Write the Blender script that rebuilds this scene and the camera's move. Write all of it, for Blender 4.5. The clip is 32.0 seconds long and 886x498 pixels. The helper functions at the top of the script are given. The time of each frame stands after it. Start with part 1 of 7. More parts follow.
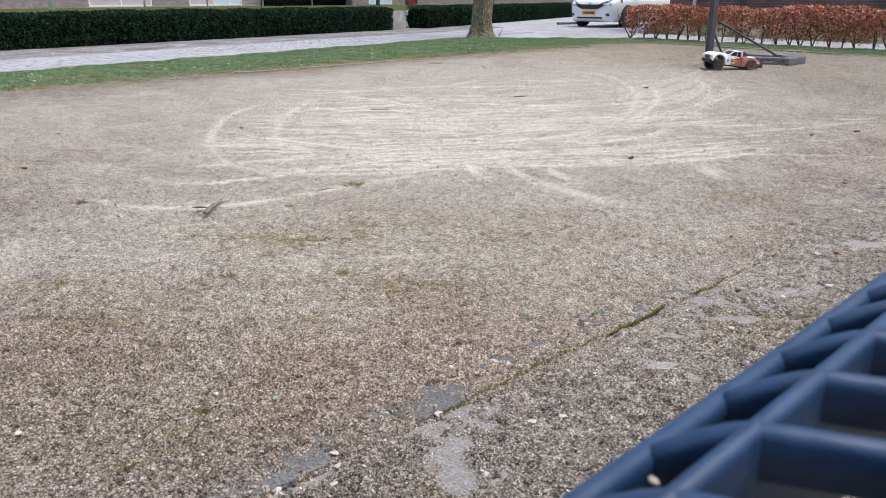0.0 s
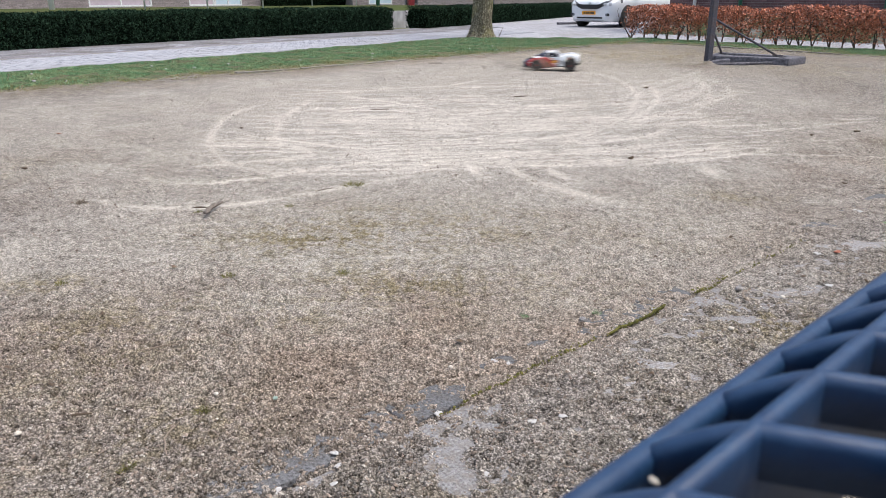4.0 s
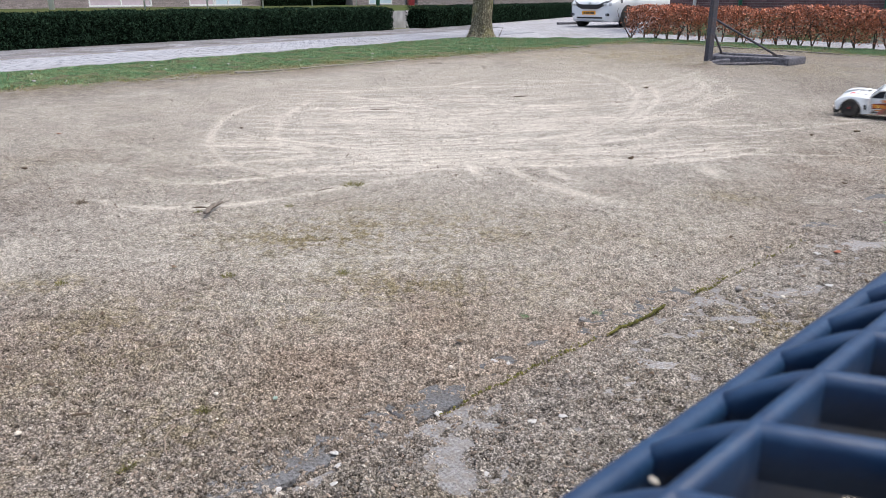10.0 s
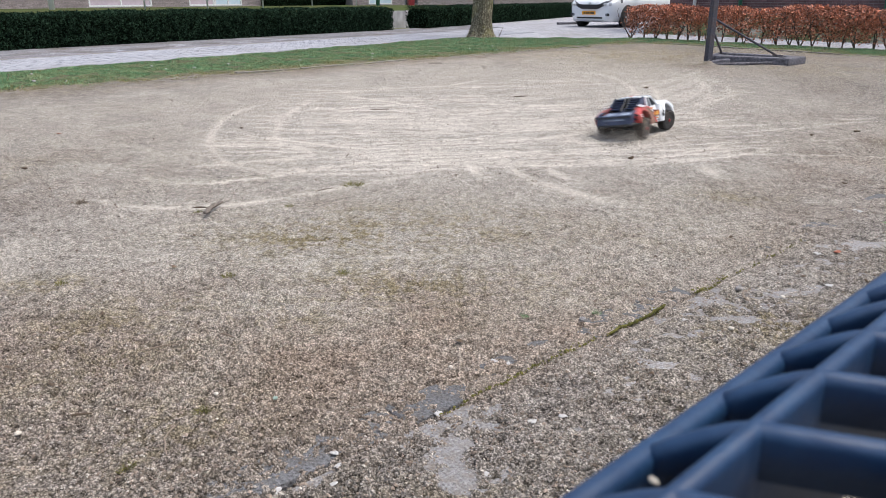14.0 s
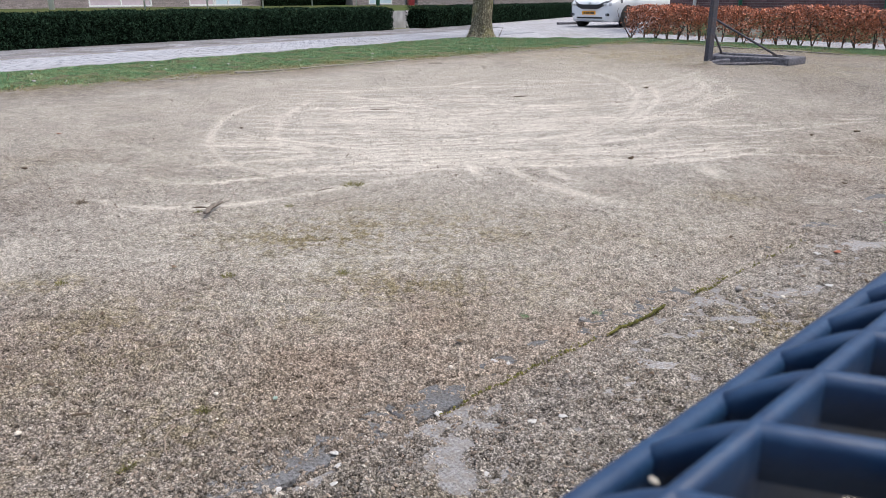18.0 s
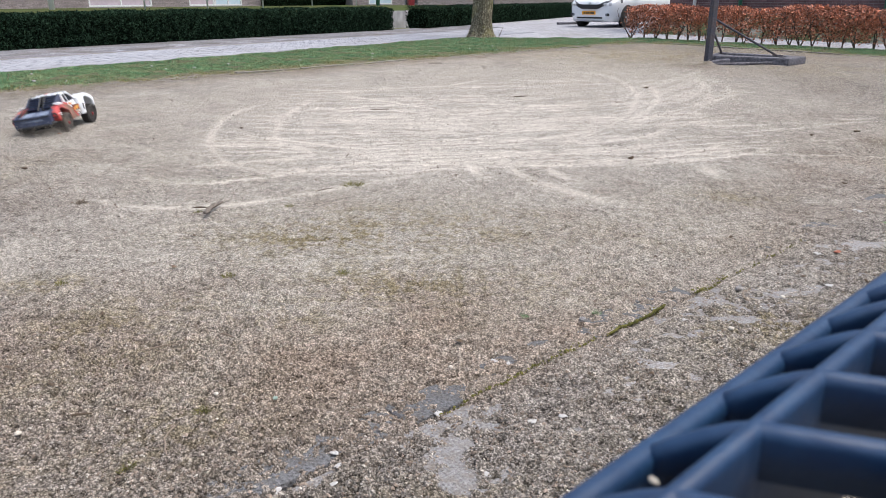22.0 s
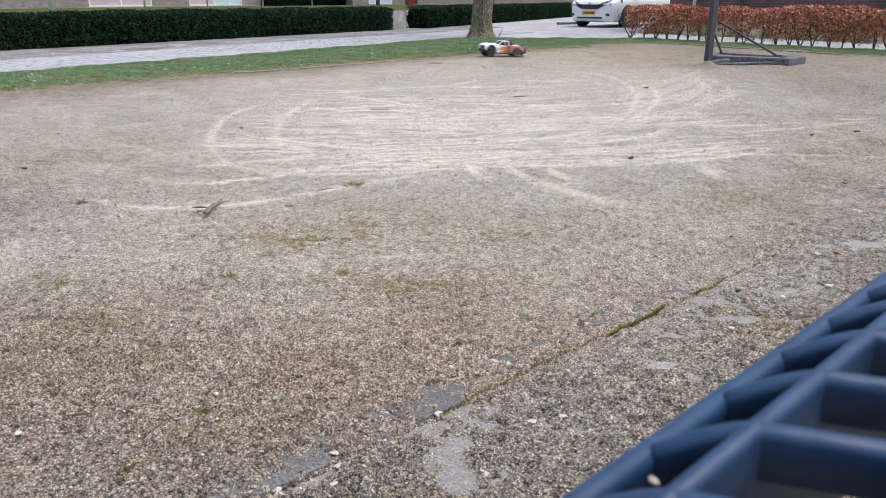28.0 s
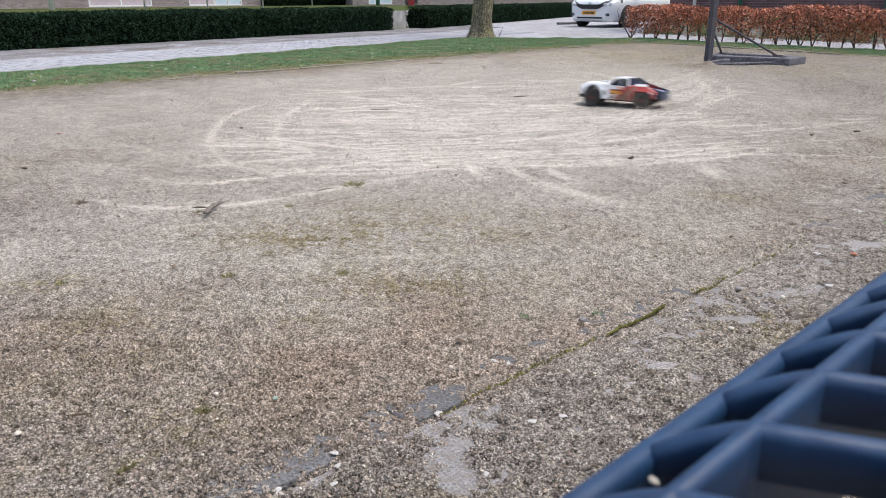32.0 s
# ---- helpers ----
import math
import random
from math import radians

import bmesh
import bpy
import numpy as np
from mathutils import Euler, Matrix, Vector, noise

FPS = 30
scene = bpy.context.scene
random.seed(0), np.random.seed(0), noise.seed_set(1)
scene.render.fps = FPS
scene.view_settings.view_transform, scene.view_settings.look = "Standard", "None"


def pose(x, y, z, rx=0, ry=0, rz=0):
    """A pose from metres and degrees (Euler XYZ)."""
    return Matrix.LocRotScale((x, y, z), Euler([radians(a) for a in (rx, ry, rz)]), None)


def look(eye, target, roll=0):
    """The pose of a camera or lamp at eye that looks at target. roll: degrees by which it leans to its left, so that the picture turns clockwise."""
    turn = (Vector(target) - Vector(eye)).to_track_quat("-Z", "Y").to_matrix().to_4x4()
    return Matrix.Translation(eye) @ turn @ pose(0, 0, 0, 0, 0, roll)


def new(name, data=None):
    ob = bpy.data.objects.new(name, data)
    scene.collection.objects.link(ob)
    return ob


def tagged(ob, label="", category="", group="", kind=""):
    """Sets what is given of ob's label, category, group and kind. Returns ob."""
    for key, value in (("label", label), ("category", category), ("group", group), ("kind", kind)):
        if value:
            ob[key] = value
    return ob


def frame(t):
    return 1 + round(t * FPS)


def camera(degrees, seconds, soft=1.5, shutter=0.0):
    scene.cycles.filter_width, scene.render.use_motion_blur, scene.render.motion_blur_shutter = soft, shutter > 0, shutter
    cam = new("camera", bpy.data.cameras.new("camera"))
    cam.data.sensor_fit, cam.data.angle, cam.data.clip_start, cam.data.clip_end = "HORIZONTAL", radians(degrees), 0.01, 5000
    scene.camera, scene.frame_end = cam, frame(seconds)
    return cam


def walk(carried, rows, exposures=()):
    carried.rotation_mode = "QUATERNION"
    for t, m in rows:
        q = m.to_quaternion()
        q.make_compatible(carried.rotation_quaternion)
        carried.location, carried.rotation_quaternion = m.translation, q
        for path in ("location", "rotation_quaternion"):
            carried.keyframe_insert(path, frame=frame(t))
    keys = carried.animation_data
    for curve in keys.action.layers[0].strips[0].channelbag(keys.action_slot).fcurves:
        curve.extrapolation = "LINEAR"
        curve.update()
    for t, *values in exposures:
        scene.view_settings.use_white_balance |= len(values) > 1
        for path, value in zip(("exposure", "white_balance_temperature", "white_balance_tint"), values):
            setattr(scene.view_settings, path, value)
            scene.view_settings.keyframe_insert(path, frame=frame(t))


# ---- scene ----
EYE_HEIGHT = 0.93
cam = camera(62.19, 32.0, soft=0.55, shutter=0.4)
cam.data.dof.use_dof = True
cam.data.dof.focus_distance = 3.8
cam.data.dof.aperture_fstop = 13.0
STAND = look((0, 0, EYE_HEIGHT), (0, 13.0, EYE_HEIGHT - 13.0 * 445 / 1300))
walk(cam, [(0.0, STAND), (32.0, STAND)], [(0.0, 0.53), (12.8, 0.53), (14.0, 0.46), (18.0, 0.50), (22.0, 0.52), (29.5, 0.52), (31.0, 0.49), (31.6, 0.43), (32.0, 0.49)])

# ---- light: an overcast winter day ----
world = bpy.data.worlds.new("sky")
scene.world = world
world.use_nodes = True
wn, wl = world.node_tree.nodes, world.node_tree.links
sky = wn.new("ShaderNodeTexSky")
sky.sky_type = "NISHITA"
sky.sun_disc = False
sky.sun_elevation = radians(71)
sky.sun_rotation = radians(95)
sky.dust_density = 4.0
pale = wn.new("ShaderNodeHueSaturation")
pale.inputs["Saturation"].default_value = 0.8
wl.new(sky.outputs[0], pale.inputs["Color"])
wl.new(pale.outputs[0], wn["Background"].inputs["Color"])
wn["Background"].inputs["Strength"].default_value = 0.17
sun = new("sun", bpy.data.lights.new("sun", "SUN"))
sun.data.energy = 1.6
sun.data.angle = radians(17)
sun.data.color = (1.0, 0.97, 0.93)
sun.matrix_basis = look((5.5, -0.5, 16), (0, 0, 0))


# ---- building blocks ----
def mesh_np(name, verts, faces, material=None, parent=None, smooth=False):
    """A mesh object from arrays of corners and of faces with equal corner counts."""
    verts, faces = np.asarray(verts, dtype=np.float32), np.asarray(faces, dtype=np.int32)
    me = bpy.data.meshes.new(name)
    n, k = faces.shape
    me.vertices.add(len(verts))
    me.vertices.foreach_set("co", verts.ravel())
    me.loops.add(n * k)
    me.loops.foreach_set("vertex_index", faces.ravel())
    me.polygons.add(n)
    me.polygons.foreach_set("loop_start", np.arange(n, dtype=np.int32) * k)
    me.polygons.foreach_set("use_smooth", np.full(n, smooth))
    me.update(calc_edges=True)
    ob = new(name, me)
    if material:
        me.materials.append(material)
    if parent:
        ob.parent = parent
    return ob


def part(name, bm, material, parent, label="", smooth=False):
    """Links a bmesh as one mesh object under a thing or a part."""
    bmesh.ops.recalc_face_normals(bm, faces=bm.faces)
    me = bpy.data.meshes.new(name)
    bm.to_mesh(me)
    bm.free()
    for p in me.polygons:
        p.use_smooth = smooth
    me.materials.append(material)
    ob = new(name, me)
    if parent:
        ob.parent = parent
    if label:
        ob["label"] = label
    return ob


def thing(name, m, label, category, group="", kind=""):
    ob = new(name)
    ob.empty_display_size = 0.1
    ob.matrix_basis = m
    return tagged(ob, label, category, group, kind)


def box(bm, sx, sy, sz, m=None, bevel=0.0):
    r = bmesh.ops.create_cube(bm, size=1.0, matrix=(m or Matrix()) @ Matrix.Diagonal((sx, sy, sz, 1)))
    if bevel:
        es = list({e for v in r["verts"] for e in v.link_edges})
        bmesh.ops.bevel(bm, geom=es, offset=bevel, segments=2, affect="EDGES", profile=0.6)
    return bm


def rod(bm, a, b, r0, r1=None, n=8):
    a, b = Vector(a), Vector(b)
    m = Matrix.Translation((a + b) / 2) @ (b - a).to_track_quat("Z", "Y").to_matrix().to_4x4()
    bmesh.ops.create_cone(bm, cap_ends=True, segments=n, radius1=r0, radius2=r0 if r1 is None else r1, depth=(b - a).length, matrix=m)
    return bm


def tube(bm, pts, radii, n=8):
    """A round sweep through points, closed at both ends."""
    pts = [Vector(p) for p in pts]
    if not hasattr(radii, "__len__"):
        radii = [radii] * len(pts)
    rings = []
    side = Vector((0.31, 0.87, 0.39))
    for i, p in enumerate(pts):
        d = (pts[min(i + 1, len(pts) - 1)] - pts[max(i - 1, 0)]).normalized()
        u = d.cross(side).normalized()
        if u.length < 0.1:
            u = d.cross(Vector((0, 0, 1))).normalized()
        w = d.cross(u)
        rings.append([bm.verts.new(p + radii[i] * (math.cos(a) * u + math.sin(a) * w)) for a in (2 * math.pi * k / n for k in range(n))])
    for r, s in zip(rings, rings[1:]):
        for k in range(n):
            bm.faces.new((r[k], r[(k + 1) % n], s[(k + 1) % n], s[k]))
    bm.faces.new(rings[0][::-1])
    bm.faces.new(rings[-1])
    return bm


def prism(bm, poly, y0, y1, inset=0.0, bevel=0.0):
    """A polygon in the xz plane, extruded from y0 to y1."""
    a = [bm.verts.new((x, y0, z)) for x, z in poly]
    b = [bm.verts.new((x, y1, z)) for x, z in poly]
    n = len(poly)
    fs = [bm.faces.new(a), bm.faces.new(b[::-1])]
    for i in range(n):
        fs.append(bm.faces.new((a[i], b[i], b[(i + 1) % n], a[(i + 1) % n])))
    bmesh.ops.triangulate(bm, faces=fs[:2])
    return bm


def lathe(bm, profile, n=24, axis="Y", m=None):
    """Turns a profile of (radius, along) round an axis."""
    rings = []
    for r, h in profile:
        ring = []
        for k in range(n):
            a = 2 * math.pi * k / n
            c, s = r * math.cos(a), r * math.sin(a)
            v = Vector((c, h, s)) if axis == "Y" else Vector((c, s, h))
            ring.append(bm.verts.new((m or Matrix()) @ v))
        rings.append(ring)
    for r, s in zip(rings, rings[1:]):
        for k in range(n):
            bm.faces.new((r[k], r[(k + 1) % n], s[(k + 1) % n], s[k]))
    bm.faces.new(rings[0][::-1])
    bm.faces.new(rings[-1])
    return bm


def sheet(bm, nx, ny, f, thick=0.0):
    """A grid f(u, v) with u and v from 0 to 1; thickened downwards when asked."""
    top = [[bm.verts.new(f(i / nx, j / ny)) for j in range(ny + 1)] for i in range(nx + 1)]
    layers = [top]
    if thick:
        layers.append([[bm.verts.new(v.co - Vector((0, 0, thick))) for v in col] for col in top])
    for g in layers:
        for i in range(nx):
            for j in range(ny):
                bm.faces.new((g[i][j], g[i + 1][j], g[i + 1][j + 1], g[i][j + 1]))
    if thick:
        a, b = layers
        ring = [(i, 0) for i in range(nx)] + [(nx, j) for j in range(ny)] + [(i, ny) for i in range(nx, 0, -1)] + [(0, j) for j in range(ny, 0, -1)]
        for (i, j), (k, l) in zip(ring, ring[1:] + ring[:1]):
            bm.faces.new((a[i][j], a[k][l], b[k][l], b[i][j]))
    return bm


def lattice_noise(x, y, size, seed):
    """Smooth value noise from -1 to 1 on arrays."""
    x, y = np.asarray(x) / size, np.asarray(y) / size
    xi, yi = np.floor(x).astype(np.int64), np.floor(y).astype(np.int64)
    u, v = x - xi, y - yi
    u, v = u * u * (3 - 2 * u), v * v * (3 - 2 * v)

    def h(i, j):
        k = (i * 374761393 + j * 668265263 + seed * 1442695041) & 0xFFFFFFFF
        k = ((k ^ (k >> 13)) * 1274126177) & 0xFFFFFFFF
        return ((k ^ (k >> 16)) & 0xFFFF) / 32767.5 - 1

    return (h(xi, yi) * (1 - u) + h(xi + 1, yi) * u) * (1 - v) + (h(xi, yi + 1) * (1 - u) + h(xi + 1, yi + 1) * u) * v


# ---- materials ----
def surface(name, low, high, scale, rough=0.8, bump=0.0, bump_scale=0.0, metal=0.0, dirt=None, dirt_scale=3.0, dirt_amount=0.5, vary=0.0, coat=0.0, spec=0.5, island=0.0, stretch=1.0, courses=0.0, turn=0.0):
    """Two tones by fine noise, dirt by coarse noise, relief, and a change of tone from piece to piece."""
    m = bpy.data.materials.new(name)
    m.use_nodes = True
    n, l = m.node_tree.nodes, m.node_tree.links
    b = n["Principled BSDF"]
    tc = n.new("ShaderNodeTexCoord")
    fine = n.new("ShaderNodeTexNoise")
    fine.inputs["Scale"].default_value, fine.inputs["Detail"].default_value, fine.inputs["Roughness"].default_value = scale, 6, 0.65
    place = tc.outputs["Object"]
    if stretch != 1.0:
        grain = n.new("ShaderNodeMapping")
        grain.inputs["Scale"].default_value = (1, 1, stretch)
        l.new(place, grain.inputs["Vector"])
        place = grain.outputs[0]
    l.new(place, fine.inputs["Vector"])
    ramp = n.new("ShaderNodeValToRGB")
    ramp.color_ramp.elements[0].position, ramp.color_ramp.elements[1].position = 0.32, 0.68
    ramp.color_ramp.elements[0].color, ramp.color_ramp.elements[1].color = (*low, 1), (*high, 1)
    l.new(fine.outputs[0], ramp.inputs[0])
    colour = ramp.outputs[0]
    if courses:
        lay = n.new("ShaderNodeMapping")
        lay.inputs["Rotation"].default_value = (0, 0, radians(turn))
        l.new(tc.outputs["Object"], lay.inputs["Vector"])
        bond = n.new("ShaderNodeTexBrick")
        bond.inputs["Scale"].default_value = 1.0
        bond.inputs["Brick Width"].default_value, bond.inputs["Row Height"].default_value = courses * 2, courses
        bond.inputs["Mortar Size"].default_value = 0.006
        bond.inputs["Color1"].default_value, bond.inputs["Color2"].default_value = (0.8, 0.8, 0.8, 1), (1.12, 1.12, 1.12, 1)
        bond.inputs["Mortar"].default_value = (0.55, 0.55, 0.55, 1)
        l.new(lay.outputs[0], bond.inputs["Vector"])
        laid = n.new("ShaderNodeMixRGB")
        laid.blend_type = "MULTIPLY"
        laid.inputs[0].default_value = 1.0
        l.new(colour, laid.inputs[1])
        l.new(bond.outputs[0], laid.inputs[2])
        colour = laid.outputs[0]
    if dirt:
        coarse = n.new("ShaderNodeTexNoise")
        coarse.inputs["Scale"].default_value, coarse.inputs["Detail"].default_value = dirt_scale, 5
        l.new(tc.outputs["Object"], coarse.inputs["Vector"])
        step = n.new("ShaderNodeMapRange")
        step.inputs[1].default_value, step.inputs[2].default_value, step.inputs[4].default_value = 0.45, 0.72, dirt_amount
        l.new(coarse.outputs[0], step.inputs[0])
        mix = n.new("ShaderNodeMixRGB")
        mix.inputs[2].default_value = (*dirt, 1)
        l.new(step.outputs[0], mix.inputs[0])
        l.new(colour, mix.inputs[1])
        colour = mix.outputs[0]
    if vary or island:
        src = n.new("ShaderNodeNewGeometry").outputs["Random Per Island"] if island else n.new("ShaderNodeObjectInfo").outputs["Random"]
        a = island or vary
        rng = n.new("ShaderNodeMapRange")
        rng.inputs[3].default_value, rng.inputs[4].default_value = 1 - a, 1 + a
        l.new(src, rng.inputs[0])
        hsv = n.new("ShaderNodeHueSaturation")
        l.new(rng.outputs[0], hsv.inputs["Value"])
        l.new(colour, hsv.inputs["Color"])
        colour = hsv.outputs[0]
    l.new(colour, b.inputs["Base Color"])
    b.inputs["Roughness"].default_value, b.inputs["Metallic"].default_value = rough, metal
    b.inputs["Specular IOR Level"].default_value = spec
    b.inputs["Coat Weight"].default_value = coat
    if bump:
        rel = n.new("ShaderNodeTexNoise")
        rel.inputs["Scale"].default_value, rel.inputs["Detail"].default_value = bump_scale or scale, 4
        l.new(place, rel.inputs["Vector"])
        bp = n.new("ShaderNodeBump")
        bp.inputs["Strength"].default_value, bp.inputs["Distance"].default_value = min(bump, 1.0), 0.01 if bump <= 1 else 0.01 * bump
        l.new(rel.outputs[0], bp.inputs["Height"])
        l.new(bp.outputs[0], b.inputs["Normal"])
    return m


def sand_material():
    m = bpy.data.materials.new("sandy_soil")
    m.use_nodes = True
    n, l = m.node_tree.nodes, m.node_tree.links
    b = n["Principled BSDF"]
    tc = n.new("ShaderNodeTexCoord")

    def noise_at(scale, detail=5, rough=0.6):
        t = n.new("ShaderNodeTexNoise")
        t.inputs["Scale"].default_value, t.inputs["Detail"].default_value, t.inputs["Roughness"].default_value = scale, detail, rough
        l.new(tc.outputs["Object"], t.inputs["Vector"])
        return t.outputs[0]

    def math_node(op, a, c):
        t = n.new("ShaderNodeMath")
        t.operation = op
        for i, v in enumerate((a, c)):
            if isinstance(v, (int, float)):
                t.inputs[i].default_value = v
            else:
                l.new(v, t.inputs[i])
        return t.outputs[0]

    def mix(f, a, c):
        t = n.new("ShaderNodeMixRGB")
        for i, v in enumerate((f, a, c)):
            if isinstance(v, tuple):
                t.inputs[i].default_value = (*v, 1)
            elif isinstance(v, (int, float)):
                t.inputs[i].default_value = v
            else:
                l.new(v, t.inputs[i])
        return t.outputs[0]

    def ramp(src, lo, hi):
        t = n.new("ShaderNodeMapRange")
        t.inputs[1].default_value, t.inputs[2].default_value = lo, hi
        l.new(src, t.inputs[0])
        return t.outputs[0]

    dry = n.new("ShaderNodeAttribute")
    dry.attribute_name = "dry"
    moss = n.new("ShaderNodeAttribute")
    moss.attribute_name = "moss"
    turf = n.new("ShaderNodeAttribute")
    turf.attribute_name = "turf"
    def cells(scale, warp):
        t = n.new("ShaderNodeTexVoronoi")
        t.inputs["Scale"].default_value = scale
        w = n.new("ShaderNodeTexNoise")
        w.inputs["Scale"].default_value = scale * 0.6
        l.new(tc.outputs["Object"], w.inputs["Vector"])
        v = n.new("ShaderNodeVectorMath")
        v.operation = "MULTIPLY_ADD"
        v.inputs[1].default_value = (warp, warp, warp)
        l.new(w.outputs["Color"], v.inputs[0])
        l.new(tc.outputs["Object"], v.inputs[2])
        l.new(v.outputs[0], t.inputs["Vector"])
        sep = n.new("ShaderNodeSeparateColor")
        l.new(t.outputs["Color"], sep.inputs[0])
        return t.outputs["Distance"], sep.outputs[0]

    rut = n.new("ShaderNodeAttribute")
    rut.attribute_name = "rut"
    warm = n.new("ShaderNodeAttribute")
    warm.attribute_name = "warm"
    grain = n.new("ShaderNodeAttribute")
    grain.attribute_name = "grain"
    grit = noise_at(230, 5, 0.7)
    clump = noise_at(34, 6, 0.7)
    lump = noise_at(13, 6, 0.7)
    heap = noise_at(4.0, 7, 0.7)
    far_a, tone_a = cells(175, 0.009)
    far_b, tone_b = cells(360, 0.004)
    far_c, tone_c = cells(42, 0.02)
    d = math_node("ADD", dry.outputs["Fac"], math_node("MULTIPLY", math_node("SUBTRACT", clump, 0.5), 0.7))
    d = math_node("ADD", d, math_node("MULTIPLY", math_node("SUBTRACT", lump, 0.5), 0.7))
    d = math_node("ADD", d, math_node("MULTIPLY", math_node("SUBTRACT", heap, 0.5), 1.0))
    d = math_node("ADD", d, math_node("MULTIPLY", math_node("SUBTRACT", noise_at(1.3, 5), 0.5), 0.5))
    tone = math_node("ADD", math_node("MULTIPLY", tone_a, 0.22), math_node("MULTIPLY", tone_b, 0.08))
    tone = math_node("ADD", tone, math_node("MULTIPLY", ramp(grit, 0.3, 0.7), 0.12))
    # the grain attribute holds painted relief shading besides each grain's random tone
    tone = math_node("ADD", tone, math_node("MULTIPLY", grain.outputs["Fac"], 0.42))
    tone = math_node("ADD", tone, math_node("MULTIPLY", ramp(noise_at(75, 4, 0.75), 0.36, 0.64), 0.16))
    tone = math_node("ADD", tone, math_node("MULTIPLY", math_node("SUBTRACT", noise_at(22, 6, 0.8), 0.5), 0.9))
    tone = ramp(tone, 0.22, 0.78)
    cool = mix(tone, SOIL_LOW, SOIL_HIGH)
    soil = mix(warm.outputs["Fac"], cool, mix(tone, WARM_LOW, WARM_HIGH))
    sand = mix(tone, SAND_LOW, SAND_HIGH)
    col = mix(ramp(d, 0.15, 0.9), soil, sand)
    stone = ramp(tone_c, 0.962, 0.975)
    col = mix(math_node("MULTIPLY", stone, ramp(far_c, 0.34, 0.22)), col, mix(tone, (0.30, 0.27, 0.23), (0.60, 0.55, 0.49)))
    worn = math_node("MULTIPLY", math_node("MINIMUM", math_node("MULTIPLY", rut.outputs["Fac"], 1.95), 0.85), ramp(math_node("ADD", math_node("MULTIPLY", lump, 0.5), math_node("MULTIPLY", clump, 0.5)), 0.15, 0.5))
    col = mix(worn, col, mix(tone, RUT_LOW, RUT_HIGH))
    mossy = math_node("MULTIPLY", moss.outputs["Fac"], ramp(math_node("ADD", math_node("MULTIPLY", noise_at(26, 6, 0.7), 0.6), math_node("MULTIPLY", heap, 0.4)), 0.46, 0.56))
    col = mix(math_node("MULTIPLY", mossy, 0.75), col, mix(tone, (0.10, 0.080, 0.032), (0.47, 0.38, 0.185)))
    turfed = mix(ramp(math_node("ADD", math_node("MULTIPLY", clump, 0.6), math_node("MULTIPLY", lump, 0.4)), 0.38, 0.58), mix(grit, (0.06, 0.11, 0.04), (0.20, 0.29, 0.13)), mix(tone, (0.085, 0.072, 0.050), (0.40, 0.34, 0.24)))
    col = mix(turf.outputs["Fac"], col, turfed)
    # gaps between grain cells darkened: crevice shade put into the colour, less in ruts
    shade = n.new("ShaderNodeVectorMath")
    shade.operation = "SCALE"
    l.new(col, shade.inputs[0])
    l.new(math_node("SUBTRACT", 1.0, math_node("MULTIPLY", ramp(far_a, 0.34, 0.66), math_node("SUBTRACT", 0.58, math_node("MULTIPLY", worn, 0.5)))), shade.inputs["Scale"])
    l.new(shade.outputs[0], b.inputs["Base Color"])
    b.inputs["Roughness"].default_value = 0.95
    b.inputs["Specular IOR Level"].default_value = 0.0
    h = math_node("ADD", math_node("MULTIPLY", grit, 0.15), math_node("MULTIPLY", clump, 0.5))
    h = math_node("SUBTRACT", h, math_node("ADD", far_a, math_node("MULTIPLY", far_b, 0.4)))
    bp = n.new("ShaderNodeBump")
    bp.inputs["Strength"].default_value, bp.inputs["Distance"].default_value = 1.0, 0.007
    l.new(h, bp.inputs["Height"])
    l.new(bp.outputs[0], b.inputs["Normal"])
    return m


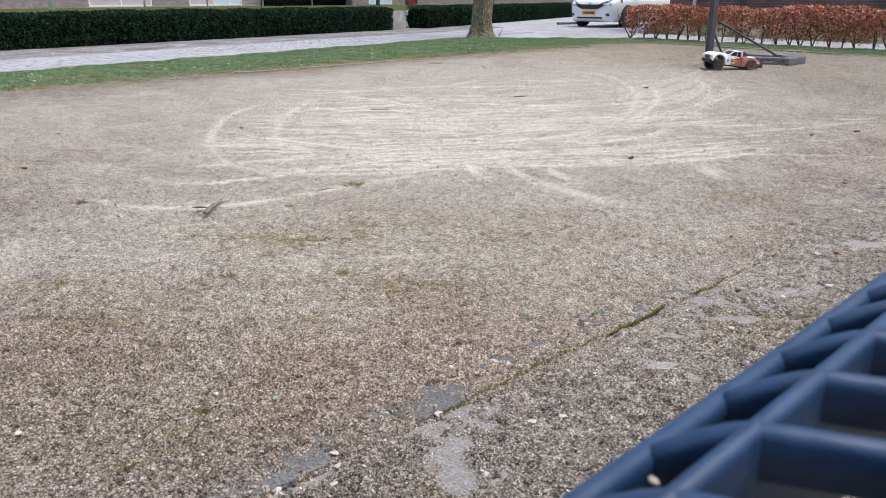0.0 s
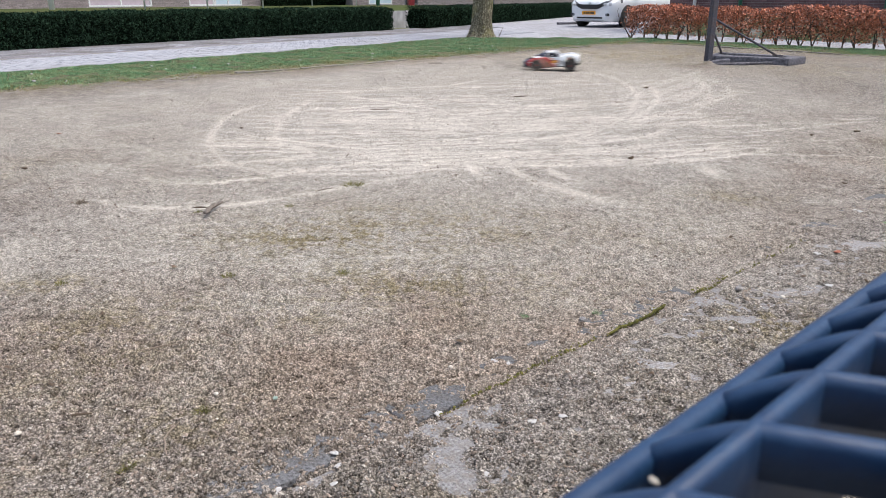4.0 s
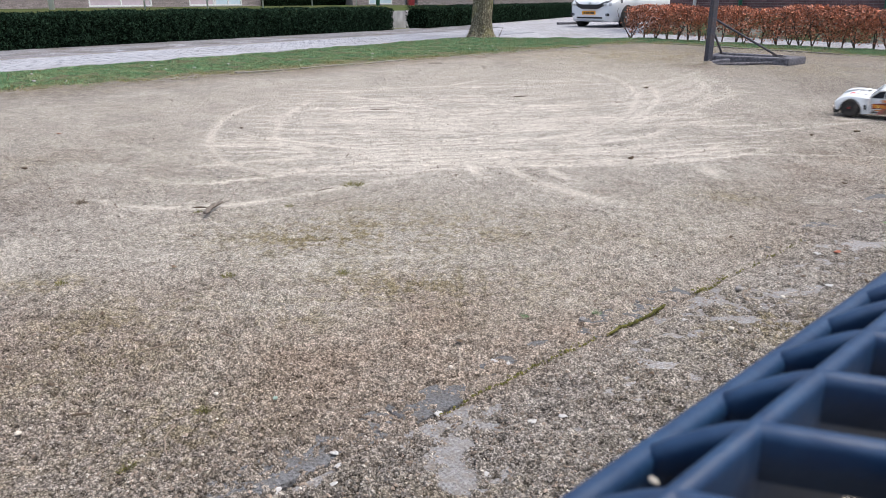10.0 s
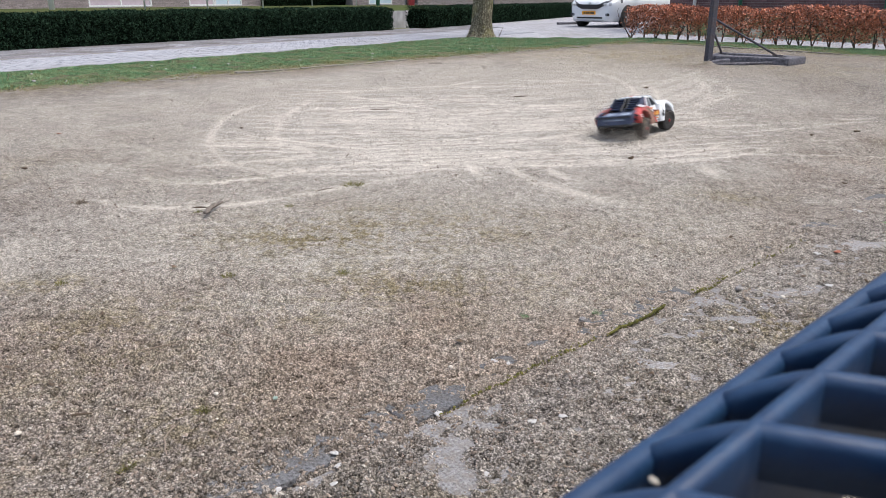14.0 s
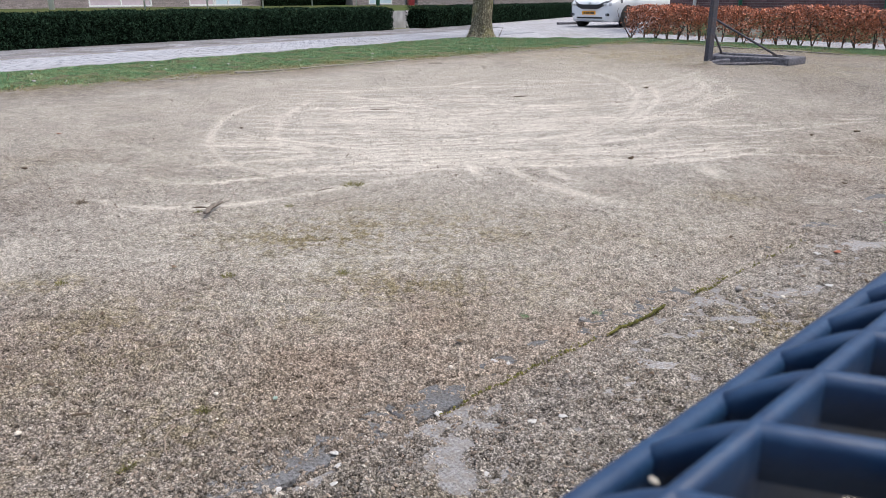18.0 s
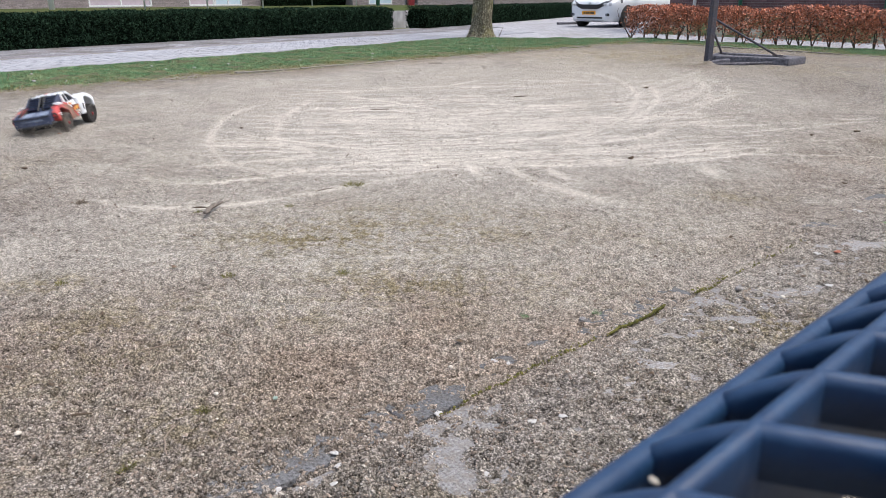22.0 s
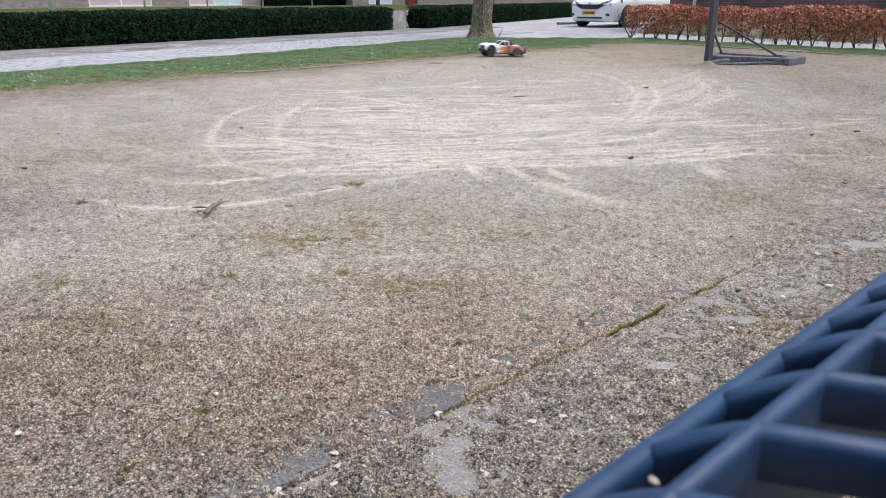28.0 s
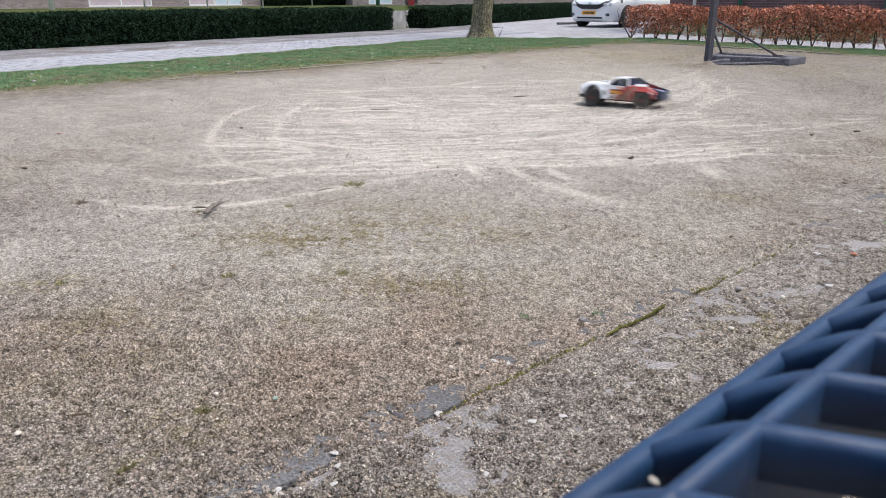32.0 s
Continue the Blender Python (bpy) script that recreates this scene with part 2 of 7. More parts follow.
def bark_material():
    """Grey-brown plates between dark upright fissures, with yellow moss."""
    m = bpy.data.materials.new("bark")
    m.use_nodes = True
    n, l = m.node_tree.nodes, m.node_tree.links
    b = n["Principled BSDF"]
    tc = n.new("ShaderNodeTexCoord")
    grain = n.new("ShaderNodeMapping")
    grain.inputs["Scale"].default_value = (1, 1, 0.24)
    l.new(tc.outputs["Object"], grain.inputs["Vector"])
    warp = n.new("ShaderNodeTexNoise")
    warp.inputs["Scale"].default_value = 9
    l.new(grain.outputs[0], warp.inputs["Vector"])
    bend = n.new("ShaderNodeVectorMath")
    bend.operation = "MULTIPLY_ADD"
    bend.inputs[1].default_value = (0.2, 0.2, 0.2)
    l.new(warp.outputs["Color"], bend.inputs[0])
    l.new(grain.outputs[0], bend.inputs[2])
    plate = n.new("ShaderNodeTexVoronoi")
    plate.feature = "DISTANCE_TO_EDGE"
    plate.inputs["Scale"].default_value = 46
    l.new(bend.outputs[0], plate.inputs["Vector"])
    ramp = n.new("ShaderNodeValToRGB")
    ramp.color_ramp.elements[0].position, ramp.color_ramp.elements[1].position = 0.0, 0.35
    ramp.color_ramp.elements[0].color, ramp.color_ramp.elements[1].color = (0.045, 0.038, 0.026, 1), (0.56, 0.53, 0.41, 1)
    mid = ramp.color_ramp.elements.new(0.10)
    mid.color = (0.25, 0.22, 0.15, 1)
    l.new(plate.outputs["Distance"], ramp.inputs[0])
    fine = n.new("ShaderNodeTexNoise")
    fine.inputs["Scale"].default_value, fine.inputs["Detail"].default_value = 30, 6
    l.new(grain.outputs[0], fine.inputs["Vector"])
    grey = n.new("ShaderNodeMapRange")
    grey.inputs[1].default_value, grey.inputs[2].default_value, grey.inputs[3].default_value, grey.inputs[4].default_value = 0.3, 0.7, 0.5, 1.35
    l.new(fine.outputs[0], grey.inputs[0])
    tint = n.new("ShaderNodeVectorMath")
    tint.operation = "SCALE"
    l.new(ramp.outputs[0], tint.inputs[0])
    l.new(grey.outputs[0], tint.inputs["Scale"])
    moss = n.new("ShaderNodeTexNoise")
    moss.inputs["Scale"].default_value, moss.inputs["Detail"].default_value = 3, 6
    l.new(tc.outputs["Object"], moss.inputs["Vector"])
    amount = n.new("ShaderNodeMapRange")
    amount.inputs[1].default_value, amount.inputs[2].default_value, amount.inputs[4].default_value = 0.5, 0.7, 0.5
    l.new(moss.outputs[0], amount.inputs[0])
    mix = n.new("ShaderNodeMixRGB")
    mix.inputs[2].default_value = (0.40, 0.37, 0.13, 1)
    l.new(amount.outputs[0], mix.inputs[0])
    l.new(tint.outputs[0], mix.inputs[1])
    l.new(mix.outputs[0], b.inputs["Base Color"])
    b.inputs["Roughness"].default_value = 0.95
    b.inputs["Specular IOR Level"].default_value = 0.1
    bp = n.new("ShaderNodeBump")
    bp.inputs["Strength"].default_value, bp.inputs["Distance"].default_value = 1.0, 0.05
    l.new(plate.outputs["Distance"], bp.inputs["Height"])
    l.new(bp.outputs[0], b.inputs["Normal"])
    return m


SOIL_LOW, SOIL_HIGH = (0.084, 0.075, 0.067), (0.62, 0.568, 0.518)
WARM_LOW, WARM_HIGH = (0.120, 0.094, 0.072), (0.74, 0.608, 0.500)
SAND_LOW, SAND_HIGH = (0.320, 0.291, 0.252), (0.84, 0.785, 0.708)
RUT_LOW, RUT_HIGH = (0.60, 0.555, 0.484), (0.90, 0.852, 0.775)
SAND = sand_material()
CLOD = surface("soil_clods", (0.13, 0.102, 0.082), (0.36, 0.295, 0.245), 90, 0.95, island=0.45, spec=0.0)
CRUMB = surface("sand_crumbs", (0.31, 0.28, 0.242), (0.58, 0.53, 0.465), 60, 0.95, island=0.14, spec=0.0)
GRAVEL = surface("pale_grit", (0.35, 0.31, 0.26), (0.6, 0.56, 0.5), 60, 0.9, island=0.3, spec=0.3)
CONCRETE = surface("concrete", (0.15, 0.147, 0.148), (0.42, 0.412, 0.412), 150, 0.9, 0.9, 130, dirt=(0.23, 0.20, 0.175), dirt_scale=40, dirt_amount=0.9, vary=0.12, spec=0.0)
CONCRETE_DARK = surface("dark_concrete", (0.03, 0.032, 0.036), (0.21, 0.21, 0.22), 130, 0.9, 0.9, 130, dirt=(0.10, 0.088, 0.075), dirt_scale=22, dirt_amount=0.7, vary=0.12)
KERB = surface("kerb_concrete", (0.15, 0.138, 0.122), (0.33, 0.308, 0.275), 30, 0.9, 0.4, 90, dirt=(0.14, 0.12, 0.08), dirt_scale=3, vary=0.12, spec=0.0)
PAVER = surface("road_clinker", (0.27, 0.277, 0.305), (0.40, 0.41, 0.445), 25, 0.85, 0.3, 80, dirt=(0.24, 0.225, 0.22), dirt_scale=0.8, dirt_amount=0.4, island=0.10, spec=0.0)
PAVER_BED = surface("road_joints", (0.29, 0.293, 0.318), (0.44, 0.443, 0.478), 20, 0.9, 0.4, 60, dirt=(0.2, 0.19, 0.18), dirt_scale=0.7, dirt_amount=0.5, courses=0.11, turn=-55, spec=0.0)
WALKWAY = surface("footway_slabs", (0.13, 0.13, 0.14), (0.30, 0.30, 0.325), 14, 0.9, 0.3, 60, dirt=(0.11, 0.09, 0.075), dirt_scale=1.2, dirt_amount=0.7, courses=0.3, turn=-55, spec=0.0)
GRASS = surface("grass", (0.075, 0.175, 0.085), (0.26, 0.43, 0.23), 9, 0.7, island=0.6, dirt=(0.40, 0.38, 0.21), dirt_scale=3.5, dirt_amount=0.55, spec=0.0)
LAWN = surface("lawn", (0.035, 0.055, 0.022), (0.10, 0.115, 0.05), 8, 0.9, 0.6, 30, dirt=(0.07, 0.06, 0.035), dirt_scale=0.5, dirt_amount=0.6, spec=0.0)
YEW = surface("hedge_leaves", (0.003, 0.007, 0.005), (0.042, 0.078, 0.048), 9, 0.6, island=0.75, spec=0.0)
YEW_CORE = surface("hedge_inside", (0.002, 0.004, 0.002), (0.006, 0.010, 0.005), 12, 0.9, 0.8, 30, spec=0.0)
BEECH = surface("beech_leaves", (0.20, 0.062, 0.034), (0.62, 0.25, 0.145), 5, 0.5, island=0.75)
BEECH_CORE = surface("beech_twigs", (0.045, 0.035, 0.03), (0.13, 0.10, 0.08), 40, 0.9, 0.4, 120)
BARK = bark_material()
GARDEN = surface("garden_bed", (0.05, 0.065, 0.028), (0.15, 0.17, 0.08), 5, 0.9, 0.5, 20, dirt=(0.36, 0.34, 0.32), dirt_scale=2.2, dirt_amount=0.9, spec=0.1)
SHELL_WINDOW = surface("dark_opening", (0.012, 0.014, 0.02), (0.03, 0.034, 0.045), 12, 0.55, spec=0.2)
RUST = surface("dark_steel", (0.022, 0.024, 0.036), (0.088, 0.090, 0.118), 55, 0.7, 0.8, 45, dirt=(0.12, 0.08, 0.06), dirt_scale=6, dirt_amount=0.6)
TIMBER = surface("weathered_timber", (0.045, 0.045, 0.056), (0.21, 0.205, 0.235), 34, 0.9, 1.0, 40, dirt=(0.03, 0.027, 0.025), dirt_scale=5)
BLUE = surface("blue_coating", (0.009, 0.032, 0.085), (0.018, 0.055, 0.125), 40, 0.5, 0.1, 120, dirt=(0.02, 0.035, 0.075), dirt_scale=12, dirt_amount=0.4, spec=0.35)
BRICK = surface("brick", (0.10, 0.060, 0.064), (0.21, 0.128, 0.130), 18, 0.9, 0.3, 60, vary=0.25)
BRICK_PALE = surface("pale_brick", (0.24, 0.195, 0.195), (0.40, 0.34, 0.335), 18, 0.9, 0.3, 60, island=0.2)
MORTAR = surface("mortar", (0.24, 0.215, 0.215), (0.36, 0.33, 0.325), 30, 0.95, 0.3, 60)
WHITE_PAINT = surface("white_paint", (0.68, 0.68, 0.68), (0.8, 0.8, 0.8), 8, 0.45)
PINK = surface("pink_panel", (0.47, 0.385, 0.43), (0.55, 0.46, 0.51), 6, 0.5)
SKY_BLUE = surface("pale_blue_panel", (0.48, 0.6, 0.68), (0.58, 0.69, 0.76), 6, 0.4)
STEEL = surface("galvanised_steel", (0.42, 0.44, 0.46), (0.56, 0.58, 0.6), 30, 0.5, metal=0.2)
GREEN_POST = surface("green_post", (0.02, 0.11, 0.07), (0.035, 0.16, 0.1), 12, 0.5)
DARK_GLASS = surface("dark_glass", (0.012, 0.014, 0.016), (0.02, 0.022, 0.025), 4, 0.08, spec=0.6)
ROOF_TILE = surface("roof_tile", (0.09, 0.05, 0.04), (0.17, 0.1, 0.08), 8, 0.85, 0.3, 30)
CAR_WHITE = surface("white_car_paint", (0.80, 0.83, 0.87), (0.86, 0.88, 0.91), 3, 0.25, coat=0.8, dirt=(0.6, 0.6, 0.58), dirt_scale=2, dirt_amount=0.2)
CAR_GREY = surface("grey_car_paint", (0.16, 0.165, 0.17), (0.2, 0.205, 0.21), 3, 0.28, metal=0.4, coat=0.8)
BLACK_PLASTIC = surface("black_plastic", (0.012, 0.012, 0.013), (0.028, 0.028, 0.03), 60, 0.55, 0.15, 200)
RUBBER = surface("rubber", (0.018, 0.017, 0.017), (0.05, 0.045, 0.043), 50, 0.85, 0.4, 150, dirt=(0.12, 0.10, 0.085), dirt_scale=14, dirt_amount=0.45)
RUBBER_MUD = surface("muddy_rubber", (0.035, 0.031, 0.028), (0.10, 0.085, 0.072), 50, 0.9, 0.4, 150, dirt=(0.20, 0.165, 0.13), dirt_scale=12, dirt_amount=0.9)
ALLOY = surface("alloy", (0.42, 0.43, 0.44), (0.6, 0.6, 0.61), 12, 0.3, metal=0.9)
LAMP_GLASS = surface("headlamp_glass", (0.10, 0.11, 0.13), (0.36, 0.38, 0.41), 30, 0.12, metal=0.3, coat=1.0)
PLATE = surface("yellow_plate", (0.82, 0.34, 0.005), (0.88, 0.40, 0.01), 10, 0.45)
BAR_INK = surface("dark_print", (0.02, 0.02, 0.02), (0.035, 0.035, 0.035), 10, 0.6)
MUD = (0.17, 0.135, 0.10)
SHELL_WHITE = surface("white_shell", (0.76, 0.785, 0.81), (0.84, 0.855, 0.875), 8, 0.32, coat=0.4, dirt=MUD, dirt_scale=9, dirt_amount=0.35)
SHELL_RED = surface("red_shell", (0.40, 0.042, 0.04), (0.52, 0.07, 0.066), 8, 0.5, coat=0.1, dirt=(0.34, 0.185, 0.15), dirt_scale=9, dirt_amount=0.8)
SHELL_PRINT = surface("pale_print", (0.15, 0.19, 0.27), (0.36, 0.42, 0.53), 30, 0.45, dirt=(0.08, 0.09, 0.12), dirt_scale=18, dirt_amount=0.8)
SHELL_MUD = surface("mud_film", (0.16, 0.11, 0.08), (0.34, 0.16, 0.12), 40, 0.9, 0.4, 150, dirt=(0.26, 0.20, 0.15), dirt_scale=25, dirt_amount=0.8)
SHELL_NAVY = surface("dark_bed_print", (0.020, 0.027, 0.060), (0.070, 0.090, 0.165), 22, 0.4, dirt=(0.10, 0.11, 0.14), dirt_scale=12, dirt_amount=0.4)
EMBLEM = surface("maroon_print", (0.14, 0.02, 0.014), (0.22, 0.035, 0.022), 10, 0.4, dirt=MUD, dirt_scale=12, dirt_amount=0.3)
SHELL_ORANGE = surface("orange_print", (0.75, 0.22, 0.03), (0.85, 0.34, 0.05), 10, 0.35, dirt=MUD, dirt_scale=12, dirt_amount=0.3)
DECAL_YELLOW = surface("yellow_print", (0.85, 0.55, 0.10), (0.9, 0.62, 0.14), 10, 0.35)
RED_ANODISED = surface("red_metal", (0.20, 0.018, 0.022), (0.30, 0.03, 0.035), 10, 0.45, metal=0.3)
LEAF_RED = surface("fallen_leaf", (0.28, 0.085, 0.05), (0.5, 0.2, 0.12), 20, 0.7)
LEAF_DARK = surface("dead_leaf", (0.06, 0.042, 0.028), (0.17, 0.12, 0.08), 30, 0.85)
TWIG = surface("twig", (0.16, 0.12, 0.09), (0.34, 0.27, 0.21), 40, 0.9, 0.4, 150)
STRAW = surface("withered_grass", (0.16, 0.15, 0.055), (0.42, 0.36, 0.17), 30, 0.9, island=0.35)
BARK_TWIG = surface("twig_bark", (0.07, 0.056, 0.046), (0.26, 0.22, 0.185), 120, 0.9, 0.4, 150)
MOSS = surface("moss", (0.07, 0.075, 0.012), (0.22, 0.20, 0.05), 30, 0.95, island=0.4)
DROPPING = surface("white_droppings", (0.26, 0.255, 0.25), (0.60, 0.595, 0.58), 160, 0.9, 0.04, 120, dirt=(0.24, 0.22, 0.20), dirt_scale=90, dirt_amount=0.6)
GREEN_STONE = surface("green_stone", (0.22, 0.32, 0.27), (0.36, 0.46, 0.40), 60, 0.8)

TRUCK = (
    (0, 3.911, 10.296, 183), (0.1, 3.800, 10.375, 183), (0.2, 3.560, 10.217, 184), (0.3, 3.235, 9.915, 186), (0.4, 2.847, 9.629, 188),
    (0.5, 2.411, 9.359, 190), (0.6, 1.908, 8.972, 188), (0.7, 1.319, 8.600, 183), (0.8, 0.699, 8.097, 179), (0.9, 0.061, 7.991, 178),
    (1, -0.610, 8.061, 176), (1.1, -1.287, 7.938, 173), (1.2, -1.947, 8.060, 166), (1.3, -2.533, 8.180, 145), (1.4, -3.077, 8.353, 120),
    (1.5, -3.507, 8.696, 92), (1.6, -3.841, 8.997, 69), (1.8, -4.098, 9.105, 57), (2, -4.212, 9.757, 45), (2.2, -3.919, 10.340, 31),
    (2.4, -3.384, 11.016, 21), (2.6, -2.756, 11.853, -5), (2.8, -2.147, 12.120, -45), (3, -1.736, 12.101, -68), (3.2, -1.423, 11.893, -65),
    (3.4, -0.908, 11.115, -40), (3.5, -0.637, 10.745, -30), (4, 1.500, 10.200, -12), (4.5, 4.200, 9.800, -6), (5, 6.500, 9.400, 0),
    (5.4, 7.600, 9.400, 25), (6, 8.000, 9.800, 70), (7, 8.100, 10.600, 95), (7.6, 8.100, 12.000, 112), (8, 7.800, 13.227, 159),
    (8.2, 7.064, 13.085, 157), (8.4, 6.590, 13.011, 178), (8.6, 6.073, 12.552, 209), (8.8, 5.925, 12.163, 242), (9, 5.670, 11.372, 274),
    (9.2, 5.556, 10.382, 297), (9.4, 5.396, 9.106, 279), (9.6, 4.899, 8.006, 239), (9.8, 4.289, 6.849, 173), (10, 3.611, 6.050, 139),
    (10.2, 3.227, 5.887, 116), (10.4, 2.946, 6.094, 72), (10.6, 3.051, 6.850, 68), (10.8, 3.081, 7.439, 106), (11, 3.067, 8.256, 130),
    (11.2, 2.673, 9.046, 159), (11.4, 1.958, 9.753, 184), (11.6, 1.218, 10.263, 233), (11.8, 0.770, 10.586, 292), (12, 0.562, 10.259, 317),
    (12.2, 0.653, 9.756, 341), (12.4, 1.020, 8.955, 341), (12.6, 1.672, 7.965, 320), (12.8, 2.187, 6.725, 247), (13, 2.441, 5.657, 209),
    (13.2, 2.575, 4.956, 178), (13.4, 2.336, 4.476, 150), (13.5, 2.163, 4.378, 139), (13.6, 1.948, 4.312, 126), (13.8, 1.589, 4.672, 93),
    (14, 1.405, 5.350, 54), (14.2, 1.441, 5.800, 16), (14.4, 1.856, 6.312, -4), (14.5, 2.139, 6.412, -13), (14.9, 4.000, 6.300, -6),
    (15.3, 5.600, 6.500, 30), (15.7, 6.300, 7.300, 90), (16.1, 6.200, 8.000, 140), (16.4, 5.500, 8.000, 165), (16.6, 4.751, 7.824, 169),
    (16.7, 4.096, 7.318, 178), (16.8, 3.629, 7.082, 178), (16.9, 3.004, 6.667, 187), (17, 2.293, 6.152, 196), (17.1, 1.628, 5.847, 193),
    (17.2, 0.814, 5.431, 186), (17.3, -0.034, 4.934, 188), (17.4, -0.880, 4.583, 191), (17.5, -1.667, 4.240, 191), (17.6, -2.440, 4.102, 196),
    (17.7, -3.282, 4.113, 189), (18, -4.900, 4.000, 170), (18.4, -5.800, 4.600, 130), (18.8, -5.600, 5.700, 75), (19.2, -4.361, 6.608, 45),
    (19.3, -3.815, 7.037, 36), (19.4, -3.279, 7.524, 29), (19.5, -2.549, 7.784, 18), (19.6, -1.828, 7.910, 5), (19.7, -1.193, 8.122, -4),
    (19.8, -0.623, 8.147, -16), (19.9, -0.122, 8.067, -27), (20, 0.291, 7.996, -54), (20.2, 1.039, 7.517, -86), (20.4, 1.515, 6.974, -122),
    (20.6, 1.691, 6.195, -153), (20.7, 1.616, 5.816, -152), (20.8, 1.512, 5.503, -167), (20.9, 1.299, 5.230, -179), (21, 1.051, 4.959, -192),
    (21.1, 0.671, 4.680, -196), (21.2, 0.223, 4.445, -198), (21.3, -0.207, 4.323, -202), (21.4, -0.624, 4.247, -202), (21.6, -1.509, 4.429, -216),
    (21.8, -2.277, 4.797, -243), (22, -2.893, 5.547, -266), (22.2, -3.462, 6.544, -286), (22.4, -3.800, 7.768, -300), (22.6, -3.864, 9.086, -315),
    (22.8, -3.596, 10.348, -329), (23, -2.926, 11.032, -332), (23.2, -2.295, 12.040, -341), (23.4, -1.677, 12.479, -349),
    (23.6, -1.208, 12.959, -355), (23.8, -0.513, 13.508, -363), (24, 0.324, 13.597, -406), (24.2, 0.842, 13.280, -452), (24.4, 1.080, 12.574, -503),
    (24.6, 0.905, 11.872, -521), (24.8, 0.363, 10.745, -509), (25, -0.418, 9.743, -480), (25.2, -1.077, 8.178, -422), (25.4, -1.486, 6.787, -364),
    (25.5, -1.554, 6.164, -349), (25.7, -1.600, 5.450, -346), (25.9, -1.250, 4.750, -340), (26.15, -0.500, 4.450, -345), (26.45, 0.600, 4.900, -322),
    (26.7, 1.500, 6.100, -292), (26.95, 2.150, 7.900, -268), (27.2, 2.450, 9.900, -235), (27.5, 2.102, 11.229, -181), (27.7, 1.818, 12.293, -171),
    (28, 0.963, 12.653, -164), (28.2, 0.369, 13.011, -167), (28.4, -0.585, 12.245, -179), (28.6, -1.412, 12.032, -168), (28.8, -2.319, 11.477, -137),
    (29, -3.134, 10.492, -99), (29.2, -3.552, 9.356, -79), (29.4, -3.580, 7.983, -61), (29.5, -3.588, 7.388, -66), (29.6, -3.538, 6.746, -94),
    (29.7, -3.490, 6.114, -105), (29.8, -3.400, 5.442, -110), (29.9, -3.375, 4.855, -115), (30.05, -3.600, 3.900, -95), (30.2, -3.200, 3.000, -40),
    (30.3, -2.600, 2.600, 10), (30.4, -1.879, 2.517, 45), (30.5, -1.468, 2.166, 39), (30.6, -1.034, 1.984, 36), (30.7, -0.657, 1.934, 39),
    (30.8, -0.230, 1.992, 43), (30.9, 0.204, 2.113, 46), (31, 0.617, 2.345, 62), (31.1, 1.030, 2.609, 70), (31.2, 1.419, 2.958, 82),
    (31.3, 1.731, 3.408, 103), (31.4, 1.925, 3.774, 114), (31.5, 2.055, 4.269, 117), (31.6, 2.090, 4.688, 120), (31.8, 2.019, 5.622, 140),
    (32, 1.619, 6.754, 150),
)


# ---- the sand field, its verge and the paving: one plan ----
def outside_field(x, y):
    """Signed distance from the edging of the field: negative on the sand."""
    a = (y - x - 12.4) / 1.4142
    b = (x - 4.48) * 0.816 + (y - 16.36) * 0.578
    return np.logaddexp(2.2 * a, 2.2 * b) / 2.2


def outside_verge(x, y):
    a = (x + 5.75) * -0.821 + (y - 9.76) * 0.57
    b = y - 18.44
    c = (x - 5.26) * 0.797 + (y - 17.93) * 0.604
    return np.maximum(np.maximum(a, b), c)


SLAB_A, SLAB_U, SLAB_N = np.array((-0.35, 1.21)), np.array((0.753, 0.658)), np.array((0.658, -0.753))


def slab_coords(x, y):
    """Along the slab joint, and across it towards the table."""
    dx, dy = x - SLAB_A[0], y - SLAB_A[1]
    return dx * SLAB_U[0] + dy * SLAB_U[1], dx * SLAB_N[0] + dy * SLAB_N[1]


CELL = 0.02
rut_map = np.zeros((int(14 / CELL), int(13 / CELL)), dtype=np.float32)  # x from -7 to 7, y from 0.5 to 13.5
rut_rng = np.random.default_rng(7)


def press(px_, py_, strength, half):
    """Stamps a pale wheel rut along a line of close places."""
    reach = int(2.2 * half / CELL) + 1
    grid = np.arange(-reach, reach + 1) * CELL
    stamp = np.exp(-(grid[:, None] ** 2 + grid[None, :] ** 2) / (half * half))
    n = len(px_)
    f = np.linspace(0, 1, n)
    power = (0.30 + 0.42 * strength) * np.minimum(1, np.minimum(f, 1 - f) * n / 16) * np.clip(0.9 + 0.5 * lattice_noise(px_, py_, 0.35, 61), 0.5, 1)
    for x, y, p in zip(px_, py_, power):
        i, j = int((x + 7) / CELL), int((y - 0.5) / CELL)
        if reach < i < rut_map.shape[0] - reach - 1 and reach < j < rut_map.shape[1] - reach - 1:
            w = rut_map[i - reach:i + reach + 1, j - reach:j + reach + 1]
            np.maximum(w, stamp * p, out=w)


def rut(strength, x0, y0, x1, y1, bulge, half=0.034):
    """A wheel rut along an arc between two places, bulging to its left."""
    length = math.hypot(x1 - x0, y1 - y0)
    f = np.linspace(0, 1, max(8, int(length / CELL)))
    sway = bulge * 4 * f * (1 - f)
    press(x0 + (x1 - x0) * f - (y1 - y0) / length * sway, y0 + (y1 - y0) * f + (x1 - x0) / length * sway, strength, half)


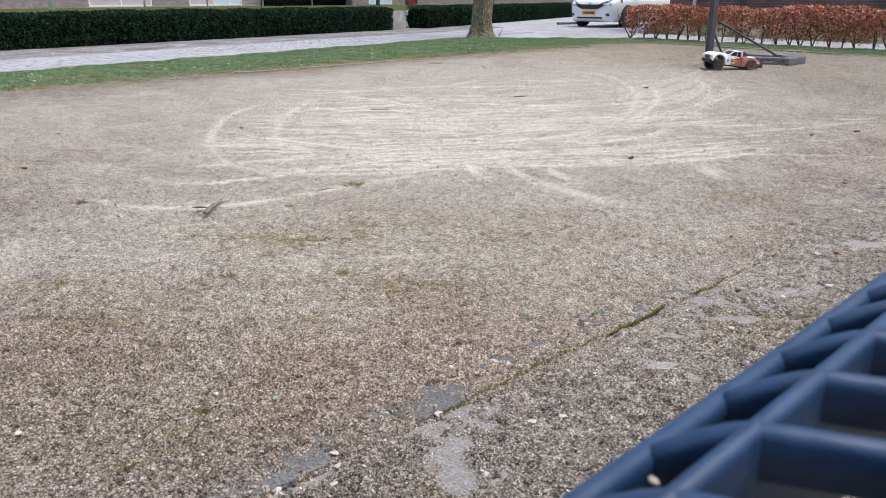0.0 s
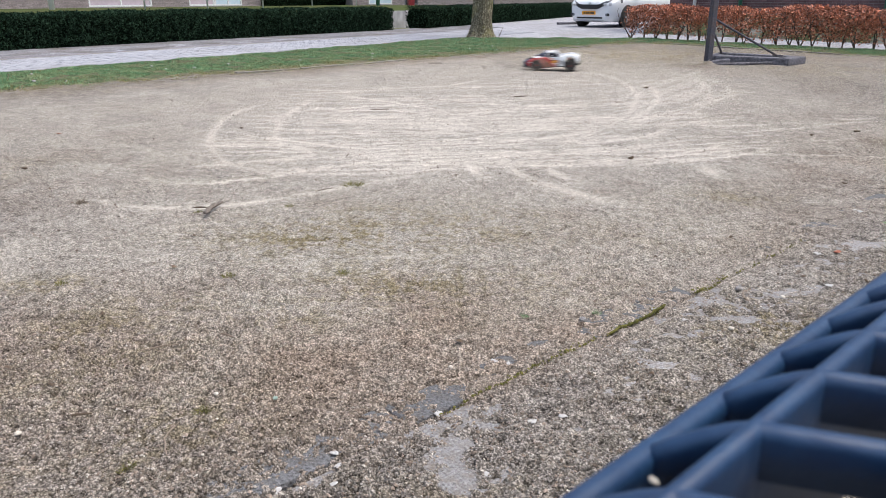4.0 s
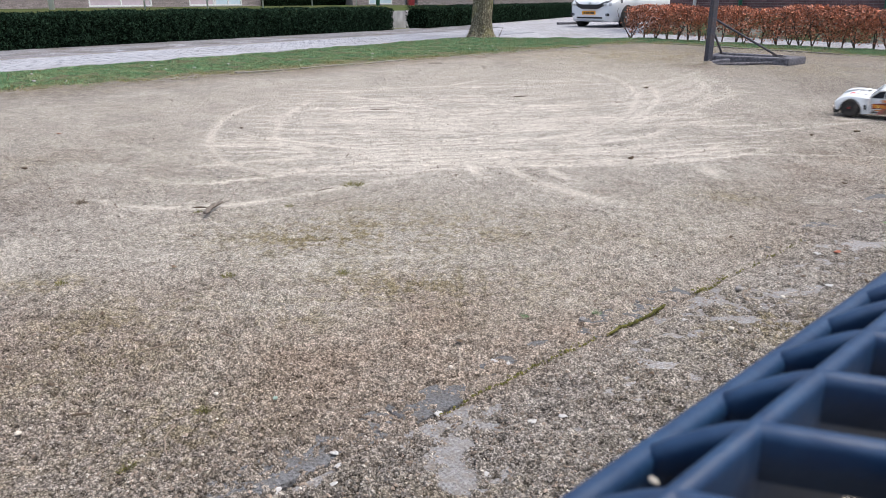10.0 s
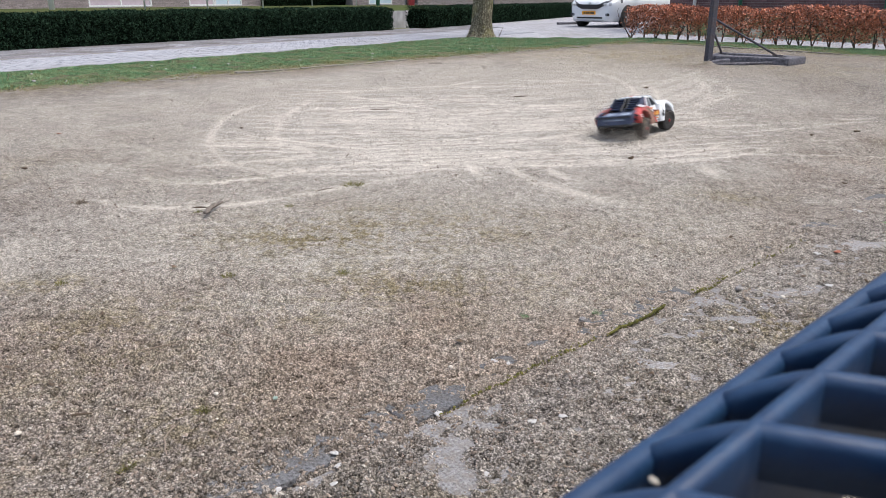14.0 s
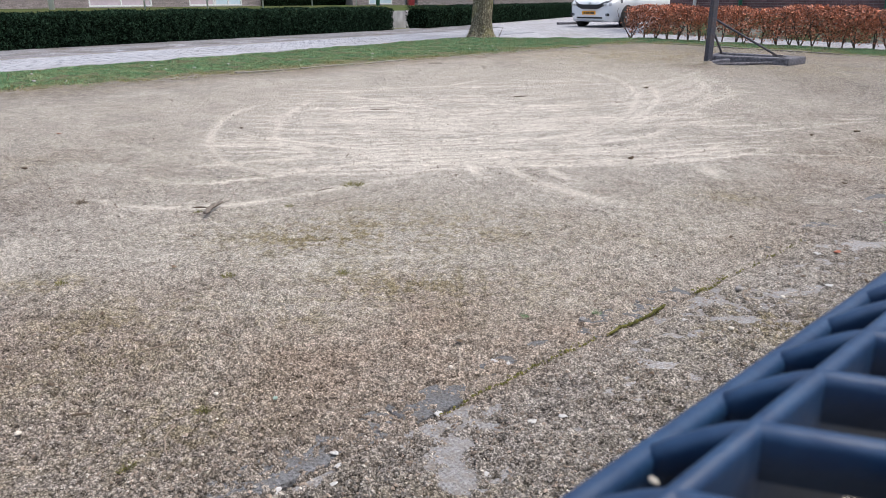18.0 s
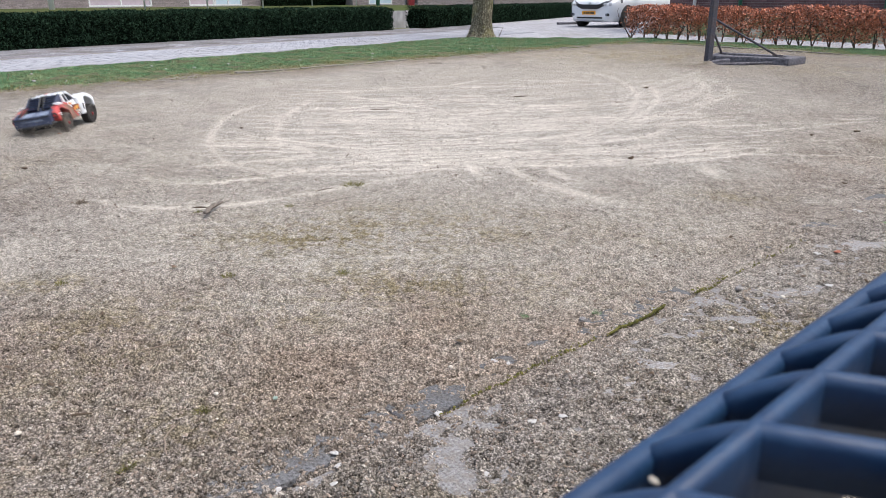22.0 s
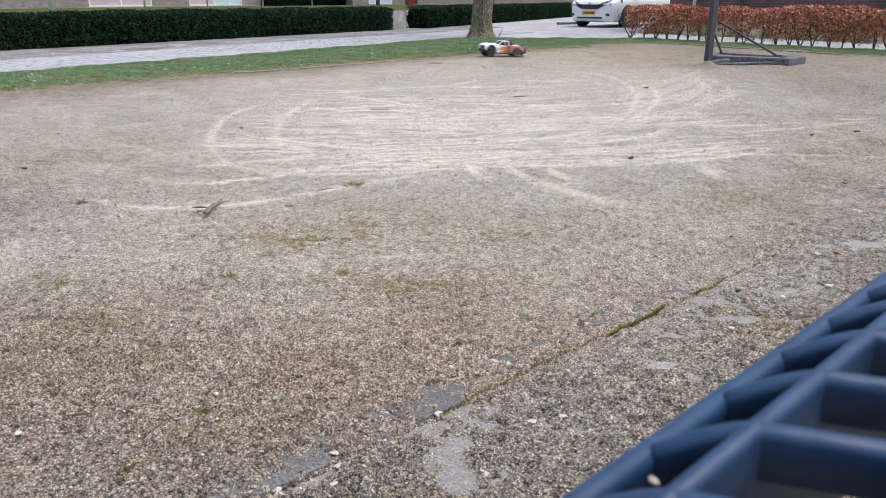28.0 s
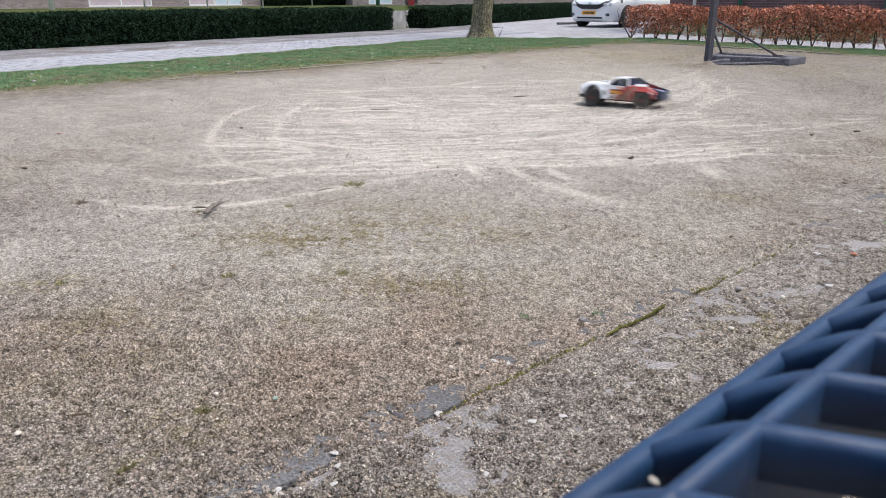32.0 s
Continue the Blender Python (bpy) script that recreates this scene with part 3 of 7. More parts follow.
def track(strength, half, *places):
    """A wheel rut that swings smoothly through some places on the field."""
    p = np.array((places[0],) + places + (places[-1],), dtype=float)
    xs, ys = [], []
    for k in range(1, len(p) - 2):
        n = max(4, int(np.hypot(*(p[k + 1] - p[k])) / CELL))
        t = (np.arange(n) / n)[:, None]
        q = 0.5 * (2 * p[k] + (p[k + 1] - p[k - 1]) * t + (2 * p[k - 1] - 5 * p[k] + 4 * p[k + 1] - p[k + 2]) * t ** 2 + (3 * p[k] - p[k - 1] - 3 * p[k + 1] + p[k + 2]) * t ** 3)
        xs.append(q[:, 0])
        ys.append(q[:, 1])
    press(np.concatenate(xs), np.concatenate(ys), strength, half)


# old runs, fanning out from the middle of the field
track(0.2, 0.032, (-1.71, 3.48), (-1.47, 3.33), (-1.2, 3.32), (-0.94, 3.42), (-0.74, 3.54), (-0.49, 3.75), (-0.2, 3.97), (0.05, 4.12))
track(0.35, 0.032, (-1.68, 3.96), (-1.46, 3.81), (-1.24, 3.81), (-0.98, 3.96), (-0.67, 4.18), (-0.36, 4.4), (-0.01, 4.61))
track(0.7, 0.03, (-1.56, 5.41), (-1.25, 5.15), (-0.85, 4.9), (-0.53, 4.76), (-0.02, 4.84))
track(0.5, 0.028, (-1.54, 5.66), (-1.03, 5.5), (-0.5, 5.26), (0.06, 5.22))
track(0.6, 0.03, (-1.24, 6.14), (-0.66, 6.47), (-0.02, 6.3), (0.54, 6.05), (1.05, 6.08))
track(0.5, 0.03, (-1.47, 6.3), (-0.92, 6.57), (-0.33, 6.83), (0.08, 6.57))
track(0.6, 0.03, (-1.11, 7.54), (-0.56, 7.1), (-0.12, 6.57), (0.17, 6.14))
track(0.4, 0.03, (-1.3, 7.67), (-0.63, 8.02), (0.1, 8.45), (0.45, 9.06))
track(0.1, 0.042, (0.33, 4.4), (0.43, 4.01), (0.58, 3.73), (0.76, 3.48), (0.89, 3.31), (0.99, 3.2))
track(0.6, 0.034, (0.13, 4.52), (0.18, 4.12), (0.27, 3.82))
track(0.4, 0.03, (0.56, 4.28), (0.69, 3.88), (0.82, 3.79))
track(0.1, 0.034, (0.45, 5), (0.87, 5.22), (1.27, 5.58), (1.77, 6.14), (2.37, 6.83), (3.06, 7.67))
track(0.2, 0.034, (0.43, 4.76), (0.98, 4.96), (1.49, 5.26), (1.87, 5.85))
track(-0.3, 0.034, (2.91, 9.76), (3.14, 8.93), (3.03, 7.92), (2.44, 7.02), (2.06, 6.64))
track(0.35, 0.05, (1.42, 4.36), (1.51, 4.12), (1.5, 3.82))
track(-0.4, 0.05, (-1.69, 3.02), (-1.72, 2.87), (-1.68, 2.66), (-1.55, 2.47), (-1.4, 2.34))
track(-0.3, 0.034, (-1.86, 3.02), (-1.83, 3.15), (-1.68, 3.31))
track(0.4, 0.04, (-0.55, 2.56), (-0.45, 2.47), (-0.37, 2.42))
track(0.5, 0.03, (-0.34, 2.58), (-0.18, 2.62), (-0.01, 2.66))
track(0.1, 0.03, (-1.19, 2.53), (-1.08, 2.62), (-0.96, 2.72))
track(0.3, 0.03, (2.99, 6.14), (3.26, 5.94), (3.72, 6.21))
# the oval loops of the truck's laps
track(0.12, 0.032, (-1.21, 7.1), (-1.3, 6.47), (-1.26, 5.58), (-1.14, 5), (-0.98, 4.76), (-0.67, 4.65), (-0.24, 4.84))
track(0.05, 0.032, (-1.62, 7.02), (-1.77, 6.37), (-1.7, 5.45), (-1.52, 4.8), (-1.31, 4.36), (-1.02, 4.12), (-0.71, 4.01), (-0.33, 4.05), (0.05, 4.24), (0.41, 4.52))
track(0.0, 0.034, (0.41, 4.52), (0.87, 5), (1.37, 5.85), (1.82, 7.02), (2.08, 8.45), (1.95, 9.76), (1.34, 10.15))
track(0.2, 0.03, (-1.15, 4.28), (-0.72, 4.12), (-0.28, 4.18), (0.23, 4.47))
track(-0.45, 0.03, (-2.46, 5.11), (-2.08, 4.84), (-1.71, 4.52), (-1.21, 4.24))
track(0.2, 0.03, (2.34, 8.45), (2.09, 7.23), (1.63, 6.14), (1.16, 5.45))
for k in range(11):
    rut(-0.25 + 0.04 * (k % 4), 0.1 + 0.12 * (k % 3), 4.7 + 0.22 * k, 2.9 + 0.06 * k, 8.3 + 0.2 * k, -0.62 + 0.02 * k, 0.026)
for k in range(150):
    x_, y_ = rut_rng.normal(0.2, 1.1), max(4.6, rut_rng.normal(5.9, 1.2))
    a_, l_ = rut_rng.normal(0.12, 0.16), rut_rng.uniform(1.0, 3.2)
    x_ = max(x_, l_ / 2 - 1.75)
    rut(rut_rng.uniform(-0.3, 0.45), x_ - l_ / 2 * math.cos(a_), y_ - l_ / 2 * math.sin(a_), x_ + l_ / 2 * math.cos(a_), y_ + l_ / 2 * math.sin(a_), rut_rng.uniform(-0.14, 0.06) * l_, rut_rng.uniform(0.018, 0.027))


def rut_at(x, y):
    i = np.clip(((x + 7) / CELL).astype(int), 0, rut_map.shape[0] - 1)
    j = np.clip(((y - 0.5) / CELL).astype(int), 0, rut_map.shape[1] - 1)
    return rut_map[i, j]


def bump_at(x, y, cx, cy, sx, sy):
    return np.exp(-(((x - cx) / sx) ** 2 + ((y - cy) / sy) ** 2))


BARE = ((-0.27, 1.30, 0.055, 0.045), (-0.31, 1.245, 0.05, 0.03), (0.005, 1.55, 0.05, 0.035), (0.03, 1.36, 0.028, 0.05), (0.035, 1.25, 0.03, 0.06), (0.18, 1.78, 0.055, 0.03), (0.27, 1.88, 0.04, 0.02), (0.79, 2.27, 0.08, 0.025),
        (0.69, 1.93, 0.05, 0.02), (1.62, 3.02, 0.09, 0.04), (2.1, 3.5, 0.15, 0.08), (0.31, 1.63, 0.03, 0.015), (1.22, 2.69, 0.04, 0.02), (0.11, 1.45, 0.03, 0.02),
        (1.15, 2.25, 0.11, 0.035), (0.92, 2.04, 0.09, 0.025), (1.38, 2.52, 0.10, 0.03), (0.60, 1.75, 0.06, 0.025), (1.75, 2.75, 0.12, 0.05), (2.45, 3.45, 0.18, 0.07))


def grains(x, y, cell, seed):
    """Half-sunk grains, one to a cell: height from 0 to 1 and a tone of its own for the topmost at each place."""
    u, v = x / cell, y / cell
    iu, iv = np.floor(u).astype(np.int64), np.floor(v).astype(np.int64)
    best, tone = np.zeros_like(u), np.full_like(u, 0.35)
    for di in (-1, 0, 1):
        for dj in (-1, 0, 1):
            k = ((iu + di) * 73856093 ^ (iv + dj) * 19349663 ^ seed * 83492791) & 0xFFFFFFFF
            k = ((k ^ (k >> 15)) * 2246822519) & 0xFFFFFFFF
            k = ((k ^ (k >> 13)) * 3266489917) & 0xFFFFFFFF
            k = k ^ (k >> 16)
            cx, cy, r = iu + di + (k & 255) / 255.0, iv + dj + (k >> 8 & 255) / 255.0, 0.32 + 0.5 * (k >> 16 & 255) / 255.0
            h = r * np.sqrt(np.clip(1 - ((u - cx) ** 2 + (v - cy) ** 2) / (r * r), 0, 1))
            up = h > best
            best = np.where(up, h, best)
            tone = np.where(up, (k >> 24 & 255) / 255.0, tone)
    return best, tone


def ground_height(x, y):
    d = outside_field(x, y)
    v = outside_verge(x, y)
    near = np.clip((7 - y) / 4, 0, 1)
    z = 0.008 * lattice_noise(x, y, 0.6, 3) + 0.005 * lattice_noise(x, y, 0.16, 4) + 0.004 * near * lattice_noise(x, y, 0.055, 5) + 0.003 * near * lattice_noise(x, y, 0.026, 6)
    z = z - 0.010 * rut_at(x, y) + 0.012 * bump_at(x, y, 3.85, 11.0, 0.3, 0.2) + 0.07 * bump_at(x, y, 3.80, 10.83, 0.10, 0.09)
    s, c = slab_coords(x, y)
    on = np.clip((c + 0.16) / 0.03, 0, 1) * np.clip((1.55 - c) / 0.03, 0, 1) * np.clip((s + 1.3) / 0.1, 0, 1) * np.clip((5.2 - s) / 0.2, 0, 1)
    cover = 0.0118 + 0.004 * lattice_noise(x, y, 0.25, 8) + 0.005 * lattice_noise(x, y, 0.07, 9) + 0.0065 * lattice_noise(x, y, 0.026, 10)
    for cx, cy, sx, sy in BARE:
        cover = cover - 0.0125 * bump_at(x, y, cx, cy, sx, sy)
    cover = cover - 0.014 * np.exp(-((c + 0.001) / 0.007) ** 2) * np.clip((s - 0.35) / 0.1, 0, 1) * np.clip((2.3 - s) / 0.5, 0, 1)
    z = z * (1 - on) + cover * on
    z = np.where(d > 0, np.where(v < 0, 0.012 + 0.012 * lattice_noise(x, y, 0.4, 11), -0.04), z)
    return z


# one sheet: its lines fan out to fit the camera's view, close together near it and wide apart towards the horizon
sides = np.concatenate((np.geomspace(1.13, 9, 70), [25, 80, 300, 1600]))
fan = np.concatenate((-sides[::-1], np.linspace(-1.12, 1.12, 760), sides))
away = [1.05]
while away[-1] < 17.5:
    away.append(away[-1] + 0.0013 + 0.0008 * away[-1] ** 2)
away = np.array([-900, -200, -40, -10, -3, -1, 0, 0.5, 0.8, 0.95] + away + [18, 19, 20.5, 24, 30, 40, 60, 150, 400, 1200])
X, Y = np.meshgrid(fan, away, indexing="ij")
inner = np.clip((1.6 - np.abs(X)) / 0.4, 0, 1)  # the fine relief runs out past the fan's sides
X = X * np.where(Y < 1.0, 0.62, 0.62 * np.minimum(Y, 20.0))
Z = ground_height(X, Y)
grain_tone_shade = np.full_like(X, 0.5)
loose = (np.abs(X) < 14) & (Y > 1.0) & ((outside_field(X, Y) < 0.3) | (outside_verge(X, Y) < -0.1))
lx_, ly_, inner_ = X[loose], Y[loose], inner[loose]
rough_ = np.clip(1.32 - 0.085 * ly_, 0.6, 1.15) * np.clip(1 - 1.6 * rut_at(lx_, ly_), 0.15, 1) * np.clip(0.85 + 0.5 * lattice_noise(lx_, ly_, 0.3, 73), 0.4, 1.3)
lift_ = np.zeros_like(lx_)
tone_ = np.zeros_like(lx_)
step_ = 0.0013 + 0.0008 * ly_ ** 2
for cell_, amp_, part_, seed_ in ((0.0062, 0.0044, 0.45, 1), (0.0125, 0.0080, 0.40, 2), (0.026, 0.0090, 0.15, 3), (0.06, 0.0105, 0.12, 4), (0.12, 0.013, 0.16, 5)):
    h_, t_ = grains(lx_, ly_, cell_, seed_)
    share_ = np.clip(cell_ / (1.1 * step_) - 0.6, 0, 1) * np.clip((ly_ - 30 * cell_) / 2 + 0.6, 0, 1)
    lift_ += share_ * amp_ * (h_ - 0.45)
    # half random tone, half height: lit tops and shaded gaps put into colour
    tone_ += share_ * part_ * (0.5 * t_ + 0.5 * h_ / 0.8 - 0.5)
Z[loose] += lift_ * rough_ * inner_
grain_tone_shade[loose] = np.clip(0.5 + 1.5 * tone_ * inner_, 0, 1)
idx = np.arange(X.size).reshape(X.shape)
quads_ = np.stack((idx[:-1, :-1], idx[1:, :-1], idx[1:, 1:], idx[:-1, 1:]), -1).reshape(-1, 4)
ground = mesh_np("ground", np.stack((X, Y, Z), -1).reshape(-1, 3), quads_, SAND, smooth=True)
tagged(ground, "sandy soil playing field with pale wheel ruts and clods", "ground", kind="structure")
xr, yr = X.ravel(), Y.ravel()
dry = 0.36 + 0.62 * bump_at(xr, yr, 0.3, 6.1, 2.5, 2.2) + 0.2 * bump_at(xr, yr, 1.2, 8.5, 3.0, 2.2) + 0.30 * bump_at(xr, yr, -0.25, 2.62, 0.40, 0.14)
dry = dry - 0.10 * bump_at(xr, yr, -1.7, 2.9, 0.4, 0.5) + 0.5 * bump_at(xr, yr, 1.0, 7.6, 0.28, 0.2) + 0.2 * bump_at(xr, yr, -0.55, 2.15, 0.5, 0.12) + 0.16 * bump_at(xr, yr, 0.1, 2.9, 1.2, 0.7)
dry = dry + 0.05 - 0.30 * np.clip((3.0 - yr) / 1.8, 0, 1) - 0.20 * np.clip((xr - 1.4) / 2, 0, 1) * np.clip((9 - yr) / 3, 0, 1) + 0.27 * np.clip((yr - 2.4) / 2.0, 0, 1) + 0.08 * np.clip((yr - 8) / 2, 0, 1) + 0.12 * rut_at(xr, yr)
dry = dry + 0.20 * np.exp(-((yr - 2.7) / 0.8) ** 2) * np.clip((1.6 - xr) / 0.8, 0, 1) - 0.7 * bump_at(xr, yr, 3.85, 10.85, 0.35, 0.25)
dry = dry - 0.14 * np.clip((-xr - 1.0) / 1.2, 0, 1) * np.clip((9 - yr) / 3, 0, 1) - 0.26 * np.clip((xr - 0.9) / 1.2, 0, 1) * np.clip((7 - yr) / 2, 0, 1)
dry = dry + 0.30 * bump_at(xr, yr, -0.62, 2.60, 0.30, 0.07) + 0.30 * bump_at(xr, yr, -0.12, 2.72, 0.28, 0.05) + 0.22 * bump_at(xr, yr, -0.45, 2.45, 0.22, 0.05) + 0.25 * bump_at(xr, yr, -1.62, 2.75, 0.16, 0.22)
dry = dry - 0.55 * np.clip((xr - 2.5) / 2, 0, 1) * np.clip((yr - 5) / 3, 0, 1) - 0.35 * np.clip((outside_field(xr, yr) + 1.3) / 1.2, 0, 1) - 0.45 * np.clip((outside_field(xr, yr) + 0.45) / 0.3, 0, 1)
dry = np.clip(dry + 0.14 * lattice_noise(xr, yr, 0.5, 21) + 0.14 * lattice_noise(xr, yr, 0.2, 22), 0, 1.2)
warm = np.clip(0.15 + 0.2 * np.clip((6 - yr) / 3, 0, 1) + 0.9 * bump_at(xr, yr, 0.15, 2.6, 1.0, 0.9) + 0.6 * bump_at(xr, yr, -0.1, 1.8, 0.6, 0.5) + 0.3 * np.clip((xr - 1.2) / 2, 0, 1) * np.clip((7 - yr) / 2, 0, 1) + 0.25 * lattice_noise(xr, yr, 0.6, 51), 0, 1)
warm = warm * (1 - 0.85 * np.clip((slab_coords(xr, yr)[1] + 0.05) / 0.15, 0, 1) * np.clip((4.5 - yr) / 1.5, 0, 1))
dist_f = outside_field(xr, yr)
turf = np.clip((dist_f + 0.03) / 0.35, 0, 1) * 0.9
moss = np.clip(0.24 + 0.7 * lattice_noise(xr, yr, 0.5, 31), 0, 1) * np.clip(1.2 - dry, 0, 1) * np.clip((6 - yr) / 2, 0.15, 1)
for cx, cy, sx, sy, most in ((-0.5, 2.9, 0.55, 0.35, 1.2), (-0.5, 2.07, 0.25, 0.12, 0.8), (-0.9, 2.15, 0.35, 0.18, 0.6), (0.0, 2.95, 0.55, 0.28, 1.0), (0.3, 3.2, 0.3, 0.12, 0.8), (1.4, 3.5, 0.3, 0.2, 0.7), (-1.35, 2.35, 0.2, 0.1, 0.9), (-0.6, 1.45, 0.25, 0.2, 0.7), (0.2, 2.35, 0.5, 0.3, 0.6), (3.6, 12.9, 2.6, 2.4, 1.3), (3.4, 4.7, 0.4, 0.3, 0.6), (5.0, 10.5, 1.2, 1.6, 0.8), (-0.15, 2.35, 0.45, 0.3, 1.0), (-0.05, 3.0, 0.6, 0.5, 0.8), (-0.35, 3.25, 0.5, 0.2, 0.7), (0.9, 2.9, 0.5, 0.3, 0.5)):
    moss = np.maximum(moss, most * bump_at(xr, yr, cx, cy, sx, sy))
moss = np.maximum(moss, np.clip((dist_f + 1.2) / 1.3, 0, 1) * 0.8)
for key, val in (("dry", dry), ("moss", moss), ("turf", turf), ("rut", rut_at(xr, yr)), ("warm", warm), ("grain", grain_tone_shade.ravel())):
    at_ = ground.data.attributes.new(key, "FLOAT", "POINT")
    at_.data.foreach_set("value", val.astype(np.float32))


def scatter(name, x, y, size, material, label, category, flat=0.6, lift=0.25, seed=1):
    """Many small squashed stones or clods in one object."""
    rng = np.random.default_rng(seed)
    n = len(x)
    base = np.array(((1, 0, 0), (0, 1, 0), (-1, 0, 0), (0, -1, 0), (0, 0, 1), (0, 0, -1)), dtype=np.float32)
    fc = np.array(((0, 1, 4), (1, 2, 4), (2, 3, 4), (3, 0, 4), (1, 0, 5), (2, 1, 5), (3, 2, 5), (0, 3, 5)))
    v = base[None] * (size[:, None, None] * rng.uniform(0.5, 1.0, (n, 6, 1)))
    v[:, :, 2] *= flat
    a = rng.uniform(0, 6.28, n)
    c, s = np.cos(a)[:, None], np.sin(a)[:, None]
    tilt = rng.normal(0, 0.35, (n, 1))
    vx, vy = v[:, :, 0] * c - v[:, :, 1] * s, v[:, :, 0] * s + v[:, :, 1] * c
    vz = v[:, :, 2] + vx * tilt
    out = np.stack((vx + x[:, None], vy + y[:, None], vz + (ground_height(x, y) + size * lift)[:, None]), -1)
    faces = (fc[None] + (np.arange(n) * 6)[:, None, None]).reshape(-1, 3)
    ob = mesh_np(name, out.reshape(-1, 3), faces, material)
    return tagged(ob, label, category, kind="stuff")


def field_points(n, y0, y1, power, seed):
    """Places on the field within the camera's view wedge, thinning out with distance from it."""
    rng = np.random.default_rng(seed)
    q = 1 - power
    y = (y0 ** q + rng.random(n) * (y1 ** q - y0 ** q)) ** (1 / q)
    x = rng.uniform(-1, 1, n) * (0.75 * y + 0.5)
    ok = outside_field(x, y) < -0.05
    return x[ok], y[ok], rng.random(n)[ok]


cx_, cy_, cr_ = field_points(60000, 1.0, 9.5, 1.6, 11)
keep = np.ones(len(cx_), bool)
for bx, by, sx, sy in BARE:
    keep &= bump_at(cx_, cy_, bx, by, sx, sy) < 0.6 + 0.6 * cr_
keep &= rut_at(cx_, cy_) < 0.12 + 0.3 * cr_
keep &= (np.sin(cx_ * 7919.0 + cy_ * 4421.0) * 0.5 + 0.5) < np.clip(0.72 + 0.6 * lattice_noise(cx_, cy_, 0.16, 71) + 0.6 * lattice_noise(cx_, cy_, 0.5, 72), 0.08, 1)
cx_, cy_, cr_ = cx_[keep], cy_[keep], cr_[keep]
scatter("soil_clods", cx_, cy_, 0.0020 + 0.0034 * cr_ ** 3 + 0.003 * cr_ ** 14, CLOD, "loose brown crumbs of soil on the field", "soil", 0.75, 0.2, seed=12)
cx_, cy_, cr_ = field_points(60000, 2.6, 15.5, 0.5, 15)
keep = (outside_field(cx_, cy_) < -1.3) & (rut_at(cx_, cy_) < 0.15 + 0.4 * cr_) & (np.sin(cx_ * 9173.0 + cy_ * 3571.0) * 0.5 + 0.5 < np.clip((cy_ - 2.0) / 3, 0, 1))
cx_, cy_, cr_ = cx_[keep], cy_[keep], cr_[keep]
scatter("sand_crumbs", cx_, cy_, 0.0026 + 0.0006 * cy_ + 0.005 * cr_ ** 7, CRUMB, "loose crumbs of pale sandy soil", "soil", 0.8, 0.2, seed=16)
cx_, cy_, cr_ = field_points(5500, 1.0, 8.0, 1.8, 13)
scatter("pale_grit", cx_, cy_, 0.0018 + 0.0045 * cr_ ** 4, GRAVEL, "scattered pale pebbles lying on the soil", "gravel", seed=14)

# ---- verge ----
g_rng = np.random.default_rng(5)
bx = g_rng.uniform(-9, 11, 3600000)
by = g_rng.uniform(3, 18.6, 3600000)
df, dv = outside_field(bx, by), outside_verge(bx, by)
thin = np.clip(0.3 + df * 0.9, 0.08, 1.0) * np.clip(0.75 + 0.4 * lattice_noise(bx, by, 0.45, 41) + 0.3 * lattice_noise(bx, by, 0.14, 42), 0.15, 1)
ok = (df > -0.12) & (dv < -0.10) & (g_rng.random(len(bx)) < thin)
bx, by, df = bx[ok][:440000], by[ok][:440000], df[ok][:440000]
n = len(bx)
ang, hgt, wid = g_rng.uniform(0, 6.28, n), g_rng.uniform(0.006, 0.024, n), g_rng.uniform(0.004, 0.009, n)
hgt = hgt * np.clip(0.85 + 0.7 * lattice_noise(bx, by, 0.18, 43), 0.35, 1.6)
lean = g_rng.uniform(-0.6, 0.6, (n, 2)) * hgt[:, None]
bz = ground_height(bx, by) - 0.004
tri = np.stack((
    np.stack((bx - wid * np.cos(ang), by - wid * np.sin(ang), bz), -1),
    np.stack((bx + wid * np.cos(ang), by + wid * np.sin(ang), bz), -1),
    np.stack((bx + lean[:, 0], by + lean[:, 1], bz + hgt), -1)), 1)
withered = g_rng.random(n) < np.clip(0.75 - 1.0 * df + 0.5 * lattice_noise(bx, by, 0.4, 44), 0.08, 0.85)
for name_, blades_, mat_, lb_ in (("verge_grass", tri[~withered], GRASS, "short green grass of the roadside verge"), ("withered_grass", tri[withered], STRAW, "short yellowed grass along the edge of the sand")):
    tagged(mesh_np(name_, blades_.reshape(-1, 3), np.arange(3 * len(blades_)).reshape(-1, 3), mat_), lb_, "grass", kind="stuff")


# ---- edging of the field ----
def stone_mesh(name, sx, sy, sz, material, bevel=0.006):
    bm = bmesh.new()
    box(bm, sx, sy, sz, Matrix.Translation((0, 0, -sz / 2)), bevel)
    me = bpy.data.meshes.new(name)
    bm.to_mesh(me)
    bm.free()
    me.materials.append(material)
    return me


def piece(name, me, parent, m):
    o = new(name, me)
    o.parent = parent
    o.matrix_basis = m
    return o


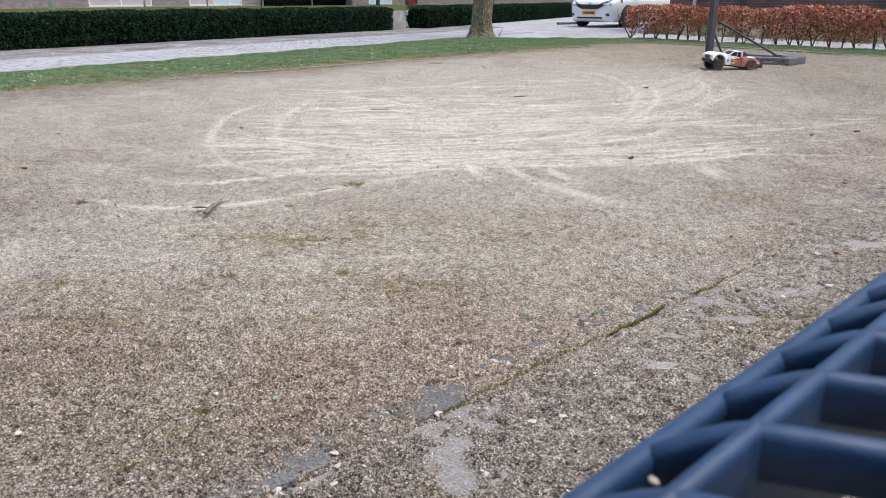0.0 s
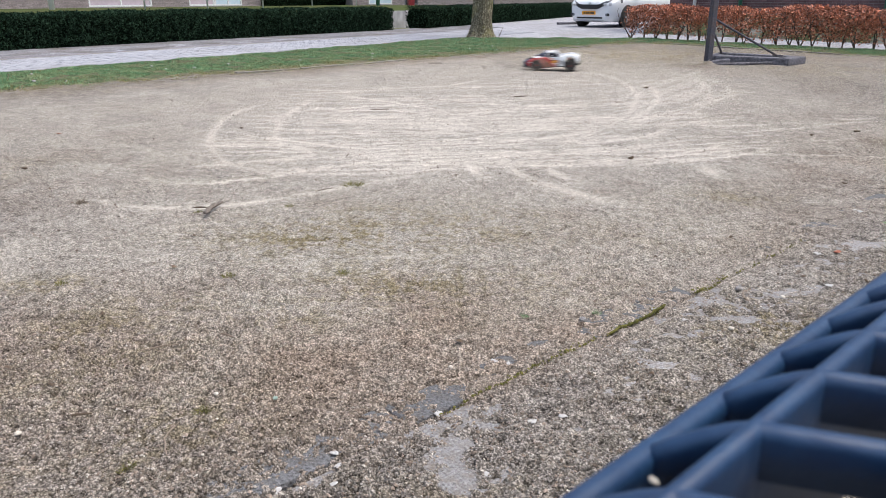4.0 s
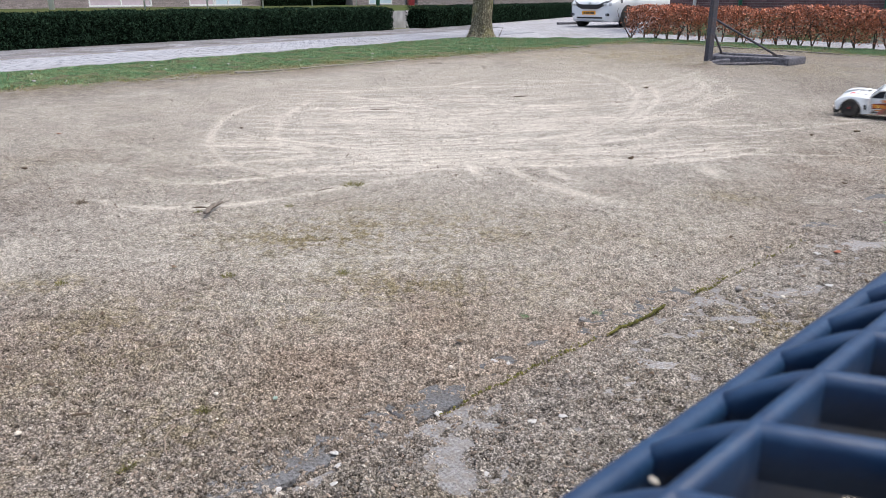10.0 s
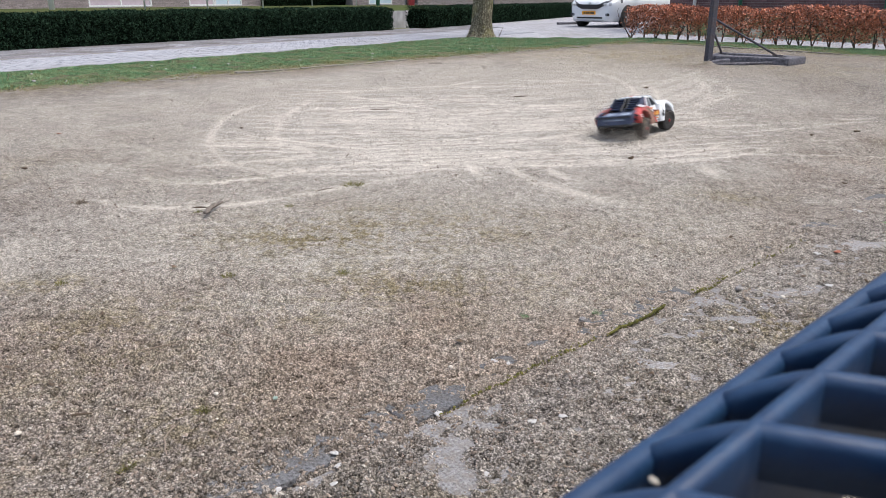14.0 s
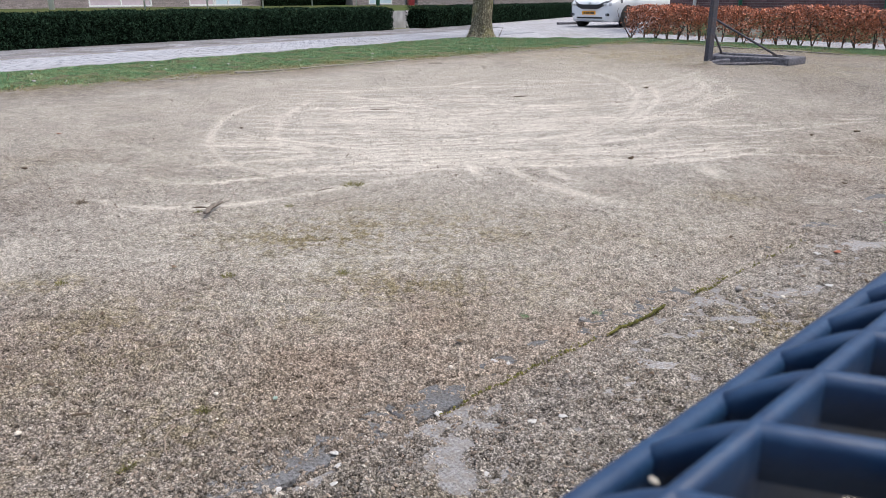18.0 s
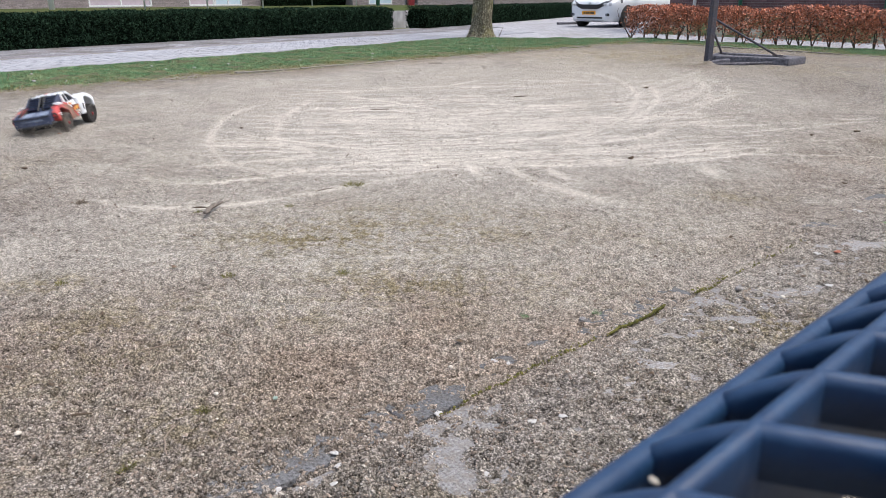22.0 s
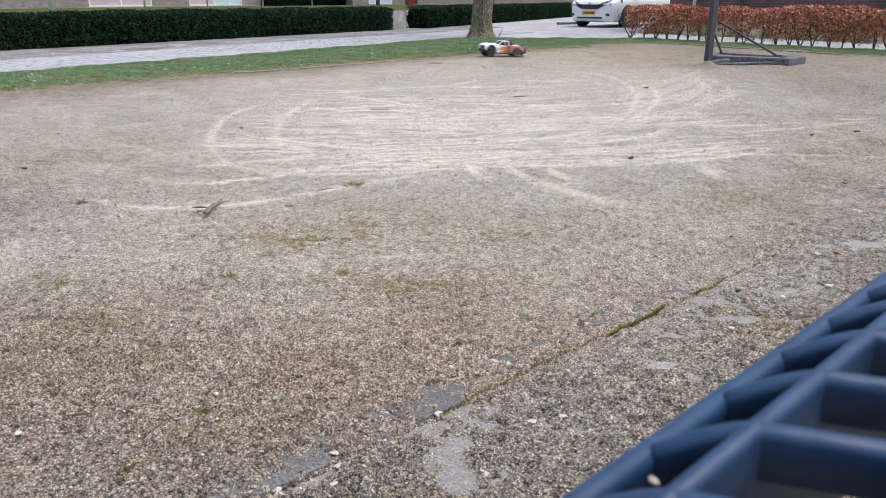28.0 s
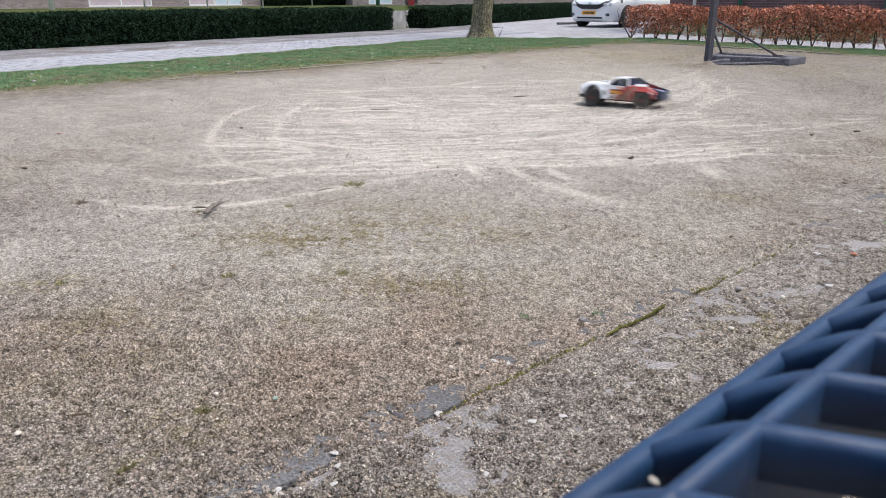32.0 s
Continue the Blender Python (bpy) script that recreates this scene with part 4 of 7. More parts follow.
e_rng = random.Random(3)
edging = thing("field_edging", Matrix(), "weathered concrete edging strip between sand and grass", "edging", kind="structure")
kerb_me = stone_mesh("edging_stone", 0.985, 0.07, 0.2, KERB)
for k in range(19):
    d_ = k * 1.0
    piece("edging_stone", kerb_me, edging, pose(-9.4 + d_ * 0.7071, 3.0 + d_ * 0.7071, (0.010 if k > 9 else 0.003) + e_rng.uniform(-0.010, 0.008), 0, e_rng.uniform(-0.8, 0.8), 45 + e_rng.uniform(-0.5, 0.5)))
for k in range(12):
    d_ = k * 1.0
    piece("edging_stone", kerb_me, edging, pose(4.75 + d_ * 0.578, 15.98 - d_ * 0.816, 0.018 + e_rng.uniform(-0.010, 0.008), 0, 0, -54.7))
corner_me = stone_mesh("corner_stone", 0.4, 0.07, 0.2, KERB)
for a_, x_, y_ in ((40, 4.13, 16.47), (-10, 4.42, 16.37)):
    piece("edging_stone", corner_me, edging, pose(x_, y_, 0.022, 0, 0, a_))

# ---- slabs beside the table ----
paving = thing("slab_paving", Matrix(), "old grey concrete slabs half buried under soil", "paving", kind="structure")
slab_me = stone_mesh("paving_slab", 0.492, 0.492, 0.06, CONCRETE, 0.005)
band_me = stone_mesh("edging_block", 0.492, 0.11, 0.1, CONCRETE_DARK, 0.008)
turn = math.degrees(math.atan2(SLAB_U[1], SLAB_U[0]))
for i in range(12):
    for j in range(3):
        p_ = SLAB_A + SLAB_U * (-0.98 + 0.5 * i) + SLAB_N * (0.256 + 0.5 * j)
        piece("paving_slab", slab_me, paving, pose(p_[0], p_[1], 0.003 + e_rng.uniform(-0.002, 0.002), e_rng.uniform(-0.3, 0.3), e_rng.uniform(-0.3, 0.3), turn))
    p_ = SLAB_A + SLAB_U * (-0.98 + 0.5 * i + 0.1) + SLAB_N * -0.064
    piece("edging_block", band_me, paving, pose(p_[0], p_[1], 0.003 + e_rng.uniform(-0.002, 0.003), 0, 0, turn + e_rng.uniform(-0.4, 0.4)))


# ---- road ----
def flat(name, corners, z, material, label, category, thick=0.1):
    bm = bmesh.new()
    top = [bm.verts.new((x, y, z)) for x, y in corners]
    f = bm.faces.new(top)
    low = bmesh.ops.extrude_face_region(bm, geom=[f])
    for v in low["geom"]:
        if isinstance(v, bmesh.types.BMVert):
            v.co.z -= thick
    bmesh.ops.triangulate(bm, faces=bm.faces[:])
    return tagged(part(name, bm, material, None), label, category, kind="structure")


ROAD = ((-14.2, -3.0), (-5.80, 9.72), (-1.06, 16.54), (0.3, 18.4), (4.5, 18.4), (5.4, 17.8), (8.4, 13.85), (15.0, 5.1), (19.0, 8.0), (12.5, 44.0), (7.4, 42.0), (-1.3, 24.2), (-8.3, 14.2), (-19.0, -1.5))
road = flat("road", ROAD, -0.008, PAVER_BED, "pale grey clinker paved residential street", "road")
foot = flat("footway", ((-9.95, 10.05), (-7.0, 11.8), (-1.25, 20.3), (-0.1, 21.6), (2.0, 25.6), (0.9, 26.6), (-1.3, 23.9), (-8.3, 14.15), (-10.9, 10.6)), 0.006, WALKWAY, "grey slabbed footway in front of the hedge", "pavement")


def clinkers(name, origin, direction, length, width, material, label, sx=0.205, sy=0.1, top=0.0, parent=None):
    """Courses of paving bricks laid across the road, in one mesh."""
    rng = np.random.default_rng(9)
    u = np.array(direction) / np.hypot(*direction)
    w = np.array((-u[1], u[0]))
    rows, cols = int(length / (sy + 0.006)), int(width / (sx + 0.006))
    i, j = np.meshgrid(np.arange(rows), np.arange(cols), indexing="ij")
    i, j = i.ravel(), j.ravel()
    a = i * (sy + 0.006)
    b = (j + 0.5 * (i % 2)) * (sx + 0.006)
    c = np.array(origin)[None] + a[:, None] * u + b[:, None] * w
    z = top + rng.normal(0, 0.001, len(i))
    tz = rng.normal(0, 0.004, (len(i), 4))
    corner = []
    for k, (p, q) in enumerate(((-1, -1), (1, -1), (1, 1), (-1, 1))):
        for zz, grow in ((0, 0.475), (-0.008, 0.49)):
            xy = c + p * grow * sy * u + q * grow * sx * w
            corner.append(np.column_stack((xy, z + zz + 0.15 * tz[:, k])))
    v = np.stack(corner, 1)
    f = np.array(((0, 2, 4, 6), (0, 1, 3, 2), (2, 3, 5, 4), (4, 5, 7, 6), (6, 7, 1, 0)))
    faces = (f[None] + (np.arange(len(i)) * 8)[:, None, None]).reshape(-1, 4)
    ob = mesh_np(name, v.reshape(-1, 3), faces, material, parent)
    return tagged(ob, label, kind="stuff")


clinkers("clinker", (-9.6, 4.3), (0.57, 0.82), 21.5, 3.3, PAVER, "pale clinker bricks of the street", top=0.004, parent=road)
kerb_line = thing("road_gutter", Matrix(), "dark gutter course between street and footway", "kerb", kind="structure")
gut_me = stone_mesh("gutter_stone", 0.98, 0.06, 0.12, KERB)
for k in range(15):
    piece("gutter_stone", gut_me, kerb_line, pose(-9.0 + k * 0.56, 8.87 + k * 0.828, 0.007, 0, 0, 55.9))


# ---- hedges ----
def leaf_cloud(name, centres, size, aspect, material, parent, seed, up=0.0):
    """Small folded leaves, one quad each, at random angles."""
    rng = np.random.default_rng(seed)
    n = len(centres)
    d = rng.normal(0, 1, (n, 3))
    d[:, 2] += up
    d /= np.linalg.norm(d, axis=1)[:, None]
    e = np.cross(d, rng.normal(0, 1, (n, 3)))
    e /= np.linalg.norm(e, axis=1)[:, None]
    s = size * rng.uniform(0.6, 1.3, (n, 1))
    nrm = np.cross(d, e)
    v = np.stack((centres - d * s, centres + e * s * aspect + nrm * s * 0.15, centres + d * s, centres - e * s * aspect + nrm * s * 0.15), 1)
    return mesh_np(name, v.reshape(-1, 3), np.arange(4 * n).reshape(-1, 4), material, parent)


def clipped_hedge(p0, p1, width, height, base, count, label, seed):
    """A clipped evergreen hedge whose front foot runs from p0 to p1."""
    rng = np.random.default_rng(seed)
    p0, p1 = np.array(p0), np.array(p1)
    length = np.hypot(*(p1 - p0))
    u = (p1 - p0) / length
    w = np.array((-u[1], u[0]))
    hedge = thing("hedge", pose(p0[0], p0[1], base, 0, 0, math.degrees(math.atan2(u[1], u[0]))), label, "hedge", "clipped hedges")

    # solid near-black hull: the shade behind the leaves is put into its colour
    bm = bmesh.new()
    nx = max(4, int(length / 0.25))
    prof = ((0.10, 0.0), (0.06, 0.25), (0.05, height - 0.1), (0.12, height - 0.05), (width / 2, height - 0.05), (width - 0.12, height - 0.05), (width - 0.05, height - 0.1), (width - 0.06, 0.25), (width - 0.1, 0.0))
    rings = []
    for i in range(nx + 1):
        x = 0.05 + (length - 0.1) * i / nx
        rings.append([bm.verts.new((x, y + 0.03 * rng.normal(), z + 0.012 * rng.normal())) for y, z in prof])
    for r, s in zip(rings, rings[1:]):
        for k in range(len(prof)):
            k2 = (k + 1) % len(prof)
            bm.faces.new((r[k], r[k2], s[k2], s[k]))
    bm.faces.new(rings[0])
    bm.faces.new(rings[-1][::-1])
    part("twig_core", bm, YEW_CORE, hedge, "near-black core, painted as the shade inside the hedge")
    # foliage over front, top, back and both ends
    areas = np.array((length * height * 1.5, length * width, length * height * 0.5, width * height * 1.4, width * height * 1.4))
    which = rng.choice(5, count, p=areas / areas.sum())
    a, b = rng.random(count), rng.random(count)
    x = np.where(which == 3, 0.0, np.where(which == 4, length, a * length))
    y = np.where(which == 0, 0.0, np.where(which == 1, b * width, np.where(which == 2, width, a * width)))
    z = np.where(which == 1, height, 0.0 + b ** 0.9 * height)
    swell = 0.03 * lattice_noise(x * 1.0, z * 1.7 + y, 0.35, seed) + 0.02 * lattice_noise(x, z + y, 0.12, seed + 1)
    depth = rng.exponential(0.022, count)
    c = np.stack((x, y, z), -1)
    nrm = np.zeros_like(c)
    nrm[which == 0, 1], nrm[which == 1, 2], nrm[which == 2, 1], nrm[which == 3, 0], nrm[which == 4, 0] = -1, 1, 1, -1, 1
    c = c + nrm * (swell - depth + 0.03)[:, None]
    c += rng.normal(0, 0.01, c.shape)
    c[:, 2] = np.maximum(c[:, 2], 0.01)
    ob = leaf_cloud("foliage", c, 0.027, 0.42, YEW, hedge, seed + 2)
    ob["kind"] = "stuff"
    return hedge


clipped_hedge((-13.18, 6.86), (-1.50, 23.1), 0.95, 0.615, 0.0, 90000, "clipped dark green evergreen hedge along the street", 101)
clipped_hedge((-0.46, 24.2), (7.0, 40.1), 0.8, 0.64, 0.0, 30000, "clipped dark green evergreen hedge beyond the garden gap", 131)
clipped_hedge((-9.6, 41.8), (-5.0, 47.5), 0.9, 1.3, 0.5, 9000, "dark evergreen hedge on the raised lawn", 161)


def beech_hedge(p0, p1, height, label, seed):
    """A thin beech hedge that keeps its copper leaves; bare stems below."""
    rng = np.random.default_rng(seed)
    r = random.Random(seed)
    p0, p1 = np.array(p0), np.array(p1)
    length = np.hypot(*(p1 - p0))
    u = (p1 - p0) / length
    hedge = thing("beech_hedge", pose(p0[0], p0[1], 0.0, 0, 0, math.degrees(math.atan2(u[1], u[0]))), label, "hedge")
    x = 0.05
    while x < length:
        bm = bmesh.new()
        base = Vector((x, r.uniform(-0.05, 0.05), -0.02))
        for k in range(r.randint(2, 3)):
            p, d = base.copy(), Vector((r.uniform(-0.5, 0.5), r.uniform(-0.25, 0.25), 1)).normalized()
            pts, rad = [p.copy()], [r.uniform(0.010, 0.019)]
            for j in range(5):
                d = (d + Vector((r.uniform(-0.35, 0.35), r.uniform(-0.3, 0.3), 0.25))).normalized()
                p = p + d * height * 0.2
                p.z = min(p.z, height - 0.04)
                pts.append(p.copy())
                rad.append(rad[-1] * 0.78)
                if j > 0:
                    q = p + Vector((r.uniform(-0.25, 0.25), r.uniform(-0.15, 0.15), r.uniform(0.0, 0.18)))
                    q.z = min(q.z, height - 0.03)
                    tube(bm, [p, (p + q) / 2 + Vector((0, 0, 0.02)), q], [rad[-1] * 0.6, rad[-1] * 0.45, 0.002], 4)
            tube(bm, pts, rad, 5)
        part("stem", bm, BEECH_CORE, hedge)
        x += r.uniform(0.22, 0.36)
    n = int(length * 3700)
    lx = rng.uniform(-0.05, length, n)
    t = rng.beta(1.5, 1.1, n)
    lz = 0.07 + t * (height - 0.07)
    keep_ = rng.random(n) < np.clip(0.42 + 1.0 * t + 0.9 * lattice_noise(lx, lz, 0.3, seed), 0.02, 1)
    lx, lz = lx[keep_], lz[keep_]
    ly = rng.normal(0, 0.14, len(lx)) * (0.6 + 0.4 * np.sin(np.clip(lz / height, 0, 1) * 3.1))
    lz = lz + 0.05 * lattice_noise(lx, ly, 0.4, seed + 3)
    ob = leaf_cloud("copper_leaves", np.stack((lx, ly, lz), -1), 0.025, 0.6, BEECH, hedge, seed + 4)
    ob["kind"] = "stuff"
    return hedge


beech_hedge((4.55, 18.59), (12.6, 8.6), 0.76, "leafless-stemmed beech hedge with copper winter leaves", 201)

# ---- raised garden behind the hedges ----
WALL_GREY = surface("wall_concrete", (0.36, 0.36, 0.37), (0.58, 0.585, 0.60), 9, 0.9, 0.4, 60, dirt=(0.2, 0.2, 0.19), dirt_scale=3, spec=0.0, stretch=0.2)
low_wall = thing("garden_wall", Matrix(), "low grey concrete retaining wall of the raised garden", "wall", kind="structure")
bm = bmesh.new()
box(bm, 22.0, 0.16, 0.56, pose(-6.6, 18.8, 0.23, 0, 0, 54.6), 0.01)
part("wall_body", bm, WALL_GREY, low_wall)
flat("lawn", ((-27.0, -9.0), (-13.5, 10.0), (-0.4, 28.4), (6.2, 41.5), (9.5, 54.0), (-3.0, 62.0), (-40.0, 62.0), (-60.0, 20.0)), 0.5, LAWN, "raised mossy lawn behind the hedge", "lawn", 0.6)


def fence_post(x, y, base, height, radius, material, label, name="fence_post", group="garden posts"):
    t_ = thing(name, pose(x, y, base), label, "post", group)
    bm = bmesh.new()
    rod(bm, (0, 0, -0.1), (0, 0, height), radius, n=10)
    part("pole", bm, material, t_, smooth=True)
    bm = bmesh.new()
    rod(bm, (0, 0, height - 0.005), (0, 0, height + 0.03), radius * 1.25, radius * 0.8, 10)
    part("cap", bm, material, t_)


fence_post(-14.98, 29.6, 0.5, 1.9, 0.11, WHITE_PAINT, "thick white painted post on the lawn")
for x_, y_ in ((-11.41, 29.6), (-9.95, 32.7), (-7.61, 32.7), (-7.2, 42.6), (-4.8, 42.9)):
    fence_post(x_, y_, 0.5, 1.8, 0.035, STEEL, "thin grey metal post on the lawn")
fence_post(-3.66, 43.6, 0.5, 2.0, 0.11, GREEN_POST, "dark green round post in the garden")


# ---- houses ----
def brick_courses(length, z0, z1, sx=0.21, sz=0.0625, joint=0.01, depth=0.012):
    """Corners and faces of a running bond in the xz plane, standing proud to -y."""
    rows, cols = int((z1 - z0) / sz), int(length / sx) + 1
    i, j = np.meshgrid(np.arange(rows), np.arange(cols), indexing="ij")
    i, j = i.ravel(), j.ravel()
    xa = np.clip(j * sx - (i % 2) * sx / 2, 0, length)
    xb = np.clip(j * sx - (i % 2) * sx / 2 + sx - joint, 0, length)
    ok = xb - xa > 0.03
    i, xa, xb = i[ok], xa[ok], xb[ok]
    za, zb = z0 + i * sz, z0 + i * sz + sz - joint
    o = np.zeros_like(xa)
    v = np.stack([np.stack(c, -1) for c in ((xa, o - depth, za), (xb, o - depth, za), (xb, o - depth, zb), (xa, o - depth, zb), (xa, o, za), (xb, o, za), (xb, o, zb), (xa, o, zb))], 1)
    f = np.array(((0, 1, 2, 3), (0, 4, 5, 1), (1, 5, 6, 2), (2, 6, 7, 3), (3, 7, 4, 0)))
    return v.reshape(-1, 3), (f[None] + (np.arange(len(i)) * 8)[:, None, None]).reshape(-1, 4)


def house(name, x, y, z, turn_, length, depth, height, label, brick, panels):
    """A brick house with a pitched roof; panels: kind, start, width, sill, top."""
    h = thing(name, pose(x, y, z, 0, 0, turn_), label, "house")
    cuts = sorted((a, a + w, s, t) for _, a, w, s, t in panels)
    bm = bmesh.new()
    at = 0.0
    for a, b, s, t in cuts:
        if a > at:
            box(bm, a - at, 0.25, height, Matrix.Translation(((a + at) / 2, 0.125, height / 2)))
        if s > 0.03:
            box(bm, b - a, 0.25, s, Matrix.Translation(((a + b) / 2, 0.125, s / 2)))
        box(bm, b - a, 0.25, height - t, Matrix.Translation(((a + b) / 2, 0.125, (height + t) / 2)))
        at = b
    box(bm, length - at, 0.25, height, Matrix.Translation(((length + at) / 2, 0.125, height / 2)))
    for cx, sx, cy, sy in ((0.125, 0.25, depth / 2 + 0.125, depth - 0.25), (length - 0.125, 0.25, depth / 2 + 0.125, depth - 0.25), (length / 2, length, depth + 0.125, 0.25)):
        box(bm, sx, sy, height, Matrix.Translation((cx, cy, height / 2)))
    walls = part("wall", bm, MORTAR, h)
    at = 0.0
    spans = []
    for a, b, s, t in cuts:
        spans.append((at, a, 0, height))
        spans.append((a, b, 0, s))
        at = b
    spans.append((at, length, 0, height))
    vs, fs, off = [], [], 0
    for a, b, z0, z1 in spans:
        if b - a < 0.1 or z1 - z0 < 0.07:
            continue
        v, f = brick_courses(b - a, z0, min(z1, 1.4))
        v = v + np.array((a, 0, 0))
        vs.append(v)
        fs.append(f + off)
        off += len(v)
    rest = mesh_np("brickwork", np.concatenate(vs), np.concatenate(fs), brick, walls)
    rest["kind"] = "stuff"
    bm = bmesh.new()
    ridge = height + depth * 0.38
    prism(bm, ((-0.4, height - 0.15), (depth / 2 + 0.12, ridge), (depth + 0.65, height - 0.15), (depth + 0.65, height - 0.3), (depth / 2 + 0.12, ridge - 0.18), (-0.4, height - 0.3)), -0.3, length + 0.3)
    bmesh.ops.rotate(bm, verts=bm.verts, cent=(0, 0, 0), matrix=Matrix.Rotation(radians(90), 3, "Z"))
    for v in bm.verts:
        v.co.x = length - (v.co.x + length)
    part("roof", bm, ROOF_TILE, h)
    for kind, a, w, s, t in panels:
        mat_, frame_m = {"pink": (PINK, WHITE_PAINT), "blue": (SKY_BLUE, WHITE_PAINT), "glass": (DARK_GLASS, WHITE_PAINT), "dark": (BLACK_PLASTIC, TIMBER)}[kind]
        bm = bmesh.new()
        fw = 0.07
        for cx, cz, sx, sz in ((a + fw / 2, (s + t) / 2, fw, t - s), (a + w - fw / 2, (s + t) / 2, fw, t - s), (a + w / 2, t - fw / 2, w - 2 * fw, fw), (a + w / 2, s + fw / 2, w - 2 * fw, fw)):
            box(bm, sx, 0.09, sz, Matrix.Translation((cx, 0.04, cz)))
        if w > 1.6:
            box(bm, fw, 0.08, t - s - 2 * fw, Matrix.Translation((a + w / 2, 0.045, (s + t) / 2)))
        fr = part("window_frame" if kind == "glass" else "door_frame", bm, frame_m, h)
        bm = bmesh.new()
        box(bm, w - 2 * fw, 0.03, t - s - 2 * fw, Matrix.Translation((a + w / 2, 0.075, (s + t) / 2)))
        part("pane" if kind == "glass" else "door_leaf", bm, mat_, fr)
    return h


house("garage_row", -17.9, 30.55, 0.5, 55.2, 14.6, 7.0, 2.7, "pale brick garage row with pink and light blue doors", BRICK_PALE,
      (("pink", 4.15, 3.15, 0.04, 2.2), ("pink", 9.4, 1.55, 0.04, 2.2), ("blue", 10.97, 1.75, 0.04, 2.2)))
house("house", -5.3, 45.4, 0.5, 25.5, 16.0, 8.0, 5.6, "terraced house behind the far hedge", BRICK_PALE,
      (("blue", 1.0, 1.5, 0.05, 2.1), ("dark", 3.3, 0.9, 0.03, 2.2), ("glass", 5.2, 2.2, 0.3, 2.2), ("dark", 8.5, 1.0, 0.03, 2.2), ("glass", 10.6, 2.4, 0.4, 2.2)))


def brick_house():
    h = thing("brick_house", pose(6.55, 22.35, 0, 0, 0, -51.5), "dark red brick house end with white pointing", "house")
    bm = bmesh.new()
    box(bm, 9.0, 0.24, 5.0, Matrix.Translation((4.5, 0.12, 2.5)))
    box(bm, 0.24, 6.0, 5.0, Matrix.Translation((0.12, 3.24, 2.5)))
    box(bm, 0.24, 6.0, 5.0, Matrix.Translation((8.88, 3.24, 2.5)))
    box(bm, 9.0, 0.24, 5.0, Matrix.Translation((4.5, 6.36, 2.5)))
    w = part("wall", bm, MORTAR, h)
    bm = bmesh.new()
    prism(bm, ((-0.4, 4.9), (3.24, 7.4), (6.9, 4.9), (6.9, 4.75), (3.24, 7.2), (-0.4, 4.75)), 0.25, -9.25)
    bmesh.ops.rotate(bm, verts=bm.verts, cent=(0, 0, 0), matrix=Matrix.Rotation(radians(90), 3, "Z"))
    part("roof", bm, ROOF_TILE, h)
    v, f = brick_courses(9.0, 0.0, 0.56)
    ob = mesh_np("brickwork", v, f, BRICK, w)
    ob["kind"] = "stuff"
    v, f = brick_courses(9.0, 1.125, 4.9)
    ob = mesh_np("brickwork", v, f, BRICK, w)
    ob["kind"] = "stuff"
    bm = bmesh.new()
    prism(bm, ((-1.6, -0.05), (-1.5, 0.06), (-0.9, 0.34), (-0.3, 0.50), (-0.02, 0.52), (-0.02, -0.05)), -0.3, -9.0)
    bmesh.ops.rotate(bm, verts=bm.verts, cent=(0, 0, 0), matrix=Matrix.Rotation(radians(90), 3, "Z"))
    part("garden_bed", bm, GARDEN, h, "green planted bank against the wall")
    return w


house_wall = brick_house()
brick_me = stone_mesh("brick", 0.2, 0.024, 0.0525, BRICK, 0.002)
half_me = stone_mesh("half_brick", 0.095, 0.024, 0.0525, BRICK, 0.002)
for row in range(9):
    for col in range(44):
        if col < 33:
            x_ = 0.1 + col * 0.21 - (row % 2) * 0.105
            piece("brick", half_me if x_ < 0 else brick_me, house_wall, pose(max(x_, 0.048), 0.0, 0.5625 + row * 0.0625 + 0.0525 + e_rng.uniform(-0.001, 0.001)))
v, f = brick_courses(2.1, 0.5625, 1.125)
far_bricks = mesh_np("brickwork", v + np.array((6.9, 0, 0)), f, BRICK, house_wall)
far_bricks["kind"] = "stuff"
fence_post(7.0, 21.55, 0.0, 2.4, 0.045, WHITE_PAINT, "white painted post beside the brick house")
fence_post(7.85, 20.45, 0.0, 2.4, 0.05, GREEN_POST, "dark green round post beside the brick house")
fence_post(10.15, 17.7, 0.0, 2.4, 0.05, GREEN_POST, "dark green round post beside the brick house")

bin_ = thing("waste_bin", pose(-1.85, 44.5, 0.3, 0, 0, 20), "red plastic waste container beside the house", "bin")
bm = bmesh.new()
box(bm, 0.36, 0.36, 0.7, Matrix.Translation((0, 0, 0.55)), 0.03)
part("body", bm, RED_ANODISED, bin_)
bm = bmesh.new()
box(bm, 0.4, 0.4, 0.05, Matrix.Translation((0, 0, 0.92)), 0.02)
part("lid", bm, RED_ANODISED, bin_)
for sx in (-0.14, 0.14):
    bm = bmesh.new()
    lathe(bm, ((0.1, -0.03), (0.1, 0.03)), 14, "Y", Matrix.Translation((sx, 0.12, 0.29)))
    part("wheel", bm, RUBBER, bin_)


